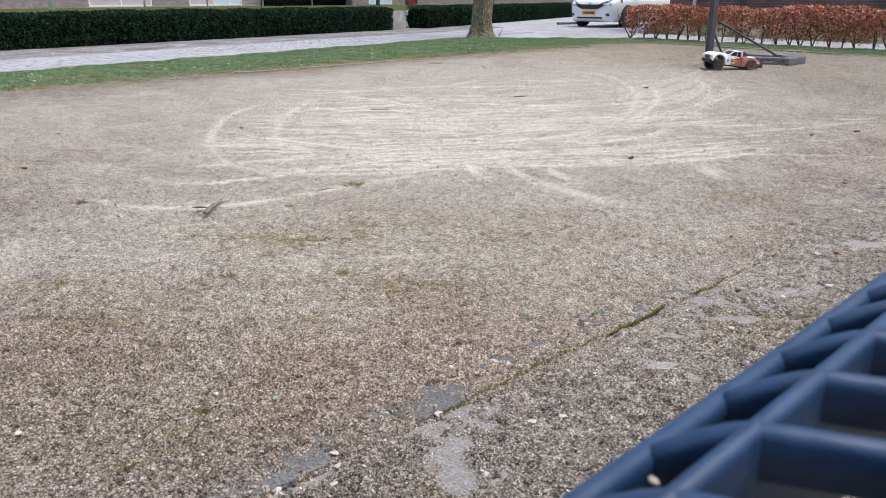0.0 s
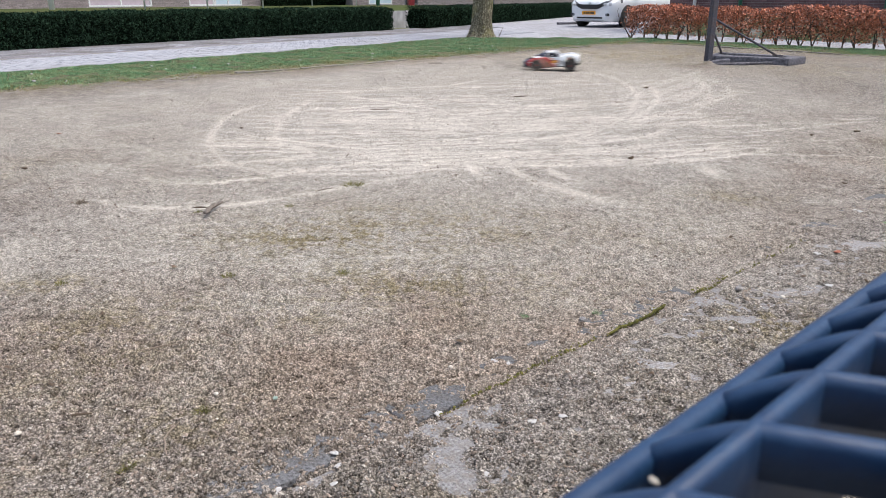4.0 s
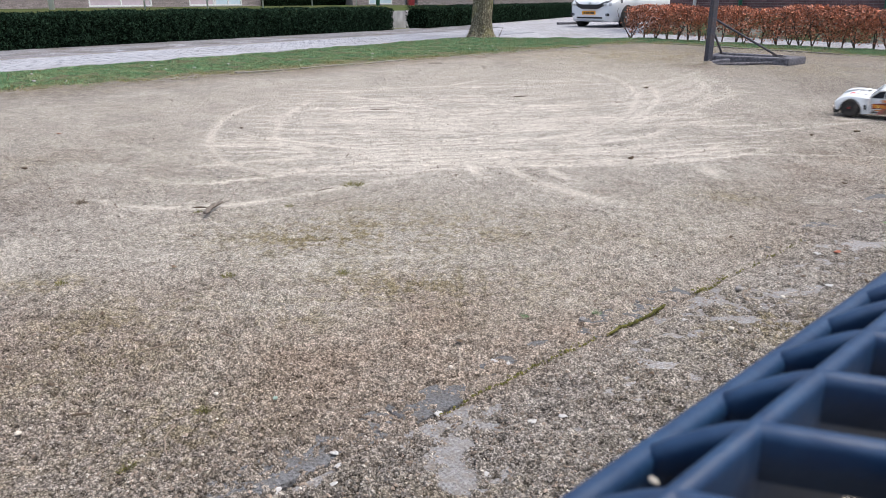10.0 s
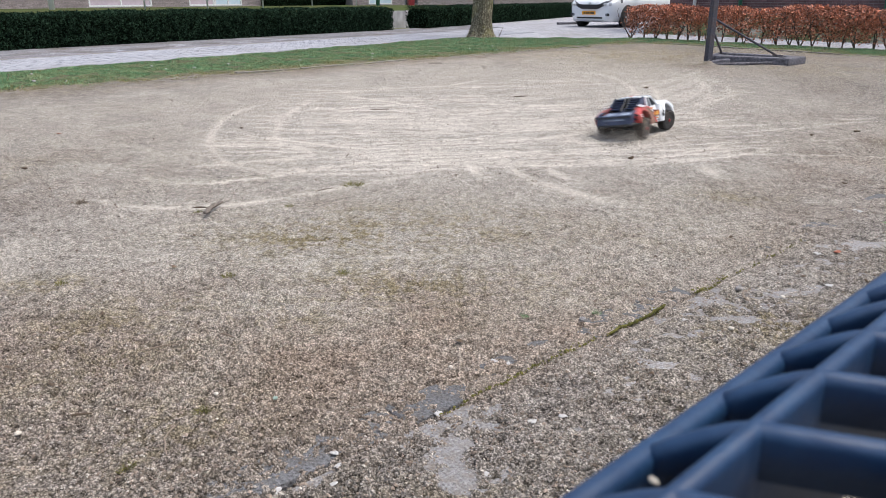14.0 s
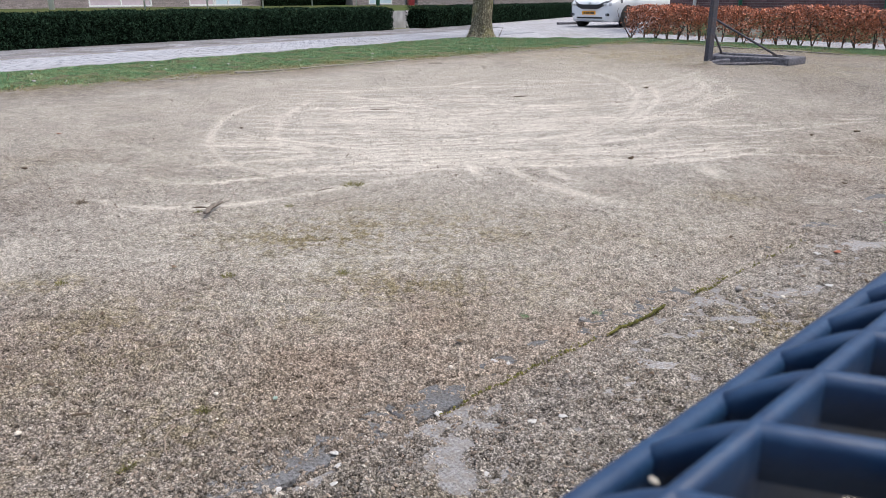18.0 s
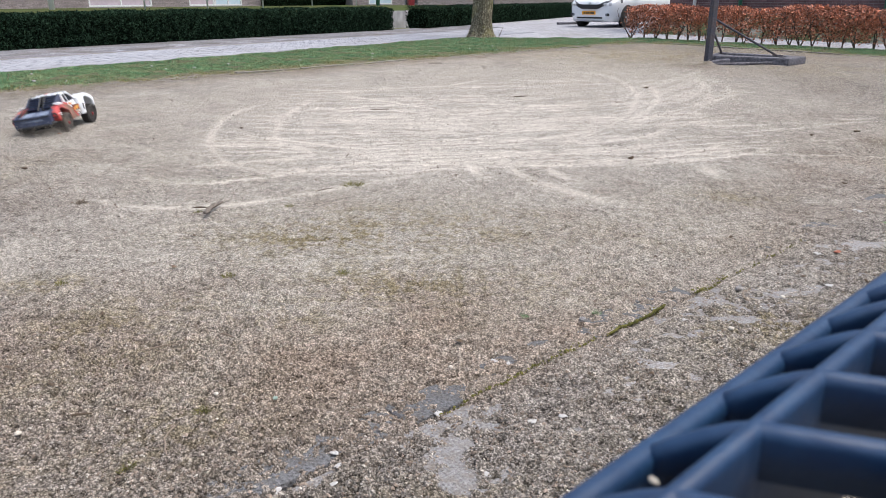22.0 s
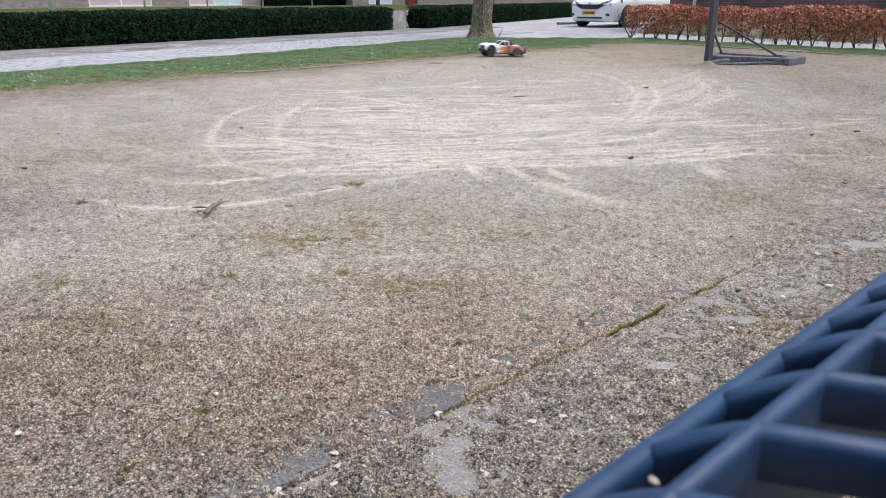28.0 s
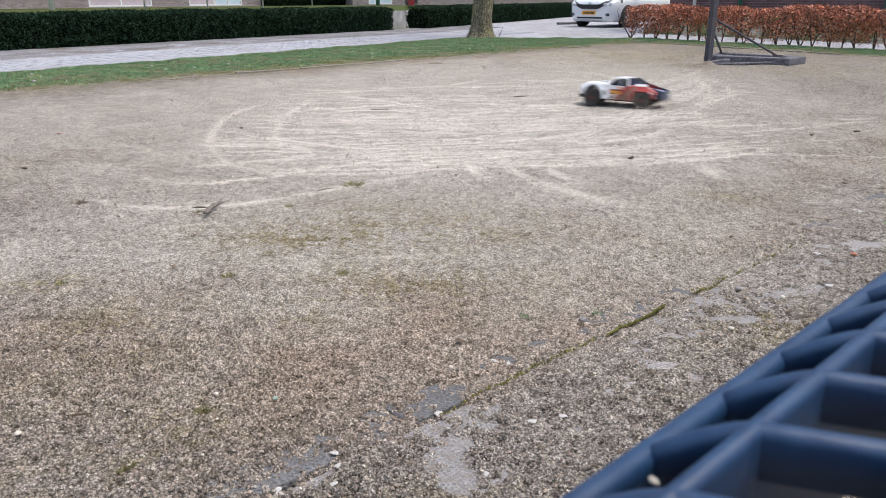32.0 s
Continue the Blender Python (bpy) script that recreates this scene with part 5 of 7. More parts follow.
# ---- tree ----
def street_tree():
    r = random.Random(17)
    tree = thing("street_tree", pose(0.93, 18.72, 0.0), "mature street tree with furrowed mossy bark and bare limbs", "tree")
    nth, nz = 84, 46
    heights = [0.0, 0.03, 0.07, 0.12, 0.18, 0.25, 0.33] + [0.42 + 0.085 * k for k in range(nz)]

    def radius(th, z):
        flare = 0.105 * math.exp(-z / 0.16) * (1 + 0.45 * math.sin(5 * th + 0.6) + 0.25 * math.sin(8 * th + 2))
        base = 0.232 + 0.045 * math.exp(-z / 0.4) - 0.008 * z
        furrow = noise.noise(Vector((math.cos(th) * 4.5, math.sin(th) * 4.5, z * 1.3 + 0.6 * math.sin(2 * th))))
        fine = noise.noise(Vector((math.cos(th) * 11, math.sin(th) * 11, z * 4)))
        return base + flare + 0.030 * furrow + 0.018 * fine

    bm = bmesh.new()
    rings = []
    for z in heights:
        lean = Vector((0.035 * z, 0.0, 0))
        rings.append([bm.verts.new(Vector((radius(t, z) * math.cos(t), radius(t, z) * math.sin(t), z - 0.04)) + lean) for t in (2 * math.pi * k / nth for k in range(nth))])
    for a, b in zip(rings, rings[1:]):
        for k in range(nth):
            bm.faces.new((a[k], a[(k + 1) % nth], b[(k + 1) % nth], b[k]))
    bm.faces.new(rings[-1])
    # bark knots and ridges
    trunk = part("trunk", bm, BARK, tree, smooth=True)
    for th, z, s in ((-1.75, 0.72, 0.055), (-1.2, 0.52, 0.05), (-2.1, 0.42, 0.04), (-1.5, 0.28, 0.05), (-1.9, 0.88, 0.05), (-1.15, 0.86, 0.04)):
        bm = bmesh.new()
        rr = radius(th, z)
        m = pose(rr * math.cos(th) + 0.035 * z, rr * math.sin(th), z - 0.04, 90, 0, math.degrees(th) + 90)
        lathe(bm, ((s * 0.3, -0.008), (s * 0.45, 0.004), (s * 0.7, 0.010), (s * 0.9, 0.004), (s * 1.1, -0.02)), 12, "Z", m)
        part("bark_knot", bm, BARK, trunk, smooth=True)
    top = Vector((0.035 * 4.3, 0, 4.2))
    bm = bmesh.new()

    def limb(p, d, length, rad, level):
        pts, rads = [p.copy()], [rad]
        for k in range(5):
            d = (d + Vector((r.uniform(-0.22, 0.22), r.uniform(-0.22, 0.22), 0.10))).normalized()
            p = p + d * length / 5
            pts.append(p.copy())
            rads.append(rad * (1 - 0.14 * (k + 1)))
            if level < 3 and k > 0:
                side = Vector((r.uniform(-1, 1), r.uniform(-1, 1), r.uniform(0.1, 0.7))).normalized()
                limb(p, (d * 0.6 + side * 0.8).normalized(), length * r.uniform(0.45, 0.65), rads[-1] * 0.5, level + 1)
        tube(bm, pts, rads, 7 if level < 2 else 4)

    for k in range(5):
        a = k * 1.26 + r.uniform(-0.2, 0.2)
        limb(top + Vector((0, 0, -0.25)), Vector((math.cos(a) * 0.8, math.sin(a) * 0.8, 0.9)).normalized(), r.uniform(2.6, 3.4), 0.12, 0)
    limb(top + Vector((0, 0, -0.3)), Vector((0.05, 0, 1)), 3.6, 0.16, 0)
    part("limbs", bm, BARK, tree, "bare winter limbs", smooth=True)
    bm = bmesh.new()
    tube(bm, [(0.42, -0.1, 0.0), (0.47, -0.12, 0.12), (0.53, -0.14, 0.26)], [0.009, 0.007, 0.003], 5)
    tube(bm, [(0.44, -0.1, 0.0), (0.43, -0.16, 0.1), (0.40, -0.2, 0.17)], [0.006, 0.005, 0.002], 5)
    part("sucker_shoot", bm, BEECH_CORE, tree)


street_tree()


# ---- post with its frame ----
def pole_stand():
    st = thing("pole_stand", pose(3.82, 10.9, 0.0), "dark steel goal pole braced to a dark timber frame", "pole stand")
    bm = bmesh.new()
    box(bm, 0.085, 0.085, 3.2, Matrix.Translation((0, 0, 1.55)) @ pose(0, 0, 0, 0, 0, 20), 0.012)
    pole = part("pole", bm, RUST, st)
    bm = bmesh.new()
    box(bm, 0.095, 0.095, 0.03, Matrix.Translation((0, 0, 3.165)) @ pose(0, 0, 0, 0, 0, 20), 0.01)
    part("cap", bm, RUST, pole)
    # timber frame lying on the sand
    c1, c2, c3, c4 = Vector((0.26, 0.62, 0.05)), Vector((1.12, 0.06, 0.05)), Vector((1.46, 0.36, 0.05)), Vector((0.66, 1.15, 0.05))
    for p, q, wide in ((c1, c2, 0.17), (c2, c3, 0.2), (c3, c4, 0.17), (c4, c1, 0.17)):
        bm = bmesh.new()
        dv = q - p
        box(bm, dv.length + 0.12, wide, 0.11, Matrix.Translation((p + q) / 2) @ pose(0, 0, 0, 0, 0, math.degrees(math.atan2(dv.y, dv.x))), 0.02)
        part("beam", bm, TIMBER, st)
    for q in (Vector((1.15, 0.40, 0.115)), Vector((0.5, 0.86, 0.115))):
        bm = bmesh.new()
        p = Vector((0, 0, 0.66)) if q.x > 1 else Vector((0, 0, 0.54))
        rod(bm, p, q, 0.016, n=10)
        br = part("brace", bm, RUST, st)
        bm = bmesh.new()
        box(bm, 0.13, 0.09, 0.012, Matrix.Translation((q.x + 0.02, q.y, q.z + 0.002)), 0.003)
        part("foot_plate", bm, RUST, br)
    bm = bmesh.new()
    tube(bm, [(0.05, 0.0, 0.02), (0.35, -0.02, 0.02), (0.9, -0.06, 0.045)], [0.022, 0.025, 0.018], 8)
    tube(bm, [(0.02, 0.1, 0.02), (0.2, 0.1, 0.05), (0.36, 0.16, 0.06)], [0.03, 0.035, 0.03], 8)
    part("ground_bar", bm, TIMBER, st)


pole_stand()


# ---- parked cars ----
def hatchback(name, m, paint, label):
    """Five-door hatchback; +x is forward, origin on the ground at the middle."""
    car = thing(name, m, label, "car", "parked cars")
    # stations: x, half width, floor, sill, belt (shoulder), crown
    st = ((2.15, 0.58, 0.27, 0.42, 0.66, 0.72), (2.11, 0.74, 0.20, 0.40, 0.74, 0.80), (1.99, 0.85, 0.17, 0.38, 0.83, 0.90), (1.75, 0.885, 0.17, 0.36, 0.90, 0.98), (1.35, 0.89, 0.17, 0.35, 0.93, 1.03),
          (1.0, 0.89, 0.17, 0.34, 0.93, 1.03), (0.3, 0.89, 0.17, 0.34, 0.95, 1.05), (-0.6, 0.89, 0.17, 0.34, 0.96, 1.06), (-1.4, 0.885, 0.18, 0.36, 0.98, 1.08), (-1.9, 0.85, 0.2, 0.4, 0.98, 1.06), (-2.1, 0.78, 0.26, 0.45, 0.95, 1.0), (-2.15, 0.7, 0.32, 0.5, 0.9, 0.95))
    bm = bmesh.new()
    rings = []
    for x, w, fl, si, be, cr in st:
        half = [(0, fl), (w * 0.85, fl), (w * 0.97, si), (w, (si + be) / 2), (w * 0.985, be - 0.06), (w * 0.90, be), (w * 0.6, cr - 0.02), (0, cr)]
        full = [(y, z) for y, z in half] + [(-y, z) for y, z in half[-2:0:-1]]
        rings.append([bm.verts.new((x, y, z)) for y, z in full])
    k = len(rings[0])
    for a, b in zip(rings, rings[1:]):
        for i in range(k):
            bm.faces.new((a[i], a[(i + 1) % k], b[(i + 1) % k], b[i]))
    bm.faces.new(rings[0])
    bm.faces.new(rings[-1])
    bmesh.ops.subdivide_edges(bm, edges=bm.edges[:], cuts=1, smooth=0.6, use_grid_fill=True)
    part("body", bm, paint, car, smooth=True)
    # cabin
    bm = bmesh.new()
    rings = []
    for x, w, z0, z1 in ((1.05, 0.70, 0.98, 1.0), (0.35, 0.66, 1.0, 1.38), (-0.3, 0.64, 1.0, 1.47), (-1.2, 0.62, 1.0, 1.44), (-1.95, 0.6, 1.0, 1.06)):
        rings.append([bm.verts.new(p) for p in ((x, -w - 0.12, z0), (x, -w, z1 - 0.05), (x, -w * 0.7, z1), (x, w * 0.7, z1), (x, w, z1 - 0.05), (x, w + 0.12, z0))])
    for a, b in zip(rings, rings[1:]):
        for i in range(5):
            bm.faces.new((a[i], a[i + 1], b[i + 1], b[i]))
    part("glasshouse", bm, DARK_GLASS, car, "tinted windows", smooth=True)
    bm = bmesh.new()
    sheet(bm, 8, 6, lambda u, v: Vector((0.32 - 1.6 * u, (v - 0.5) * 1.18 * (1 - 0.05 * u), 1.485 - 0.10 * (2 * u - 0.85) ** 2 * 0.6 - 0.05 * (2 * v - 1) ** 2)), 0.02)
    part("roof", bm, paint, car, smooth=True)
    for s in (-1, 1):
        bm = bmesh.new()
        tube(bm, [(1.02, s * 0.79, 1.0), (0.68, s * 0.74, 1.2), (0.33, s * 0.655, 1.40)], 0.035, 6)
        part("windscreen_pillar", bm, paint, car)
        bm = bmesh.new()
        tube(bm, [(-0.35, s * 0.76, 1.0), (-0.36, s * 0.68, 1.4)], 0.035, 6)
        part("door_pillar", bm, BLACK_PLASTIC, car)
        bm = bmesh.new()
        box(bm, 0.12, 0.2, 0.13, Matrix.Translation((0.75, s * 0.97, 1.04)), 0.035)
        part("mirror", bm, paint, car)
        # headlamp wraps round the wing
        bm = bmesh.new()
        sheet(bm, 8, 3, lambda u, v: Vector((2.185 - 0.46 * u * u - 0.09 * u, s * (0.44 + 0.54 * u - 0.07 * u * u), 0.64 + 0.13 * u + (0.12 + 0.10 * u * (1 - u)) * v)), 0.0)
        hl = part("headlamp", bm, LAMP_GLASS, car, "clear headlamp", smooth=True)
        for lx, ly in ((2.15, 0.58), (2.08, 0.73)):
            bm = bmesh.new()
            lathe(bm, ((0.055, 0), (0.05, 0.02), (0.02, 0.03)), 16, "Z", pose(lx + 0.012, s * ly, 0.72, 0, 80, s * 25))
            part("lens", bm, ALLOY, hl)
        bm = bmesh.new()
        box(bm, 0.05, 0.24, 0.09, pose(2.118, s * 0.64, 0.40, 0, 0, s * -26), 0.02)
        fg = part("fog_lamp_bezel", bm, BLACK_PLASTIC, car)
        bm = bmesh.new()
        lathe(bm, ((0.045, 0), (0.04, 0.015), (0.01, 0.02)), 14, "Z", pose(2.142, s * 0.64, 0.40, 0, 90, 0))
        part("fog_lamp", bm, LAMP_GLASS, fg)
        bm = bmesh.new()
        sheet(bm, 3, 5, lambda u, v: Vector((-2.13 + 0.16 * u, s * (0.60 + 0.25 * u), 0.72 + 0.26 * v)), 0.0)
        part("tail_lamp", bm, SHELL_RED, car)
        for x in (1.28, -1.35):
            bm = bmesh.new()
            lathe(bm, ((0.20, -0.1), (0.30, -0.1), (0.318, -0.07), (0.318, 0.07), (0.30, 0.1), (0.21, 0.1), (0.2, 0.06)), 36, "Y", Matrix.Translation((x, s * 0.825, 0.316)))
            wl_ = part("wheel", bm, RUBBER, car, smooth=True)
            bm = bmesh.new()
            lathe(bm, ((0.205, s * 0.05), (0.205, s * 0.085), (0.17, s * 0.085), (0.165, s * 0.04), (0.06, s * 0.07), (0.03, s * 0.075)), 30, "Y", Matrix.Translation((x, s * 0.825, 0.316)))
            part("rim", bm, BLACK_PLASTIC, wl_)
            for q in range(5):
                bm = bmesh.new()
                a = q * 2 * math.pi / 5
                box(bm, 0.16, 0.02, 0.05, Matrix.Translation((x, s * 0.913, 0.316)) @ Matrix.Rotation(a, 4, "Y") @ Matrix.Translation((0.105, 0, 0)), 0.004)
                part("spoke", bm, ALLOY, wl_)
            # black disc on the uncut body side, standing in for the shaded wheel well
            bm = bmesh.new()
            lathe(bm, ((0.02, -0.012), (0.375, -0.012), (0.38, 0.0), (0.375, 0.012), (0.02, 0.012)), 36, "Y", Matrix.Translation((x, s * 0.886, 0.325)))
            part("wheel_arch", bm, BLACK_PLASTIC, car)
    # front face
    bm = bmesh.new()
    prism(bm, ((-0.50, 0.74), (-0.30, 0.715), (0.30, 0.715), (0.50, 0.74), (0.46, 0.64), (0.30, 0.575), (-0.30, 0.575), (-0.46, 0.64)), 0, 0.03)
    bmesh.ops.transform(bm, verts=bm.verts, matrix=pose(2.19, 0, 0, 0, 0, 90))
    grille = part("grille", bm, BLACK_PLASTIC, car, "black upper grille")
    bm = bmesh.new()
    lathe(bm, ((0.055, 0), (0.05, 0.01), (0.02, 0.012)), 20, "Z", pose(2.175, 0, 0.755, 0, 78, 0) @ Matrix.Diagonal((0.6, 1, 1, 1)))
    part("badge", bm, ALLOY, grille)
    bm = bmesh.new()
    box(bm, 0.03, 0.98, 0.055, Matrix.Translation((2.150, 0, 0.300)), 0.02)
    part("lower_grille", bm, BLACK_PLASTIC, car)
    bm = bmesh.new()
    box(bm, 0.03, 1.1, 0.02, Matrix.Translation((2.150, 0, 0.232)), 0.005)
    part("lip", bm, ALLOY, car)
    bm = bmesh.new()
    box(bm, 0.012, 0.52, 0.11, Matrix.Translation((2.205, 0, 0.455)), 0.003)
    plate = part("number_plate", bm, PLATE, car, "yellow plate")
    for k, wdt in ((-0.17, 0.06), (-0.08, 0.07), (0.0, 0.07), (0.09, 0.06), (0.17, 0.07)):
        bm = bmesh.new()
        box(bm, 0.004, wdt, 0.06, Matrix.Translation((2.213, k, 0.455)))
        part("print_bar", bm, BAR_INK, plate)
    return car


hatchback("hatchback_car", pose(6.35, 26.96, 0.0, 0, 0, 225.3), CAR_WHITE, "white five-door hatchback car parked on the drive")
hatchback("parked_car", pose(11.3, 31.0, 0.0, 0, 0, 226), CAR_GREY, "dark grey hatchback car parked behind the beech hedge")
stop = thing("wheel_stop", pose(4.6, 28.3, 0.0, 0, 0, 25), "dark low kerb block beside the parked car", "kerb")
bm = bmesh.new()
box(bm, 0.9, 0.14, 0.08, Matrix.Translation((0, 0, 0.035)), 0.015)
part("block", bm, TIMBER, stop)


# ---- radio-controlled truck: +x is forward, origin on the ground between the axles ----
def panel(bm, poly, y_in, y_out, edge=0.006, top_lean=0.0, z_lean=0.13):
    """A side panel: outline in the xz plane, thick from y_in to y_out, with a softened outer edge."""
    cx = sum(p[0] for p in poly) / len(poly)
    cz = sum(p[1] for p in poly) / len(poly)
    s = 1 if y_out > y_in else -1
    layers = []
    for y, grow in ((y_in, 0), (y_out - s * edge, 0), (y_out - s * edge * 0.3, 0.5), (y_out, 1.0)):
        ring = []
        n = len(poly)
        for i, (x, z) in enumerate(poly):
            ax, az = poly[i - 1]
            bx, bz = poly[(i + 1) % n]
            tx, tz = bx - ax, bz - az
            ln = math.hypot(tx, tz) or 1
            nx, nz = -tz / ln, tx / ln
            xx, zz = x + nx * edge * grow * PANEL_SIGN, z + nz * edge * grow * PANEL_SIGN
            ring.append(bm.verts.new((xx, y - s * max(0, zz - z_lean) * top_lean, zz)))
        layers.append(ring)
    for a, b in zip(layers, layers[1:]):
        for i in range(len(poly)):
            bm.faces.new((a[i], a[(i + 1) % len(poly)], b[(i + 1) % len(poly)], b[i]))
    fs = [bm.faces.new(layers[0]), bm.faces.new(layers[-1][::-1])]
    bmesh.ops.triangulate(bm, faces=fs)
    return bm


PANEL_SIGN = 1


def arch(cx, cz, r, a0, a1, n=12, wide=1.0):
    return [(cx + wide * r * math.cos(radians(a0 + (a1 - a0) * i / n)), cz + r * math.sin(radians(a0 + (a1 - a0) * i / n))) for i in range(n + 1)]


AXLE, TRACK_HALF, TYRE = 0.224, 0.140, 0.075
truck = thing("toy_truck", pose(0, 0, 0), "white and red radio-controlled desert truck with muddy tyres", "toy truck")

FRONT_OUT = [(0.332, 0.088), (0.341, 0.150), (0.328, 0.170), (0.300, 0.188), (0.262, 0.199), (0.22, 0.203), (0.16, 0.199), (0.12, 0.193), (0.085, 0.186), (0.085, 0.060), (0.128, 0.056)] + arch(AXLE, 0.066, 0.106, 184, 10, 16, 0.80)
REAR_OUT = [(-0.085, 0.060), (-0.085, 0.183), (-0.13, 0.193), (-0.19, 0.196), (-0.25, 0.189), (-0.30, 0.173), (-0.332, 0.155), (-0.342, 0.132), (-0.336, 0.105), (-0.322, 0.090)] + arch(-AXLE, 0.064, 0.100, 168, -3, 16, 0.86)
MUD_DOOR = [(0.0, 0.0595), (-0.02, 0.085), (-0.045, 0.108), (-0.0862, 0.138), (-0.0862, 0.0595)]
MUD_REAR = [(-0.087, 0.061), (-0.087, 0.138), (-0.105, 0.158), (-0.14, 0.180), (-0.172, 0.176), (-0.163, 0.142), (-0.147, 0.108), (-0.1415, 0.064)]
DOOR = [(0.087, 0.060), (0.087, 0.181), (0.02, 0.180), (-0.087, 0.178), (-0.087, 0.060)]
WEDGE = [(0.03, 0.059), (0.012, 0.085), (-0.03, 0.125), (-0.055, 0.1775), (-0.0865, 0.1775), (-0.0865, 0.059)]


def ring_sign(poly):
    return 1 if sum(a[0] * b[1] - b[0] * a[1] for a, b in zip(poly, poly[1:] + poly[:1])) > 0 else -1


for s in (-1, 1):
    PANEL_SIGN = ring_sign(FRONT_OUT)
    bm = panel(bmesh.new(), FRONT_OUT, s * 0.098, s * 0.166, 0.010, 0.45, 0.14)
    fw = part("front_fender", bm, SHELL_WHITE, truck, "white front fender")
    bm = bmesh.new()
    for k in range(3):
        box(bm, 0.007, 0.004, 0.034, pose(0.108 + k * 0.001, s * 0.1655, 0.11 - k * 0.0, 0, 0, 0), 0.001)
    box(bm, 0.016, 0.004, 0.036, pose(0.112, s * 0.1655, 0.118, 0, 12, 0), 0.001)
    part("side_vent", bm, BLACK_PLASTIC, fw)
    PANEL_SIGN = ring_sign(REAR_OUT)
    bm = panel(bmesh.new(), REAR_OUT, s * 0.124, s * 0.168, 0.010, 0.6, 0.14)
    rf = part("rear_fender", bm, SHELL_RED, truck, "red rear fender")
    PANEL_SIGN = ring_sign(MUD_REAR)
    bm = panel(bmesh.new(), MUD_REAR, s * 0.15, s * 0.1695, 0.0005, 0.6, 0.14)
    part("mud_film", bm, SHELL_MUD, rf, "dried brown mud")
    for k, (bx, bz, bl) in enumerate(((-0.300, 0.142, 0.030), (-0.303, 0.132, 0.034))):
        bm = bmesh.new()
        box(bm, bl, 0.002, 0.006, pose(bx, s * 0.1690, bz, 0, 8, 0))
        part("print_bar", bm, SHELL_WHITE, rf)
    for k in range(6):
        bm = bmesh.new()
        box(bm, 0.105, 0.0042, 0.003, pose(-0.205, s * (0.112 + 0.0065 * k), 0.2035 - 0.0027 * k, s * -22, 2, s * -2))
        part("print_bar", bm, SHELL_WHITE, rf)
    PANEL_SIGN = ring_sign(DOOR)
    bm = panel(bmesh.new(), DOOR, s * 0.105, s * 0.148, 0.004, 0.55, 0.12)
    door = part("door_panel", bm, SHELL_WHITE, truck, "white door panel")
    PANEL_SIGN = ring_sign(WEDGE)
    bm = panel(bmesh.new(), WEDGE, s * 0.14, s * 0.1495, 0.001, 0.55, 0.12)
    part("red_wedge", bm, SHELL_RED, door)
    PANEL_SIGN = ring_sign(MUD_DOOR)
    bm = panel(bmesh.new(), MUD_DOOR, s * 0.14, s * 0.1505, 0.0005, 0.55, 0.12)
    part("mud_film", bm, SHELL_MUD, door, "dried brown mud")
    bm = bmesh.new()
    box(bm, 0.108, 0.004, 0.042, pose(0.012, s * 0.1500, 0.128, 0, 5, 0), 0.001)
    bg = part("emblem_ground", bm, EMBLEM, door, "maroon emblem field")
    for k in range(6):
        bm = bmesh.new()
        box(bm, 0.0135, 0.002, 0.028 - 0.005 * (k % 2), pose(0.053 - k * 0.0165, s * 0.1527, 0.1275 - 0.0009 * k, 0, 12, 0))
        part("print_bar", bm, DECAL_YELLOW if k == 2 else SHELL_ORANGE, bg)
    for bx, bz, bl, mm in ((0.05, 0.086, 0.03, BAR_INK), (0.045, 0.073, 0.05, BAR_INK), (-0.01, 0.166, 0.045, SHELL_ORANGE), (-0.02, 0.158, 0.04, SHELL_ORANGE), (0.02, 0.094, 0.04, SHELL_ORANGE)):
        bm = bmesh.new()
        box(bm, bl, 0.002, 0.007, pose(bx, s * (0.1505 - max(0, bz - 0.12) * 0.55), bz, 0, 3, 0))
        part("print_bar", bm, mm, door)
    # cab side: pillars and window
    bm = bmesh.new()
    prism(bm, ((0.078, 0.183), (0.018, 0.229), (-0.072, 0.230), (-0.080, 0.180)), s * 0.110, s * 0.116)
    for v in bm.verts:
        v.co.y -= s * max(0, v.co.z - 0.18) * 0.28
    win = part("side_window", bm, SHELL_WINDOW, truck, "dark side window")
    bm = bmesh.new()
    lean = lambda z: s * (0.119 - max(0, z - 0.18) * 0.28)
    tube(bm, [(0.098, lean(0.18), 0.181), (0.058, lean(0.21), 0.21), (0.018, lean(0.234), 0.234)], 0.0075, 6)
    part("front_pillar", bm, SHELL_WHITE, truck)
    bm = bmesh.new()
    tube(bm, [(-0.012, lean(0.18), 0.181), (-0.022, lean(0.232), 0.232)], 0.004, 6)
    part("window_bar", bm, SHELL_WHITE, win)
    bm = bmesh.new()
    tube(bm, [(-0.085, lean(0.18), 0.178), (-0.078, lean(0.236), 0.234)], 0.011, 6)
    part("rear_pillar", bm, SHELL_WHITE, truck, "white rear pillar")
    bm = bmesh.new()
    prism(bm, ((-0.090, 0.180), (-0.086, 0.236), (-0.108, 0.239), (-0.235, 0.186)), s * 0.099, s * 0.106)
    part("quarter_panel", bm, SHELL_NAVY, truck, "dark printed quarter panel")
    # front lamps and tail lamps
    bm = bmesh.new()
    box(bm, 0.006, 0.036, 0.020, pose(0.331, s * 0.122, 0.148, 0, -18, s * -14), 0.002)
    hl = part("headlight", bm, LAMP_GLASS, truck, "printed headlight")
    bm = bmesh.new()
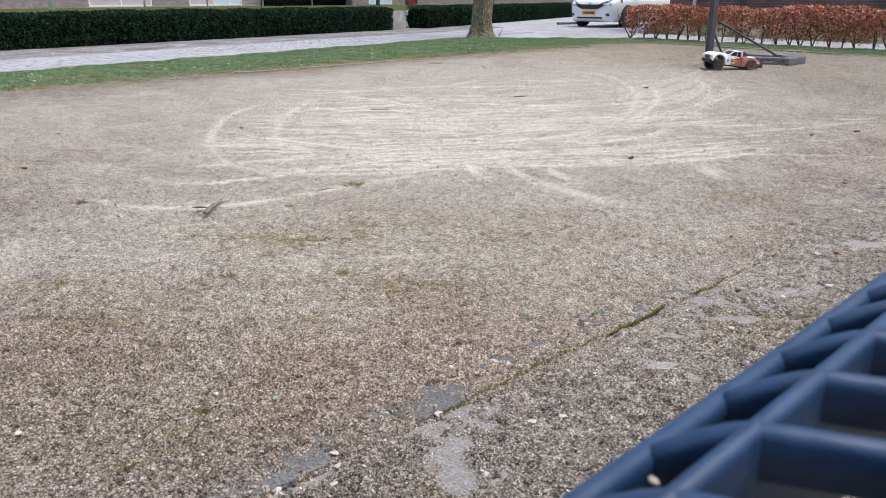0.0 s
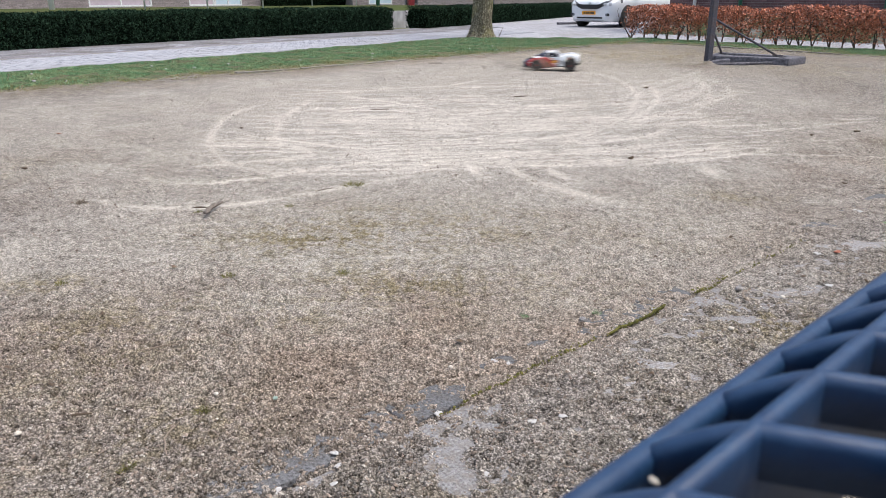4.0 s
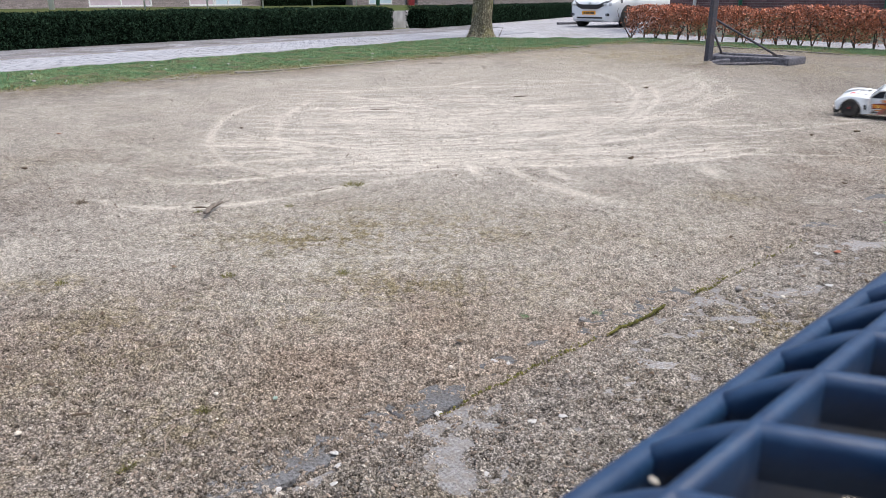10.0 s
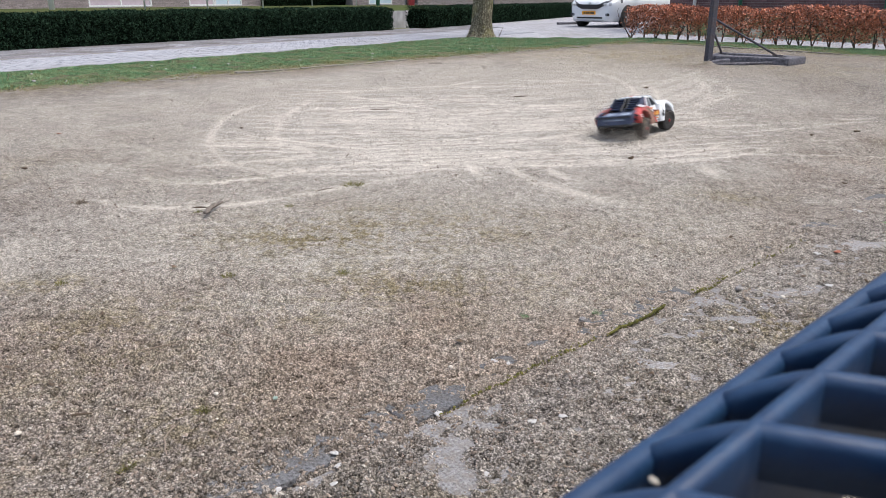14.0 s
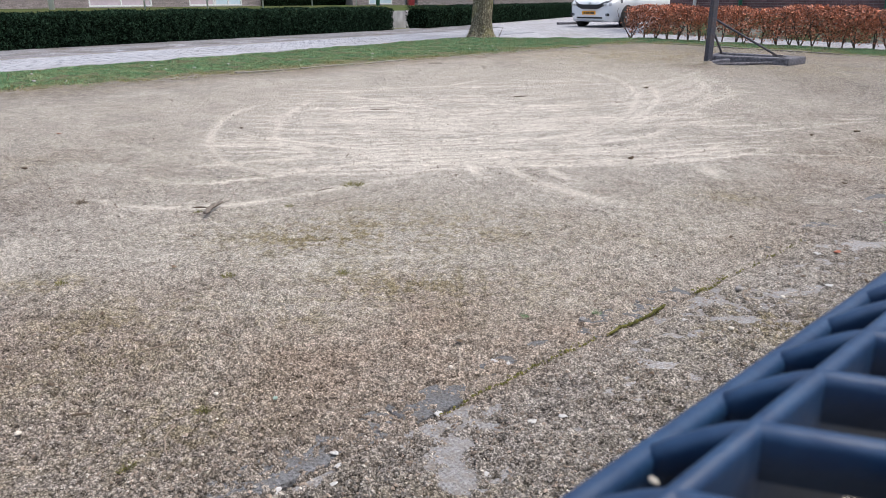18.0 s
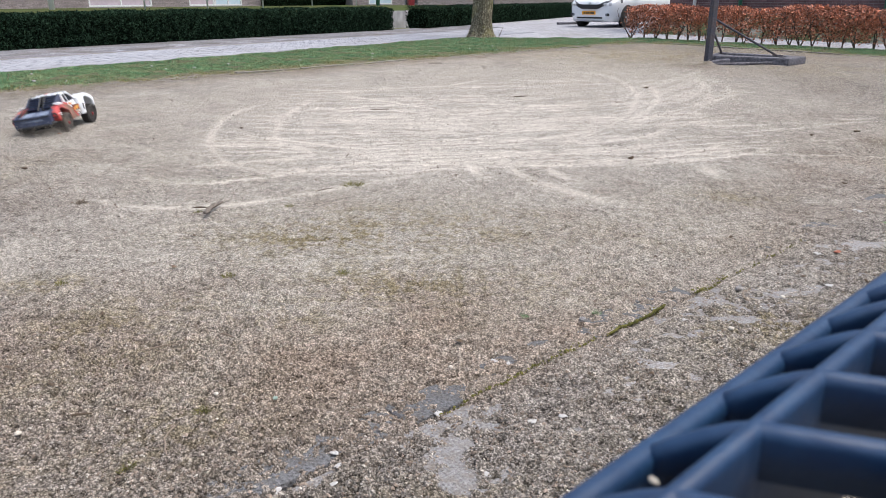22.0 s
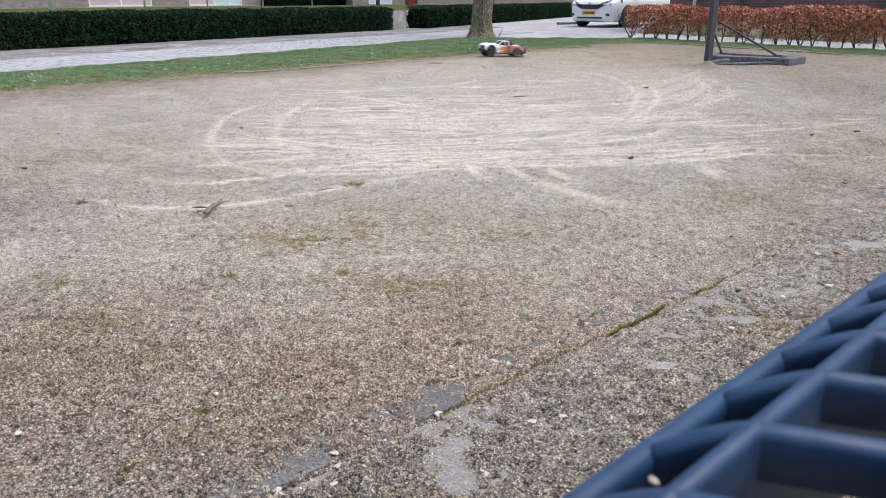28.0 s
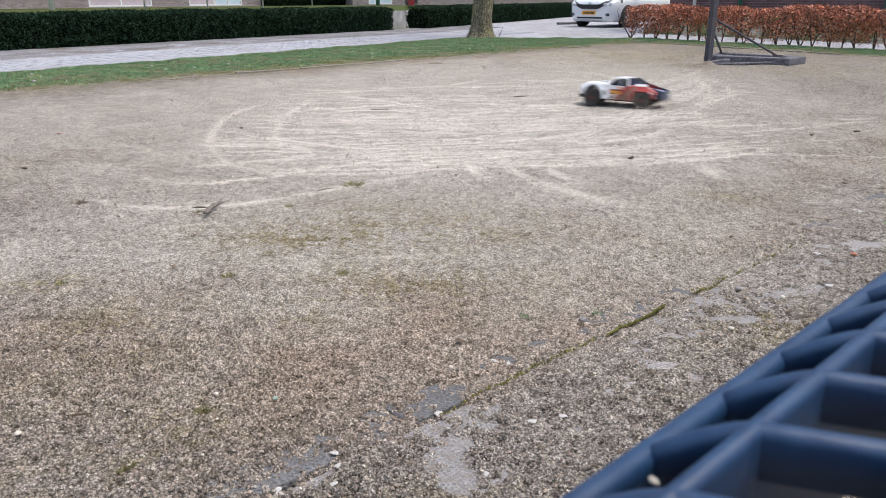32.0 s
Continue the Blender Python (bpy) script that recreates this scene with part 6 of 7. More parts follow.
    box(bm, 0.005, 0.038, 0.003, pose(0.3335, s * 0.121, 0.1495, 0, -18, s * -14))
    part("print_bar", bm, BAR_INK, hl)
    bm = bmesh.new()
    lathe(bm, ((0.020, 0), (0.019, 0.004), (0.010, 0.005)), 16, "Z", pose(-0.340, s * 0.142, 0.132, 0, -92, 0))
    tl = part("tail_light", bm, BLACK_PLASTIC, truck, "dark ringed tail light")
    bm = bmesh.new()
    lathe(bm, ((0.012, 0), (0.011, 0.007), (0.004, 0.008)), 14, "Z", pose(-0.340, s * 0.142, 0.132, 0, -92, 0))
    part("lens", bm, SHELL_RED, tl)

# hood, nose and cowl
bm = bmesh.new()
sheet(bm, 12, 10, lambda u, v: Vector((0.330 - 0.235 * u, (v - 0.5) * 0.228, 0.160 + 0.040 * math.sin(min(1, u * 1.6) * 1.57) - 0.012 * max(0, u - 0.6) / 0.4 - 0.010 * math.exp(-((v - 0.5) / 0.22) ** 2) * math.sin(min(1, u * 1.1) * 3.1) - 0.006 * u * (1 - abs(2 * v - 1)))), 0.005)
hood = part("hood", bm, SHELL_WHITE, truck, "white hood", smooth=True)
for s in (-1, 1):
    bm = bmesh.new()
    box(bm, 0.040, 0.011, 0.005, pose(0.185, s * 0.052, 0.1925, 0, -3, s * -16), 0.001)
    part("hood_vent", bm, BLACK_PLASTIC, hood)
    bm = bmesh.new()
    box(bm, 0.022, 0.014, 0.005, pose(0.135, s * 0.068, 0.1935, 0, 4, s * -30), 0.001)
    part("hood_vent", bm, BAR_INK, hood)
bm = bmesh.new()
box(bm, 0.05, 0.05, 0.003, pose(0.235, 0.0, 0.1845, 0, -7, 0))
part("print_bar", bm, SHELL_RED, hood)
bm = bmesh.new()
prism(bm, ((-0.125, 0.085), (-0.135, 0.12), (-0.120, 0.160), (0.120, 0.160), (0.135, 0.12), (0.125, 0.085)), 0.0, 0.02)
bmesh.ops.transform(bm, verts=bm.verts, matrix=pose(0.332, 0, 0, 0, 0, 90))
nose = part("nose", bm, SHELL_WHITE, truck)
bm = bmesh.new()
prism(bm, ((-0.090, 0.112), (-0.080, 0.150), (0.080, 0.150), (0.090, 0.112)), 0.0, 0.012)
bmesh.ops.transform(bm, verts=bm.verts, matrix=pose(0.337, 0, 0, 0, 0, 90))
gr = part("grille", bm, BLACK_PLASTIC, nose, "black grille with red print")
bm = bmesh.new()
for k in range(7):
    box(bm, 0.003, 0.011, 0.013, pose(0.339, -0.048 + k * 0.016, 0.134))
part("print_bar", bm, SHELL_RED, gr)
bm = bmesh.new()
for k in range(5):
    box(bm, 0.002, 0.018, 0.012, pose(0.333, -0.048 + k * 0.024, 0.103))
part("print_bar", bm, BAR_INK, nose)
bm = bmesh.new()
box(bm, 0.040, 0.31, 0.044, Matrix.Translation((0.328, 0, 0.080)), 0.010)
bump_ = part("front_bumper", bm, BLACK_PLASTIC, truck, "black front bumper")
bm = bmesh.new()
prism(bm, ((0.335, 0.066), (0.335, 0.072), (0.24, 0.040), (0.24, 0.034)), -0.07, 0.07)
part("skid_plate", bm, BLACK_PLASTIC, bump_)

# cab: windscreen, roof, rear glass
bm = bmesh.new()
sheet(bm, 4, 6, lambda u, v: Vector((0.092 - 0.072 * u + 0.012 * (1 - (2 * v - 1) ** 2) * (1 - u), (v - 0.5) * (0.226 - 0.02 * u), 0.183 + 0.050 * u)), 0.003)
part("windscreen", bm, SHELL_WINDOW, truck, "dark windscreen", smooth=True)
bm = bmesh.new()
sheet(bm, 8, 8, lambda u, v: Vector((0.026 - 0.112 * u, (v - 0.5) * 0.222, 0.2395 - 0.010 * abs(2 * v - 1) ** 3 + 0.004 * math.sin(3.1 * u) - 0.004 * (1 - u) ** 3)), 0.006)
roof_ = part("roof", bm, SHELL_WHITE, truck, "white roof with red stripes", smooth=True)
for y_, w_, mm in ((0.0, 0.018, SHELL_RED), (0.05, 0.008, BAR_INK), (-0.05, 0.008, BAR_INK)):
    bm = bmesh.new()
    sheet(bm, 6, 1, lambda u, v: Vector((0.010 - 0.090 * u, y_ + (v - 0.5) * w_, 0.2412 + 0.004 * math.sin(3.1 * (0.14 + 0.8 * u)) - 0.003 * (1 - u) ** 4)), 0.0)
    part("print_bar", bm, mm, roof_)
bm = bmesh.new()
sheet(bm, 4, 1, lambda u, v: Vector((0.024 - 0.006 * v, (u - 0.5) * 0.19, 0.2335 + 0.006 * v)), 0.002)
part("visor", bm, SHELL_WHITE, roof_)
bm = bmesh.new()
box(bm, 0.01, 0.205, 0.05, pose(-0.086, 0, 0.207), 0.002)
part("rear_window", bm, BLACK_PLASTIC, truck)

# bed: floor, louvred towers, cage
bm = bmesh.new()
sheet(bm, 8, 4, lambda u, v: Vector((-0.088 - 0.302 * u, (v - 0.5) * 0.250, 0.176 - 0.030 * u)), 0.004)
bed = part("bed", bm, SHELL_NAVY, truck, "dark printed truck bed")
for s in (-1, 1):
    bm = bmesh.new()
    sheet(bm, 1, 1, lambda u, v: Vector((-0.250 - 0.110 * u, s * (0.008 + 0.088 * v), 0.1612 - 0.0109 * u)), 0.0)
    part("print_bar", bm, SHELL_PRINT, bed)
    bm = bmesh.new()
    for y_ in (s * 0.018, s * 0.098):
        tube(bm, [(-0.090, y_, 0.170), (-0.096, y_, 0.236), (-0.116, y_, 0.240), (-0.225, y_, 0.168)], 0.006, 6)
    tower = part("cage_tower", bm, BLACK_PLASTIC, truck, "black louvred cage tower")
    for k in range(5):
        bm = bmesh.new()
        f = (k + 0.5) / 5
        box(bm, 0.028, 0.080, 0.005, pose(-0.115 - 0.10 * f, s * 0.058, 0.236 - 0.062 * f, 0, 22, 0), 0.001)
        part("louvre", bm, SHELL_NAVY, tower)
    bm = bmesh.new()
    box(bm, 0.02, 0.05, 0.006, pose(-0.106, s * 0.058, 0.2415, 0, 6, 0), 0.001)
    part("print_bar", bm, SHELL_WHITE, tower)
    bm = bmesh.new()
    tube(bm, [(-0.20, s * 0.104, 0.200), (-0.27, s * 0.108, 0.183), (-0.335, s * 0.106, 0.160)], 0.0055, 6)
    part("cage_rail", bm, BLACK_PLASTIC, truck)
bm = bmesh.new()
tube(bm, [(-0.10, -0.025, 0.235), (-0.12, 0.0, 0.222), (-0.10, 0.025, 0.235)], 0.004, 6)
tube(bm, [(-0.15, -0.03, 0.205), (-0.15, 0.03, 0.205)], 0.004, 6)
tube(bm, [(-0.11, 0.0, 0.23), (-0.19, 0.0, 0.17)], 0.004, 6)
part("cage_brace", bm, BLACK_PLASTIC, truck)
bm = bmesh.new()
box(bm, 0.012, 0.25, 0.070, pose(-0.388, 0, 0.118, 0, 8, 0), 0.004)
gate = part("tailgate", bm, SHELL_NAVY, truck, "dark printed tailgate")
bm = bmesh.new()
box(bm, 0.003, 0.15, 0.010, pose(-0.3955, 0, 0.123, 0, 8, 0))
part("print_bar", bm, SHELL_PRINT, gate)
for z_ in (0.098, 0.142):
    bm = bmesh.new()
    box(bm, 0.010, 0.256, 0.006, pose(-0.393 - 0.14 * (z_ - 0.118), 0, z_, 0, 8, 0), 0.002)
    part("gate_rib", bm, BLACK_PLASTIC, gate)
for s in (-1, 1):
    bm = panel(bmesh.new(), [(-0.300, 0.100), (-0.300, 0.176), (-0.345, 0.168), (-0.386, 0.154), (-0.392, 0.096)], s * 0.112, s * 0.128, 0.003)
    part("bed_side", bm, SHELL_NAVY, truck, "dark printed bed side")
bm = bmesh.new()
tube(bm, [(-0.34, -0.14, 0.088), (-0.398, -0.11, 0.084), (-0.404, 0.0, 0.084), (-0.398, 0.11, 0.084), (-0.34, 0.14, 0.088)], 0.009, 8)
tube(bm, [(-0.33, -0.06, 0.06), (-0.398, -0.06, 0.084)], 0.006, 6)
tube(bm, [(-0.33, 0.06, 0.06), (-0.398, 0.06, 0.084)], 0.006, 6)
part("rear_bumper", bm, BLACK_PLASTIC, truck, "black rear bumper")
for s in (-1, 1):
    bm = bmesh.new()
    box(bm, 0.004, 0.05, 0.07, pose(-0.315, s * 0.13, 0.075, 0, -8, 0), 0.001)
    part("mud_flap", bm, RUBBER, truck)

# chassis, arms and dampers
bm = bmesh.new()
box(bm, 0.56, 0.13, 0.014, Matrix.Translation((0, 0, 0.048)), 0.004)
box(bm, 0.34, 0.10, 0.05, Matrix.Translation((-0.01, 0, 0.078)), 0.008)
part("chassis", bm, BLACK_PLASTIC, truck, "muddy black chassis")
bm = bmesh.new()
box(bm, 0.12, 0.2, 0.012, Matrix.Translation((0.0, 0, 0.066)), 0.003)
part("side_guard", bm, BLACK_PLASTIC, truck)
# the cab and its cage stand tall over the belt line
LIFT, BELT = 0.003, 0.180
CAB = ("side_window", "front_pillar", "rear_pillar", "quarter_panel", "windscreen", "roof", "rear_window", "cage_tower", "cage_brace")
for ob in truck.children:
    if ob.name.split(".")[0] in CAB:
        for piece_ in (ob, *ob.children):
            for v in piece_.data.vertices:
                v.co.z += (0.13 if ob.name.startswith("cage_tower") else 0.26) * max(0.0, v.co.z - BELT)
    ob.location.z += LIFT
wheels = []
for x in (AXLE, -AXLE):
    for s in (-1, 1):
        bm = bmesh.new()
        rod(bm, (x - 0.025, s * 0.05, 0.062), (x, s * 0.125, 0.066), 0.006, n=6)
        rod(bm, (x + 0.025, s * 0.05, 0.062), (x, s * 0.125, 0.066), 0.006, n=6)
        arm = part("suspension_arm", bm, BLACK_PLASTIC, truck)
        bm = bmesh.new()
        rod(bm, (x - 0.02, s * 0.098, 0.064), (x - 0.02, s * 0.062, 0.160), 0.010, n=10)
        part("damper", bm, RED_ANODISED, arm)
        # tyre with lugs
        bm = bmesh.new()
        lathe(bm, ((0.037, -0.028), (0.060, -0.031), (0.0685, -0.026), (0.070, -0.010), (0.070, 0.010), (0.0685, 0.026), (0.060, 0.031), (0.037, 0.028)), 28, "Y")
        for k in range(22):
            a = 2 * math.pi * k / 22
            for yy, off in ((-0.017, 0.0), (0.0, 0.5), (0.017, 0.0)):
                box(bm, 0.009, 0.013, 0.006, Matrix.Rotation(a + off * 2 * math.pi / 22, 4, "Y") @ Matrix.Translation((0.0, yy * 1.06, 0.0702)))
        tyre = part("wheel", bm, RUBBER if x > 0 else RUBBER_MUD, truck, "muddy black lugged tyre")
        tyre.matrix_basis = pose(x, s * TRACK_HALF, TYRE)
        bm = bmesh.new()
        lathe(bm, ((0.038, s * 0.012), (0.0385, s * 0.029), (0.034, s * 0.029), (0.031, s * 0.018), (0.014, s * 0.020), (0.012, s * 0.026)), 24, "Y")
        rim = part("rim", bm, BLACK_PLASTIC, tyre, "dark grey rim", smooth=False)
        for k in range(6):
            bm = bmesh.new()
            box(bm, 0.018, 0.004, 0.007, Matrix.Rotation(k * math.pi / 3, 4, "Y") @ Matrix.Translation((0.023, s * 0.023, 0)), 0.001)
            part("spoke", bm, STEEL, tyre)
        bm = bmesh.new()
        lathe(bm, ((0.011, s * 0.022), (0.011, s * 0.032), (0.006, s * 0.034)), 8, "Y")
        part("hub_nut", bm, RED_ANODISED, tyre, "red hub nut")
        wheels.append((tyre, x, s))

# sand thrown up behind the rear wheels, travelling with the truck
s_rng = np.random.default_rng(55)
n = 6500
sx_ = -0.20 - 0.46 * s_rng.random(n) ** 1.5
sy_ = np.where(s_rng.random(n) < 0.5, -0.14, 0.14) + s_rng.normal(0, 0.065, n)
sz_ = 0.01 + s_rng.random(n) * (0.015 + 0.12 * np.clip((-0.22 - sx_) / 0.3, 0, 1) * s_rng.random(n))
ss_ = 0.0008 + 0.0024 * s_rng.random(n) ** 6
base_ = np.array(((1, 0, 0), (0, 1, 0), (-1, 0, 0), (0, -1, 0), (0, 0, 1), (0, 0, -1)), dtype=np.float32)
fc_ = np.array(((0, 1, 4), (1, 2, 4), (2, 3, 4), (3, 0, 4), (1, 0, 5), (2, 1, 5), (3, 2, 5), (0, 3, 5)))
v_ = base_[None] * ss_[:, None, None] * s_rng.uniform(0.6, 1.2, (n, 6, 1)) + np.stack((sx_, sy_, sz_), -1)[:, None]
spray = mesh_np("sand_spray", v_.reshape(-1, 3), (fc_[None] + (np.arange(n) * 6)[:, None, None]).reshape(-1, 3), CRUMB)
tagged(spray, "flying sand crumbs thrown up by the truck wheels", "sand", kind="stuff")


# ---- lattice table in front of the lens ----
def bar(bm, pts, width, height, chamfer=0.35):
    """A flat bar standing on edge along a path, its top rounded; the path runs along the top."""
    pts = [Vector(p) for p in pts]
    w = width / 2
    prof = ((-w * 0.35, -height), (-w * 0.96, -w * 1.1), (-w * 0.92, -w * 0.62), (-w * 0.7, -w * 0.28), (-w * 0.38, -w * 0.07), (0, 0), (w * 0.38, -w * 0.07), (w * 0.7, -w * 0.28), (w * 0.92, -w * 0.62), (w * 0.96, -w * 1.1), (w * 0.35, -height))
    rings = []
    for i, p in enumerate(pts):
        d = pts[min(i + 1, len(pts) - 1)] - pts[max(i - 1, 0)]
        d.z = 0
        d.normalize()
        side = Vector((d.y, -d.x, 0))
        rings.append([bm.verts.new(p + side * a + Vector((0, 0, b))) for a, b in prof])
    n = len(prof)
    for r, s in zip(rings, rings[1:]):
        for k in range(n):
            bm.faces.new((r[k], r[(k + 1) % n], s[(k + 1) % n], s[k]))
    bm.faces.new(rings[0])
    bm.faces.new(rings[-1][::-1])
    return bm


def lattice_table():
    top, low = 0.78, 0.762
    table = thing("lattice_table", pose(0, 0, 0), "dark blue coated metal lattice picnic table", "table")
    o = Vector((0.08, 0.25, 0))
    u = Vector((0.733, 0.68, 0)).normalized()
    w = Vector((u.y, -u.x, 0))
    b = Vector((math.cos(radians(-18)), math.sin(radians(-18)), 0))
    deep = 0.72
    bm = bmesh.new()
    bar(bm, [o + u * t + Vector((0, 0, low)) for t in (-0.62, -0.3, 0, 0.3, 0.6, 0.98)], 0.0115, 0.04)
    part("rim", bm, BLUE, table, smooth=True)
    for e in (-0.62, 0.98):
        bm = bmesh.new()
        bar(bm, [o + u * e + Vector((0, 0, low)), o + u * e + w * 0.03 + Vector((0, 0, top)), o + u * e + w * 0.4 + Vector((0, 0, top)), o + u * e + w * deep + Vector((0, 0, top))], 0.013, 0.034)
        part("end_rim", bm, BLUE, table)
    bm = bmesh.new()
    bar(bm, [o + u * t + w * deep + Vector((0, 0, top)) for t in (-0.62, 0.2, 0.98)], 0.013, 0.034)
    part("back_rim", bm, BLUE, table)
    for k in range(13):
        off = 0.0335 + 0.053 * k
        if off > deep - 0.02:
            break
        bm = bmesh.new()
        bar(bm, [o + u * t + w * off + Vector((0, 0, top)) for t in (-0.61, 0.2, 0.97)], 0.0088, 0.03 if k else 0.098)
        part("long_bar", bm, BLUE, table, smooth=True)
    run = deep / b.dot(w)
    lip = 0.0335 / b.dot(w)
    for k in range(-16, 20):
        base = o + u * (0.0592 * k + 0.001)

        def inside(t):
            q = (base + b * t - o).dot(u)
            return -0.615 < q < 0.975

        ts = [t for t in [0.0] + [lip * f for f in (0.25, 0.5, 0.75, 1.0)] + [lip + (run - lip) * f / 20 for f in range(1, 21)] if inside(t)]
        if len(ts) < 3:
            continue
        pts = [base + b * t + Vector((0, 0, low - 0.001 + (top - low + 0.001) * (0.45 * min(1, t / lip) + 0.55 * math.sin(min(1, t / lip) * 1.571)))) for t in ts]
        bm = bmesh.new()
        bar(bm, pts, 0.0105, 0.024)
        part("cross_bar", bm, BLUE, table, smooth=True)
    for t in (-0.35, 0.7):
        bm = bmesh.new()
        box(bm, 0.66, 0.05, 0.03, Matrix.Translation(o + u * t + w * 0.37 + Vector((0, 0, top - 0.045))) @ pose(0, 0, 0, 0, 0, math.degrees(math.atan2(w.y, w.x))), 0.004)
        part("support_rail", bm, BLUE, table)
        for f in (0.2, 0.58):
            bm = bmesh.new()
            foot = o + u * t + w * f
            rod(bm, foot + Vector((0, 0, -0.03)), foot + Vector((0, 0, top - 0.05)), 0.024, n=12)
            part("leg", bm, BLUE, table, smooth=True)


lattice_table()
crumb = thing("seed_husk", pose(0.0759, 0.2234, 0.7652, 0, 20, 30), "tiny pale seed husk stuck on the table rim", "husk")
bm = bmesh.new()
lathe(bm, ((0.0003, -0.0024), (0.0011, -0.0012), (0.0013, 0.001), (0.0003, 0.0024)), 8, "Y")
part("shell", bm, GRAVEL, crumb)


# ---- what lies about on the field ----
def on_ground(x, y):
    return float(ground_height(np.array([x]), np.array([y]))[0]) + 0.005


def curled_leaf(x, y, size, material, label, turn_, seed, name="fallen_leaf"):
    r = random.Random(seed)
    z = on_ground(x, y)
    t_ = thing(name, pose(x, y, z + size * 0.12, 0, 0, turn_), label, "leaf", "fallen leaves")
    bm = bmesh.new()
    curl = r.uniform(0.2, 0.5)
    sheet(bm, 8, 6, lambda u, v: Vector(((u - 0.5) * 2 * size, (v - 0.5) * 2 * size * 0.62 * max(0.06, math.sin(3.14 * min(1, max(0, u * 0.96 + 0.02)))) ** 0.8, size * (curl * (2 * v - 1) ** 2 + 0.35 * curl * (2 * u - 1) ** 2 + 0.08 * math.sin(9 * u + seed)))), size * 0.02)
    part("blade", bm, material, t_, smooth=True)
    bm = bmesh.new()
    tube(bm, [(size * 0.9, 0, size * 0.12), (size * 1.3, size * 0.1, size * 0.15), (size * 1.5, size * 0.22, size * 0.05)], size * 0.03, 5)
    part("stalk", bm, material, t_)
    return t_


leaf = curled_leaf(1.50, 2.64, 0.018, LEAF_RED, "curled reddish brown dead leaf on the soil", 20, 1)
for i, (x, y, s, m_, lb) in enumerate(((-2.74, 5.22, 0.019, LEAF_RED, "orange brown dead leaf on the sand"), (1.14, 4.39, 0.035, LEAF_DARK, "dark curled dead leaf on the sand"), (-1.51, 5.5, 0.03, LEAF_DARK, "dark curled dead leaf on the sand"),
                                      (2.18, 8.02, 0.05, LEAF_DARK, "dark crumpled leaf on the pale sand"), (-2.37, 4.08, 0.035, LEAF_DARK, "dark curled dead leaf on the sand"), (3.01, 5.33, 0.035, LEAF_DARK, "dark curled dead leaf on the sand"),
                                      (2.62, 5.2, 0.03, LEAF_DARK, "dark curled dead leaf on the sand"), (0.36, 2.89, 0.016, LEAF_DARK, "small dark leaf scrap on the soil"), (2.1, 3.75, 0.02, LEAF_DARK, "small dark leaf scrap on the soil"), (1.62, 6.9, 0.035, LEAF_DARK, "dark curled dead leaf on the sand"))):
    curled_leaf(x, y, s * 0.75, m_, lb, 37 * i, i + 5)


def stick(x, y, turn_, length, radius, material, label, bend=0.1, seed=1, fork=False):
    r = random.Random(seed)
    t_ = thing("twig", pose(x, y, on_ground(x, y) + radius * 0.8 + 0.005, 0, 0, turn_), label, "twig", "twigs on the field")
    bm = bmesh.new()
    pts = [((k / 6 - 0.5) * length, bend * length * math.sin(k / 6 * 3.1) + r.uniform(-0.02, 0.02) * length, r.uniform(0, 0.4) * radius) for k in range(7)]
    tube(bm, pts, [radius * f for f in (0.7, 1, 1.05, 0.9, 1, 0.75, 0.45)], 6)
    part("stem", bm, material, t_)
    if fork:
        bm = bmesh.new()
        tube(bm, [pts[4], (pts[4][0] + 0.1 * length, pts[4][1] - 0.14 * length, radius), (pts[4][0] + 0.22 * length, pts[4][1] - 0.22 * length, radius * 0.5)], [radius * 0.6, radius * 0.5, radius * 0.2], 5)
        part("fork", bm, material, t_)


stick(-1.05, 3.25, 84, 0.20, 0.011, BARK_TWIG, "grey-brown broken bark twig on the sand", 0.06, 2)
stick(-1.12, 3.27, 5, 0.06, 0.004, LEAF_DARK, "dark short twig on the sand", 0.1, 3)
stick(-0.595, 1.395, 98, 0.13, 0.0021, TWIG, "thin pale straw on the soil", 0.12, 4)
stick(-0.84, 1.49, 12, 0.045, 0.003, LEAF_DARK, "small dark twig on the soil", 0.05, 5)
stick(-0.78, 1.83, 25, 0.10, 0.002, TWIG, "thin pale straw on the soil", 0.08, 6)
stick(-0.62, 1.92, -30, 0.05, 0.003, TWIG, "short pale twig on the soil", 0.05, 16)
stick(-0.60, 3.62, 40, 0.10, 0.002, LEAF_DARK, "small dark twig on the sand", 0.05, 7)
stick(-0.55, 6.4, 15, 0.16, 0.004, TWIG, "brown forked twig on the sand", 0.05, 8, True)
stick(0.62, 12.0, 8, 0.18, 0.005, TWIG, "brown forked twig on the sand", 0.05, 9, True)
stick(-0.1, 11.1, 3, 0.22, 0.006, LEAF_DARK, "dark forked twig on the sand", 0.05, 10, True)
stick(0.75, 7.25, 30, 0.14, 0.006, LEAF_DARK, "small dark twig on the sand", 0.05, 11)
stick(1.0, 2.2, 60, 0.12, 0.002, TWIG, "thin curved straw on the slabs", 0.25, 12)


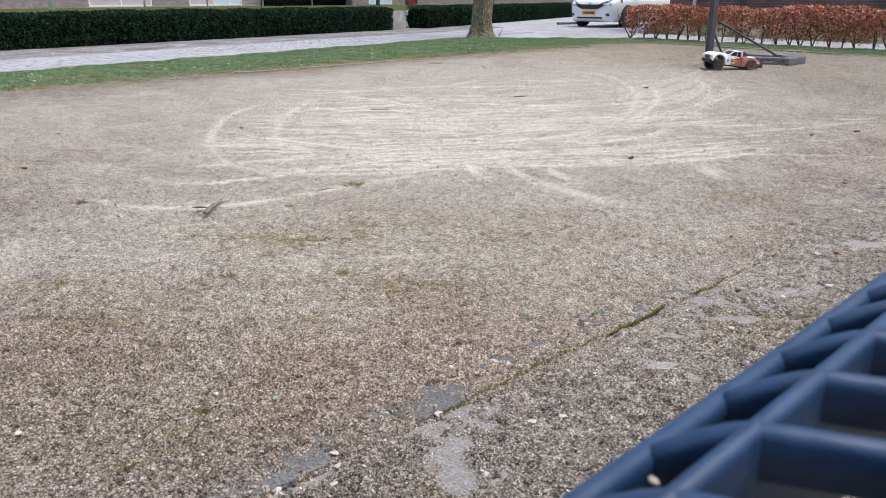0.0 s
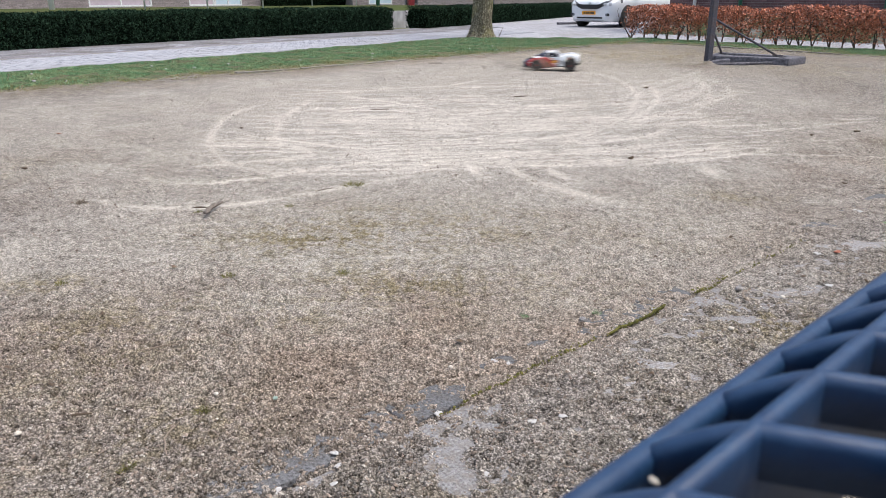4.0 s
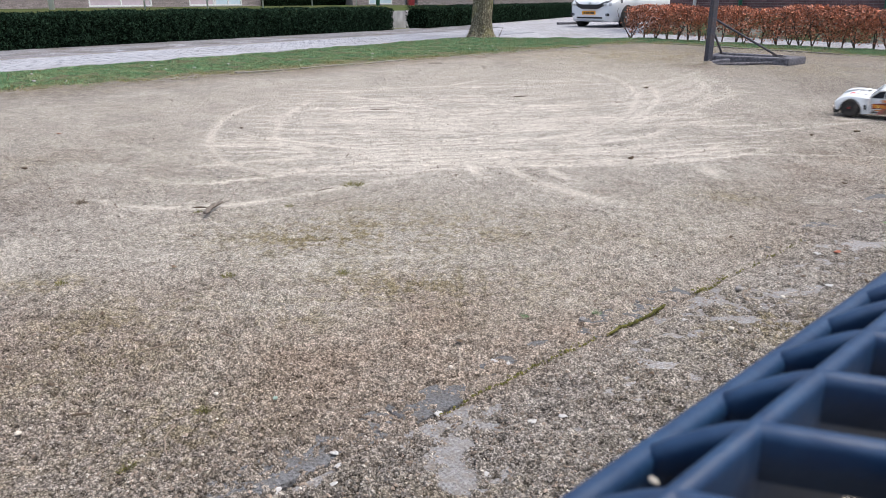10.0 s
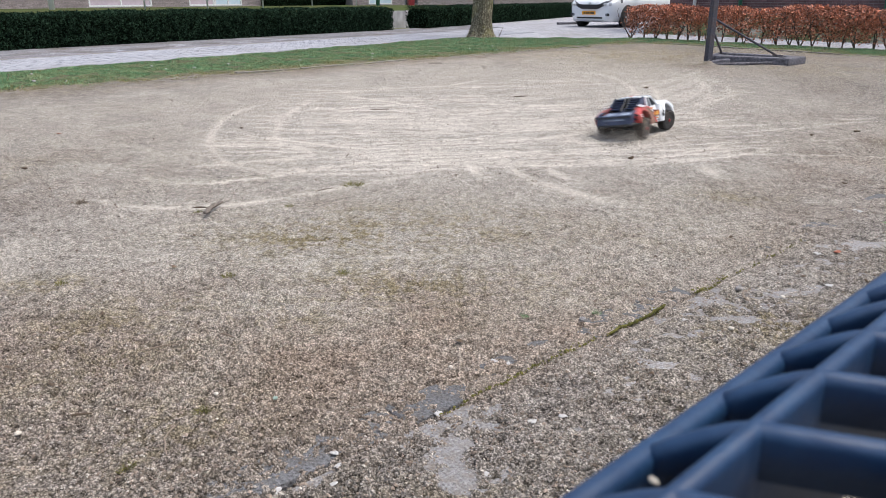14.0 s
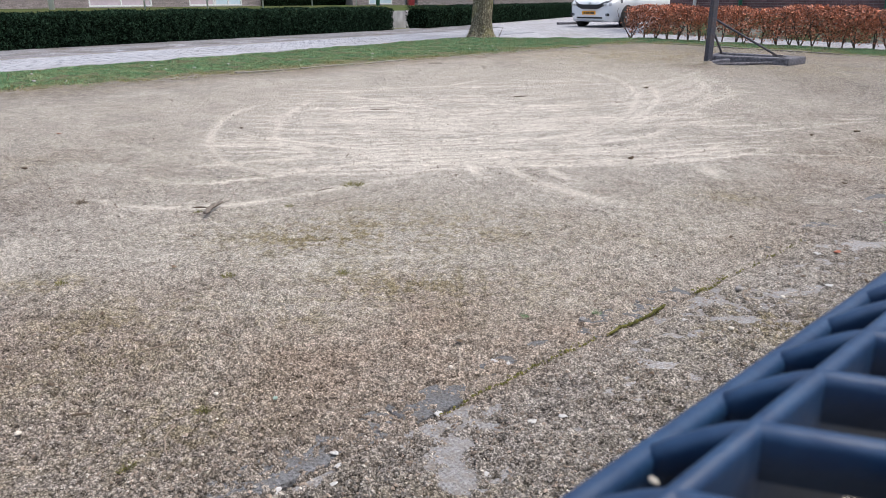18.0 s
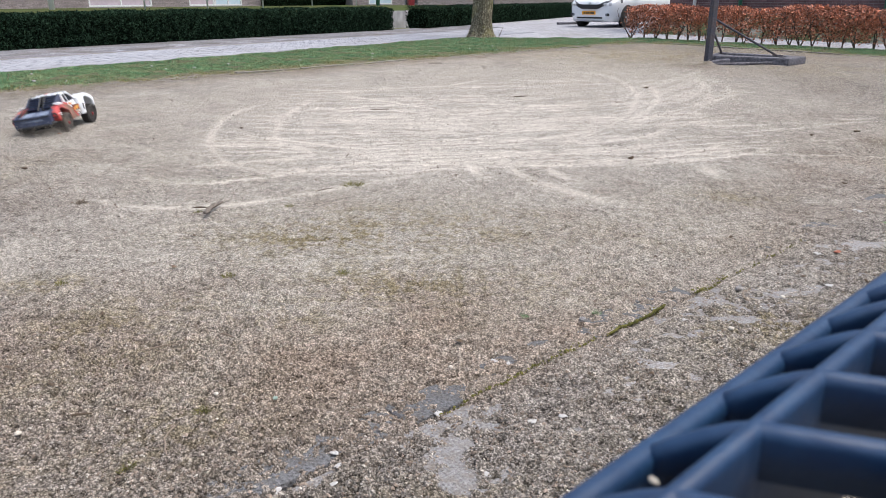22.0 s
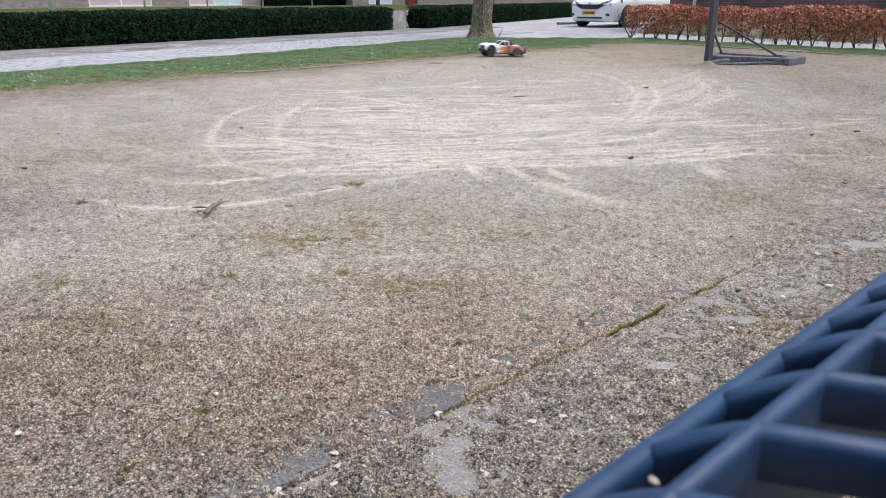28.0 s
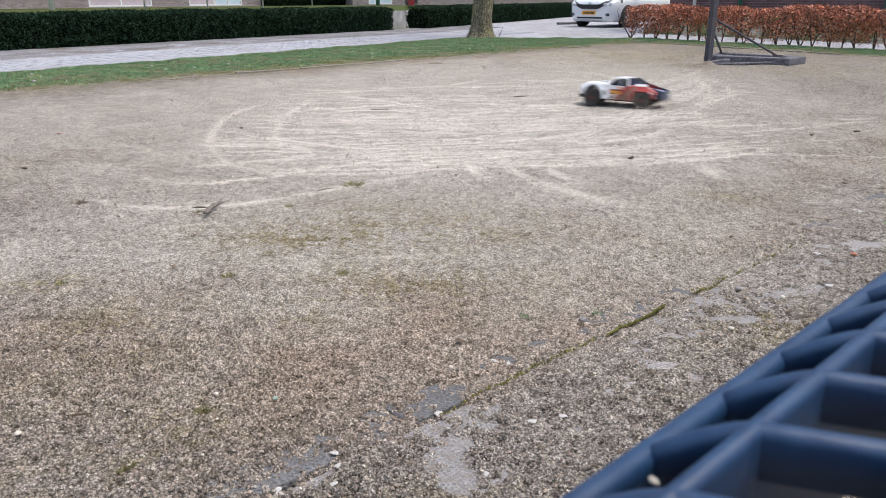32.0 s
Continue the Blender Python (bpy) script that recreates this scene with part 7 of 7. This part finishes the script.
def tuft(x, y, size, count, material, label, seed):
    rng = np.random.default_rng(seed)
    z = on_ground(x, y) + 0.002
    t_ = thing("grass_tuft", pose(x, y, z), label, "grass tuft", "tufts on the field")
    a, r = rng.uniform(0, 6.28, count), rng.uniform(0, 1, count) ** 0.6 * size
    bx_, by_ = r * np.cos(a), r * np.sin(a)
    h = size * rng.uniform(0.15, 0.42, count)
    wd = size * 0.045
    ang_ = rng.uniform(0, 6.28, count)
    ln_ = rng.normal(0, 0.5, (count, 2)) * h[:, None] + 0.5 * np.stack((bx_, by_), -1)
    v = np.stack((np.stack((bx_ - wd * np.cos(ang_), by_ - wd * np.sin(ang_), 0 * h - 0.003), -1), np.stack((bx_ + wd * np.cos(ang_), by_ + wd * np.sin(ang_), 0 * h - 0.003), -1), np.stack((bx_ + ln_[:, 0], by_ + ln_[:, 1], h), -1)), 1)
    ob = mesh_np("foliage", v.reshape(-1, 3), np.arange(3 * count).reshape(-1, 3), material, t_)
    ob["kind"] = "stuff"


for i, (x, y, s, m_, lb) in enumerate(((-0.47, 3.75, 0.08, MOSS, "small green grass tuft in the sand"), (-1.72, 3.37, 0.05, LEAF_DARK, "withered dark grass tuft in the sand"), (-1.12, 3.23, 0.03, MOSS, "small yellow green moss tuft by the twig"),
                                      (-0.72, 3.33, 0.03, MOSS, "small yellow green moss tuft in the sand"), (0.25, 2.06, 0.02, GRASS, "tiny green weed in the soil"), (-1.3, 2.33, 0.035, MOSS, "flat yellow green moss tuft in the sand"),
                                      (1.9, 3.0, 0.03, GRASS, "tiny green weed in the soil"), (-0.66, 1.30, 0.03, MOSS, "flat yellow green moss tuft in the soil"), (-0.57, 1.52, 0.03, MOSS, "flat yellow green moss tuft in the soil"),
                                      (3.4, 4.6, 0.07, GRASS, "small green weed in the sand"), (0.47, 2.06, 0.025, GRASS, "tiny green weed in the soil"), (-0.35, 2.42, 0.04, MOSS, "flat yellow green moss tuft in the sand"), (-0.75, 2.4, 0.04, MOSS, "flat yellow green moss tuft in the sand"))):
    tuft(x, y, s * 0.62, 90, m_, lb, 300 + i)

# moss along the slab joint
m_rng = np.random.default_rng(77)
along = np.concatenate((m_rng.uniform(1.10, 1.38, 460), m_rng.uniform(1.56, 1.76, 110), m_rng.uniform(0.45, 1.05, 170), m_rng.uniform(1.8, 2.4, 50)))
across = m_rng.normal(0.0, 0.006, len(along)) + 0.004
mx, my = SLAB_A[0] + SLAB_U[0] * along + SLAB_N[0] * across, SLAB_A[1] + SLAB_U[1] * along + SLAB_N[1] * across
scatter("joint_moss", mx, my, m_rng.uniform(0.002, 0.006, len(mx)), MOSS, "green moss growing in the slab joint", "moss", 0.9, 1.9, 78)

# dark litter over the whole field
lx_, ly_, lr_ = field_points(1000, 1.6, 11.0, 0.6, 81)
scatter("leaf_litter", lx_, ly_, 0.003 + 0.012 * lr_ ** 7, LEAF_DARK, "dark crumbs of dead leaves on the sand", "litter", 0.5, 0.3, 82)


def blot(x, y, size, seed):
    """A splashed dropping: a low uneven disc."""
    r = random.Random(seed)
    t_ = thing("bird_dropping", pose(x, y, max(on_ground(x, y) - 0.004, 0.003) + 0.0006, 0, 0, r.uniform(0, 360)), "dried white bird dropping on the concrete", "dropping", "droppings")
    bm = bmesh.new()
    rim_ = []
    for ring, z in ((1.0, -0.0012), (0.9, 0.0001), (0.45, 0.0003)):
        rim_.append([bm.verts.new((size * ring * (1 + 0.3 * math.sin(3 * a + seed) + 0.18 * math.sin(7 * a + 2 * seed)) * math.cos(a), 0.75 * size * ring * (1 + 0.25 * math.sin(2 * a + seed)) * math.sin(a), z)) for a in (2 * math.pi * k / 16 for k in range(16))])
    for p, q in zip(rim_, rim_[1:]):
        for k in range(16):
            bm.faces.new((p[k], p[(k + 1) % 16], q[(k + 1) % 16], q[k]))
    bm.faces.new(rim_[-1])
    part("splash", bm, DROPPING, t_, smooth=True)


for i, (x, y, s) in enumerate(((-0.233, 1.345, 0.009), (-0.218, 1.298, 0.008), (-0.275, 1.318, 0.009), (-0.33, 1.222, 0.010), (-0.011, 1.512, 0.010), (0.006, 1.407, 0.009), (0.043, 1.378, 0.007), (0.138, 1.762, 0.010), (0.173, 1.748, 0.008),
                               (0.253, 1.742, 0.011), (0.205, 1.462, 0.009), (0.278, 1.492, 0.009), (0.72, 2.02, 0.010), (1.88, 3.2, 0.02), (-0.22, 1.235, 0.008), (0.66, 2.11, 0.009), (0.09, 1.27, 0.008), (1.30, 2.30, 0.012), (1.42, 2.63, 0.014))):
    blot(x, y, s * 1.15, i)


def pebble(x, y, size, material, label, seed):
    r = random.Random(seed)
    t_ = thing("pebble", pose(x, y, on_ground(x, y) + size * 0.3, 0, 0, r.uniform(0, 360)), label, "stone", "pebbles")
    bm = bmesh.new()
    bmesh.ops.create_icosphere(bm, subdivisions=2, radius=size)
    for v in bm.verts:
        v.co *= 1 + 0.25 * noise.noise(v.co * (1.3 / size) + Vector((seed, 0, 0)))
        v.co.z *= 0.6
    part("stone", bm, material, t_, smooth=True)


for i, (x, y, s, m_, lb) in enumerate(((-0.41, 1.58, 0.006, GREEN_STONE, "pale green pebble on the soil"), (-0.56, 1.60, 0.006, GRAVEL, "small pale pebble on the soil"), (0.98, 2.26, 0.012, CONCRETE, "flat grey stone flake on the slab"), (0.84, 1.95, 0.008, GRAVEL, "small pale pebble on the slab"),
                                      (0.42, 2.02, 0.012, CONCRETE, "flat grey stone flake on the soil"), (-0.95, 1.42, 0.008, GRAVEL, "small pale pebble on the soil"), (1.1, 2.2, 0.008, GRAVEL, "small pale pebble on the slab"), (0.02, 1.74, 0.006, GRAVEL, "small pale pebble on the soil"))):
    pebble(x, y, s, m_, lb, i)

for i, (x, y) in enumerate(((-5.15, 9.4), (-4.1, 10.6), (-4.75, 8.7), (-3.4, 10.3), (-3.1, 10.9), (-1.2, 12.9), (-2.2, 11.6))):
    pebble(x, y, 0.022, DROPPING, "small white scrap lying in the grass", 40 + i)
h_rng = np.random.default_rng(91)
ft = h_rng.uniform(0, 1, 2600)
hx, hy = -13.0 + 11.6 * ft + h_rng.normal(0.1, 0.12, 2600), 6.9 + 16.2 * ft - np.abs(h_rng.normal(0, 0.12, 2600))
scatter("hedge_litter", hx, hy, h_rng.uniform(0.008, 0.022, 2600), LEAF_DARK, "brown dead leaves along the foot of the hedge", "litter", 0.4, 1.6, 92)
v_rng = np.random.default_rng(93)
vx_, vy_ = v_rng.uniform(-8, 9, 9000), v_rng.uniform(5, 18.4, 9000)
ok_ = (outside_field(vx_, vy_) > -0.3) & (outside_verge(vx_, vy_) < -0.1)
vx_, vy_ = vx_[ok_][:1100], vy_[ok_][:1100]
scatter("verge_litter", vx_, vy_, v_rng.uniform(0.006, 0.02, len(vx_)), LEAF_DARK, "brown dead leaves scattered in the verge grass", "litter", 0.5, 0.9, 94)

# pale flower heads in the verge, along the field's edge
f_rng = np.random.default_rng(97)
fx_, fy_ = f_rng.uniform(-8, 4, 900), f_rng.uniform(4, 17, 900)
near_edge = (outside_field(fx_, fy_) > 0.05) & (outside_field(fx_, fy_) < 0.9) & (outside_verge(fx_, fy_) < -0.3)
fx_, fy_ = fx_[near_edge][:26], fy_[near_edge][:26]
PETAL = surface("petals", (0.66, 0.66, 0.62), (0.86, 0.86, 0.82), 80, 0.7, spec=0.1)
scatter("verge_flowers", fx_, fy_, f_rng.uniform(0.010, 0.022, len(fx_)), PETAL, "small white flower heads in the verge grass", "flowers", 0.5, 1.6, 98)


# ---- movement ----
def limited(v, most):
    return max(-most, min(most, v))


def body_tilt(k):
    """Lean out of the turn and squat under power, about a point between the axles."""
    a, b, c = TRUCK[max(0, k - 1)], TRUCK[k], TRUCK[min(len(TRUCK) - 1, k + 1)]
    v0 = math.hypot(b[1] - a[1], b[2] - a[2]) / max(0.05, b[0] - a[0])
    v1 = math.hypot(c[1] - b[1], c[2] - b[2]) / max(0.05, c[0] - b[0])
    rate = radians(c[3] - a[3]) / max(0.1, c[0] - a[0])
    lean = limited(1.0 * rate * (v0 + v1) / 2, 9.0)
    squat = 5.0 - 0.45 * abs(lean) + limited(0.35 * (v1 - v0) / max(0.1, (c[0] - a[0]) / 2), 3.0) if v0 + v1 > 1.0 else 0.0
    return Matrix.Translation((0, 0, 0.06)) @ pose(0, 0, 0, lean, -squat, 0) @ Matrix.Translation((0, 0, -0.06))


def motions():
    tilts = [body_tilt(k) for k in range(len(TRUCK))]
    walk(truck, [(t, pose(x, y, 0.0, 0, 0, a) @ m) for (t, x, y, a), m in zip(TRUCK, tilts)])
    walk(spray, [(t, pose(x, y, 0.0, 0, 0, a)) for t, x, y, a in TRUCK])
    for wheel, x, s in wheels:
        rows, spin = [], 0.0
        last = TRUCK[0]
        for k, now in enumerate(TRUCK):
            ahead = (now[1] - last[1]) * math.cos(radians(now[3])) + (now[2] - last[2]) * math.sin(radians(now[3]))
            spin += limited(math.degrees(ahead / TYRE), 70.0)
            nxt = TRUCK[min(k + 1, len(TRUCK) - 1)]
            rate = (nxt[3] - last[3]) / max(0.05, nxt[0] - last[0])
            steer = limited(rate * 0.08, 22.0) if x > 0 else 0.0
            rows.append((now[0], tilts[k].inverted() @ pose(x, s * TRACK_HALF, TYRE, 0, spin, steer)))
            last = now
        walk(wheel, rows)
    walk(leaf, [(0.0, pose(1.50, 2.64, 0.012, 0, 0, 20)), (30.9, pose(1.50, 2.64, 0.012, 0, 0, 20)), (31.1, pose(1.53, 2.63, 0.03, 0, 0, 60)), (31.3, pose(1.55, 2.615, 0.012, 0, 0, 95)), (32.0, pose(1.55, 2.615, 0.012, 0, 0, 95))])


motions()
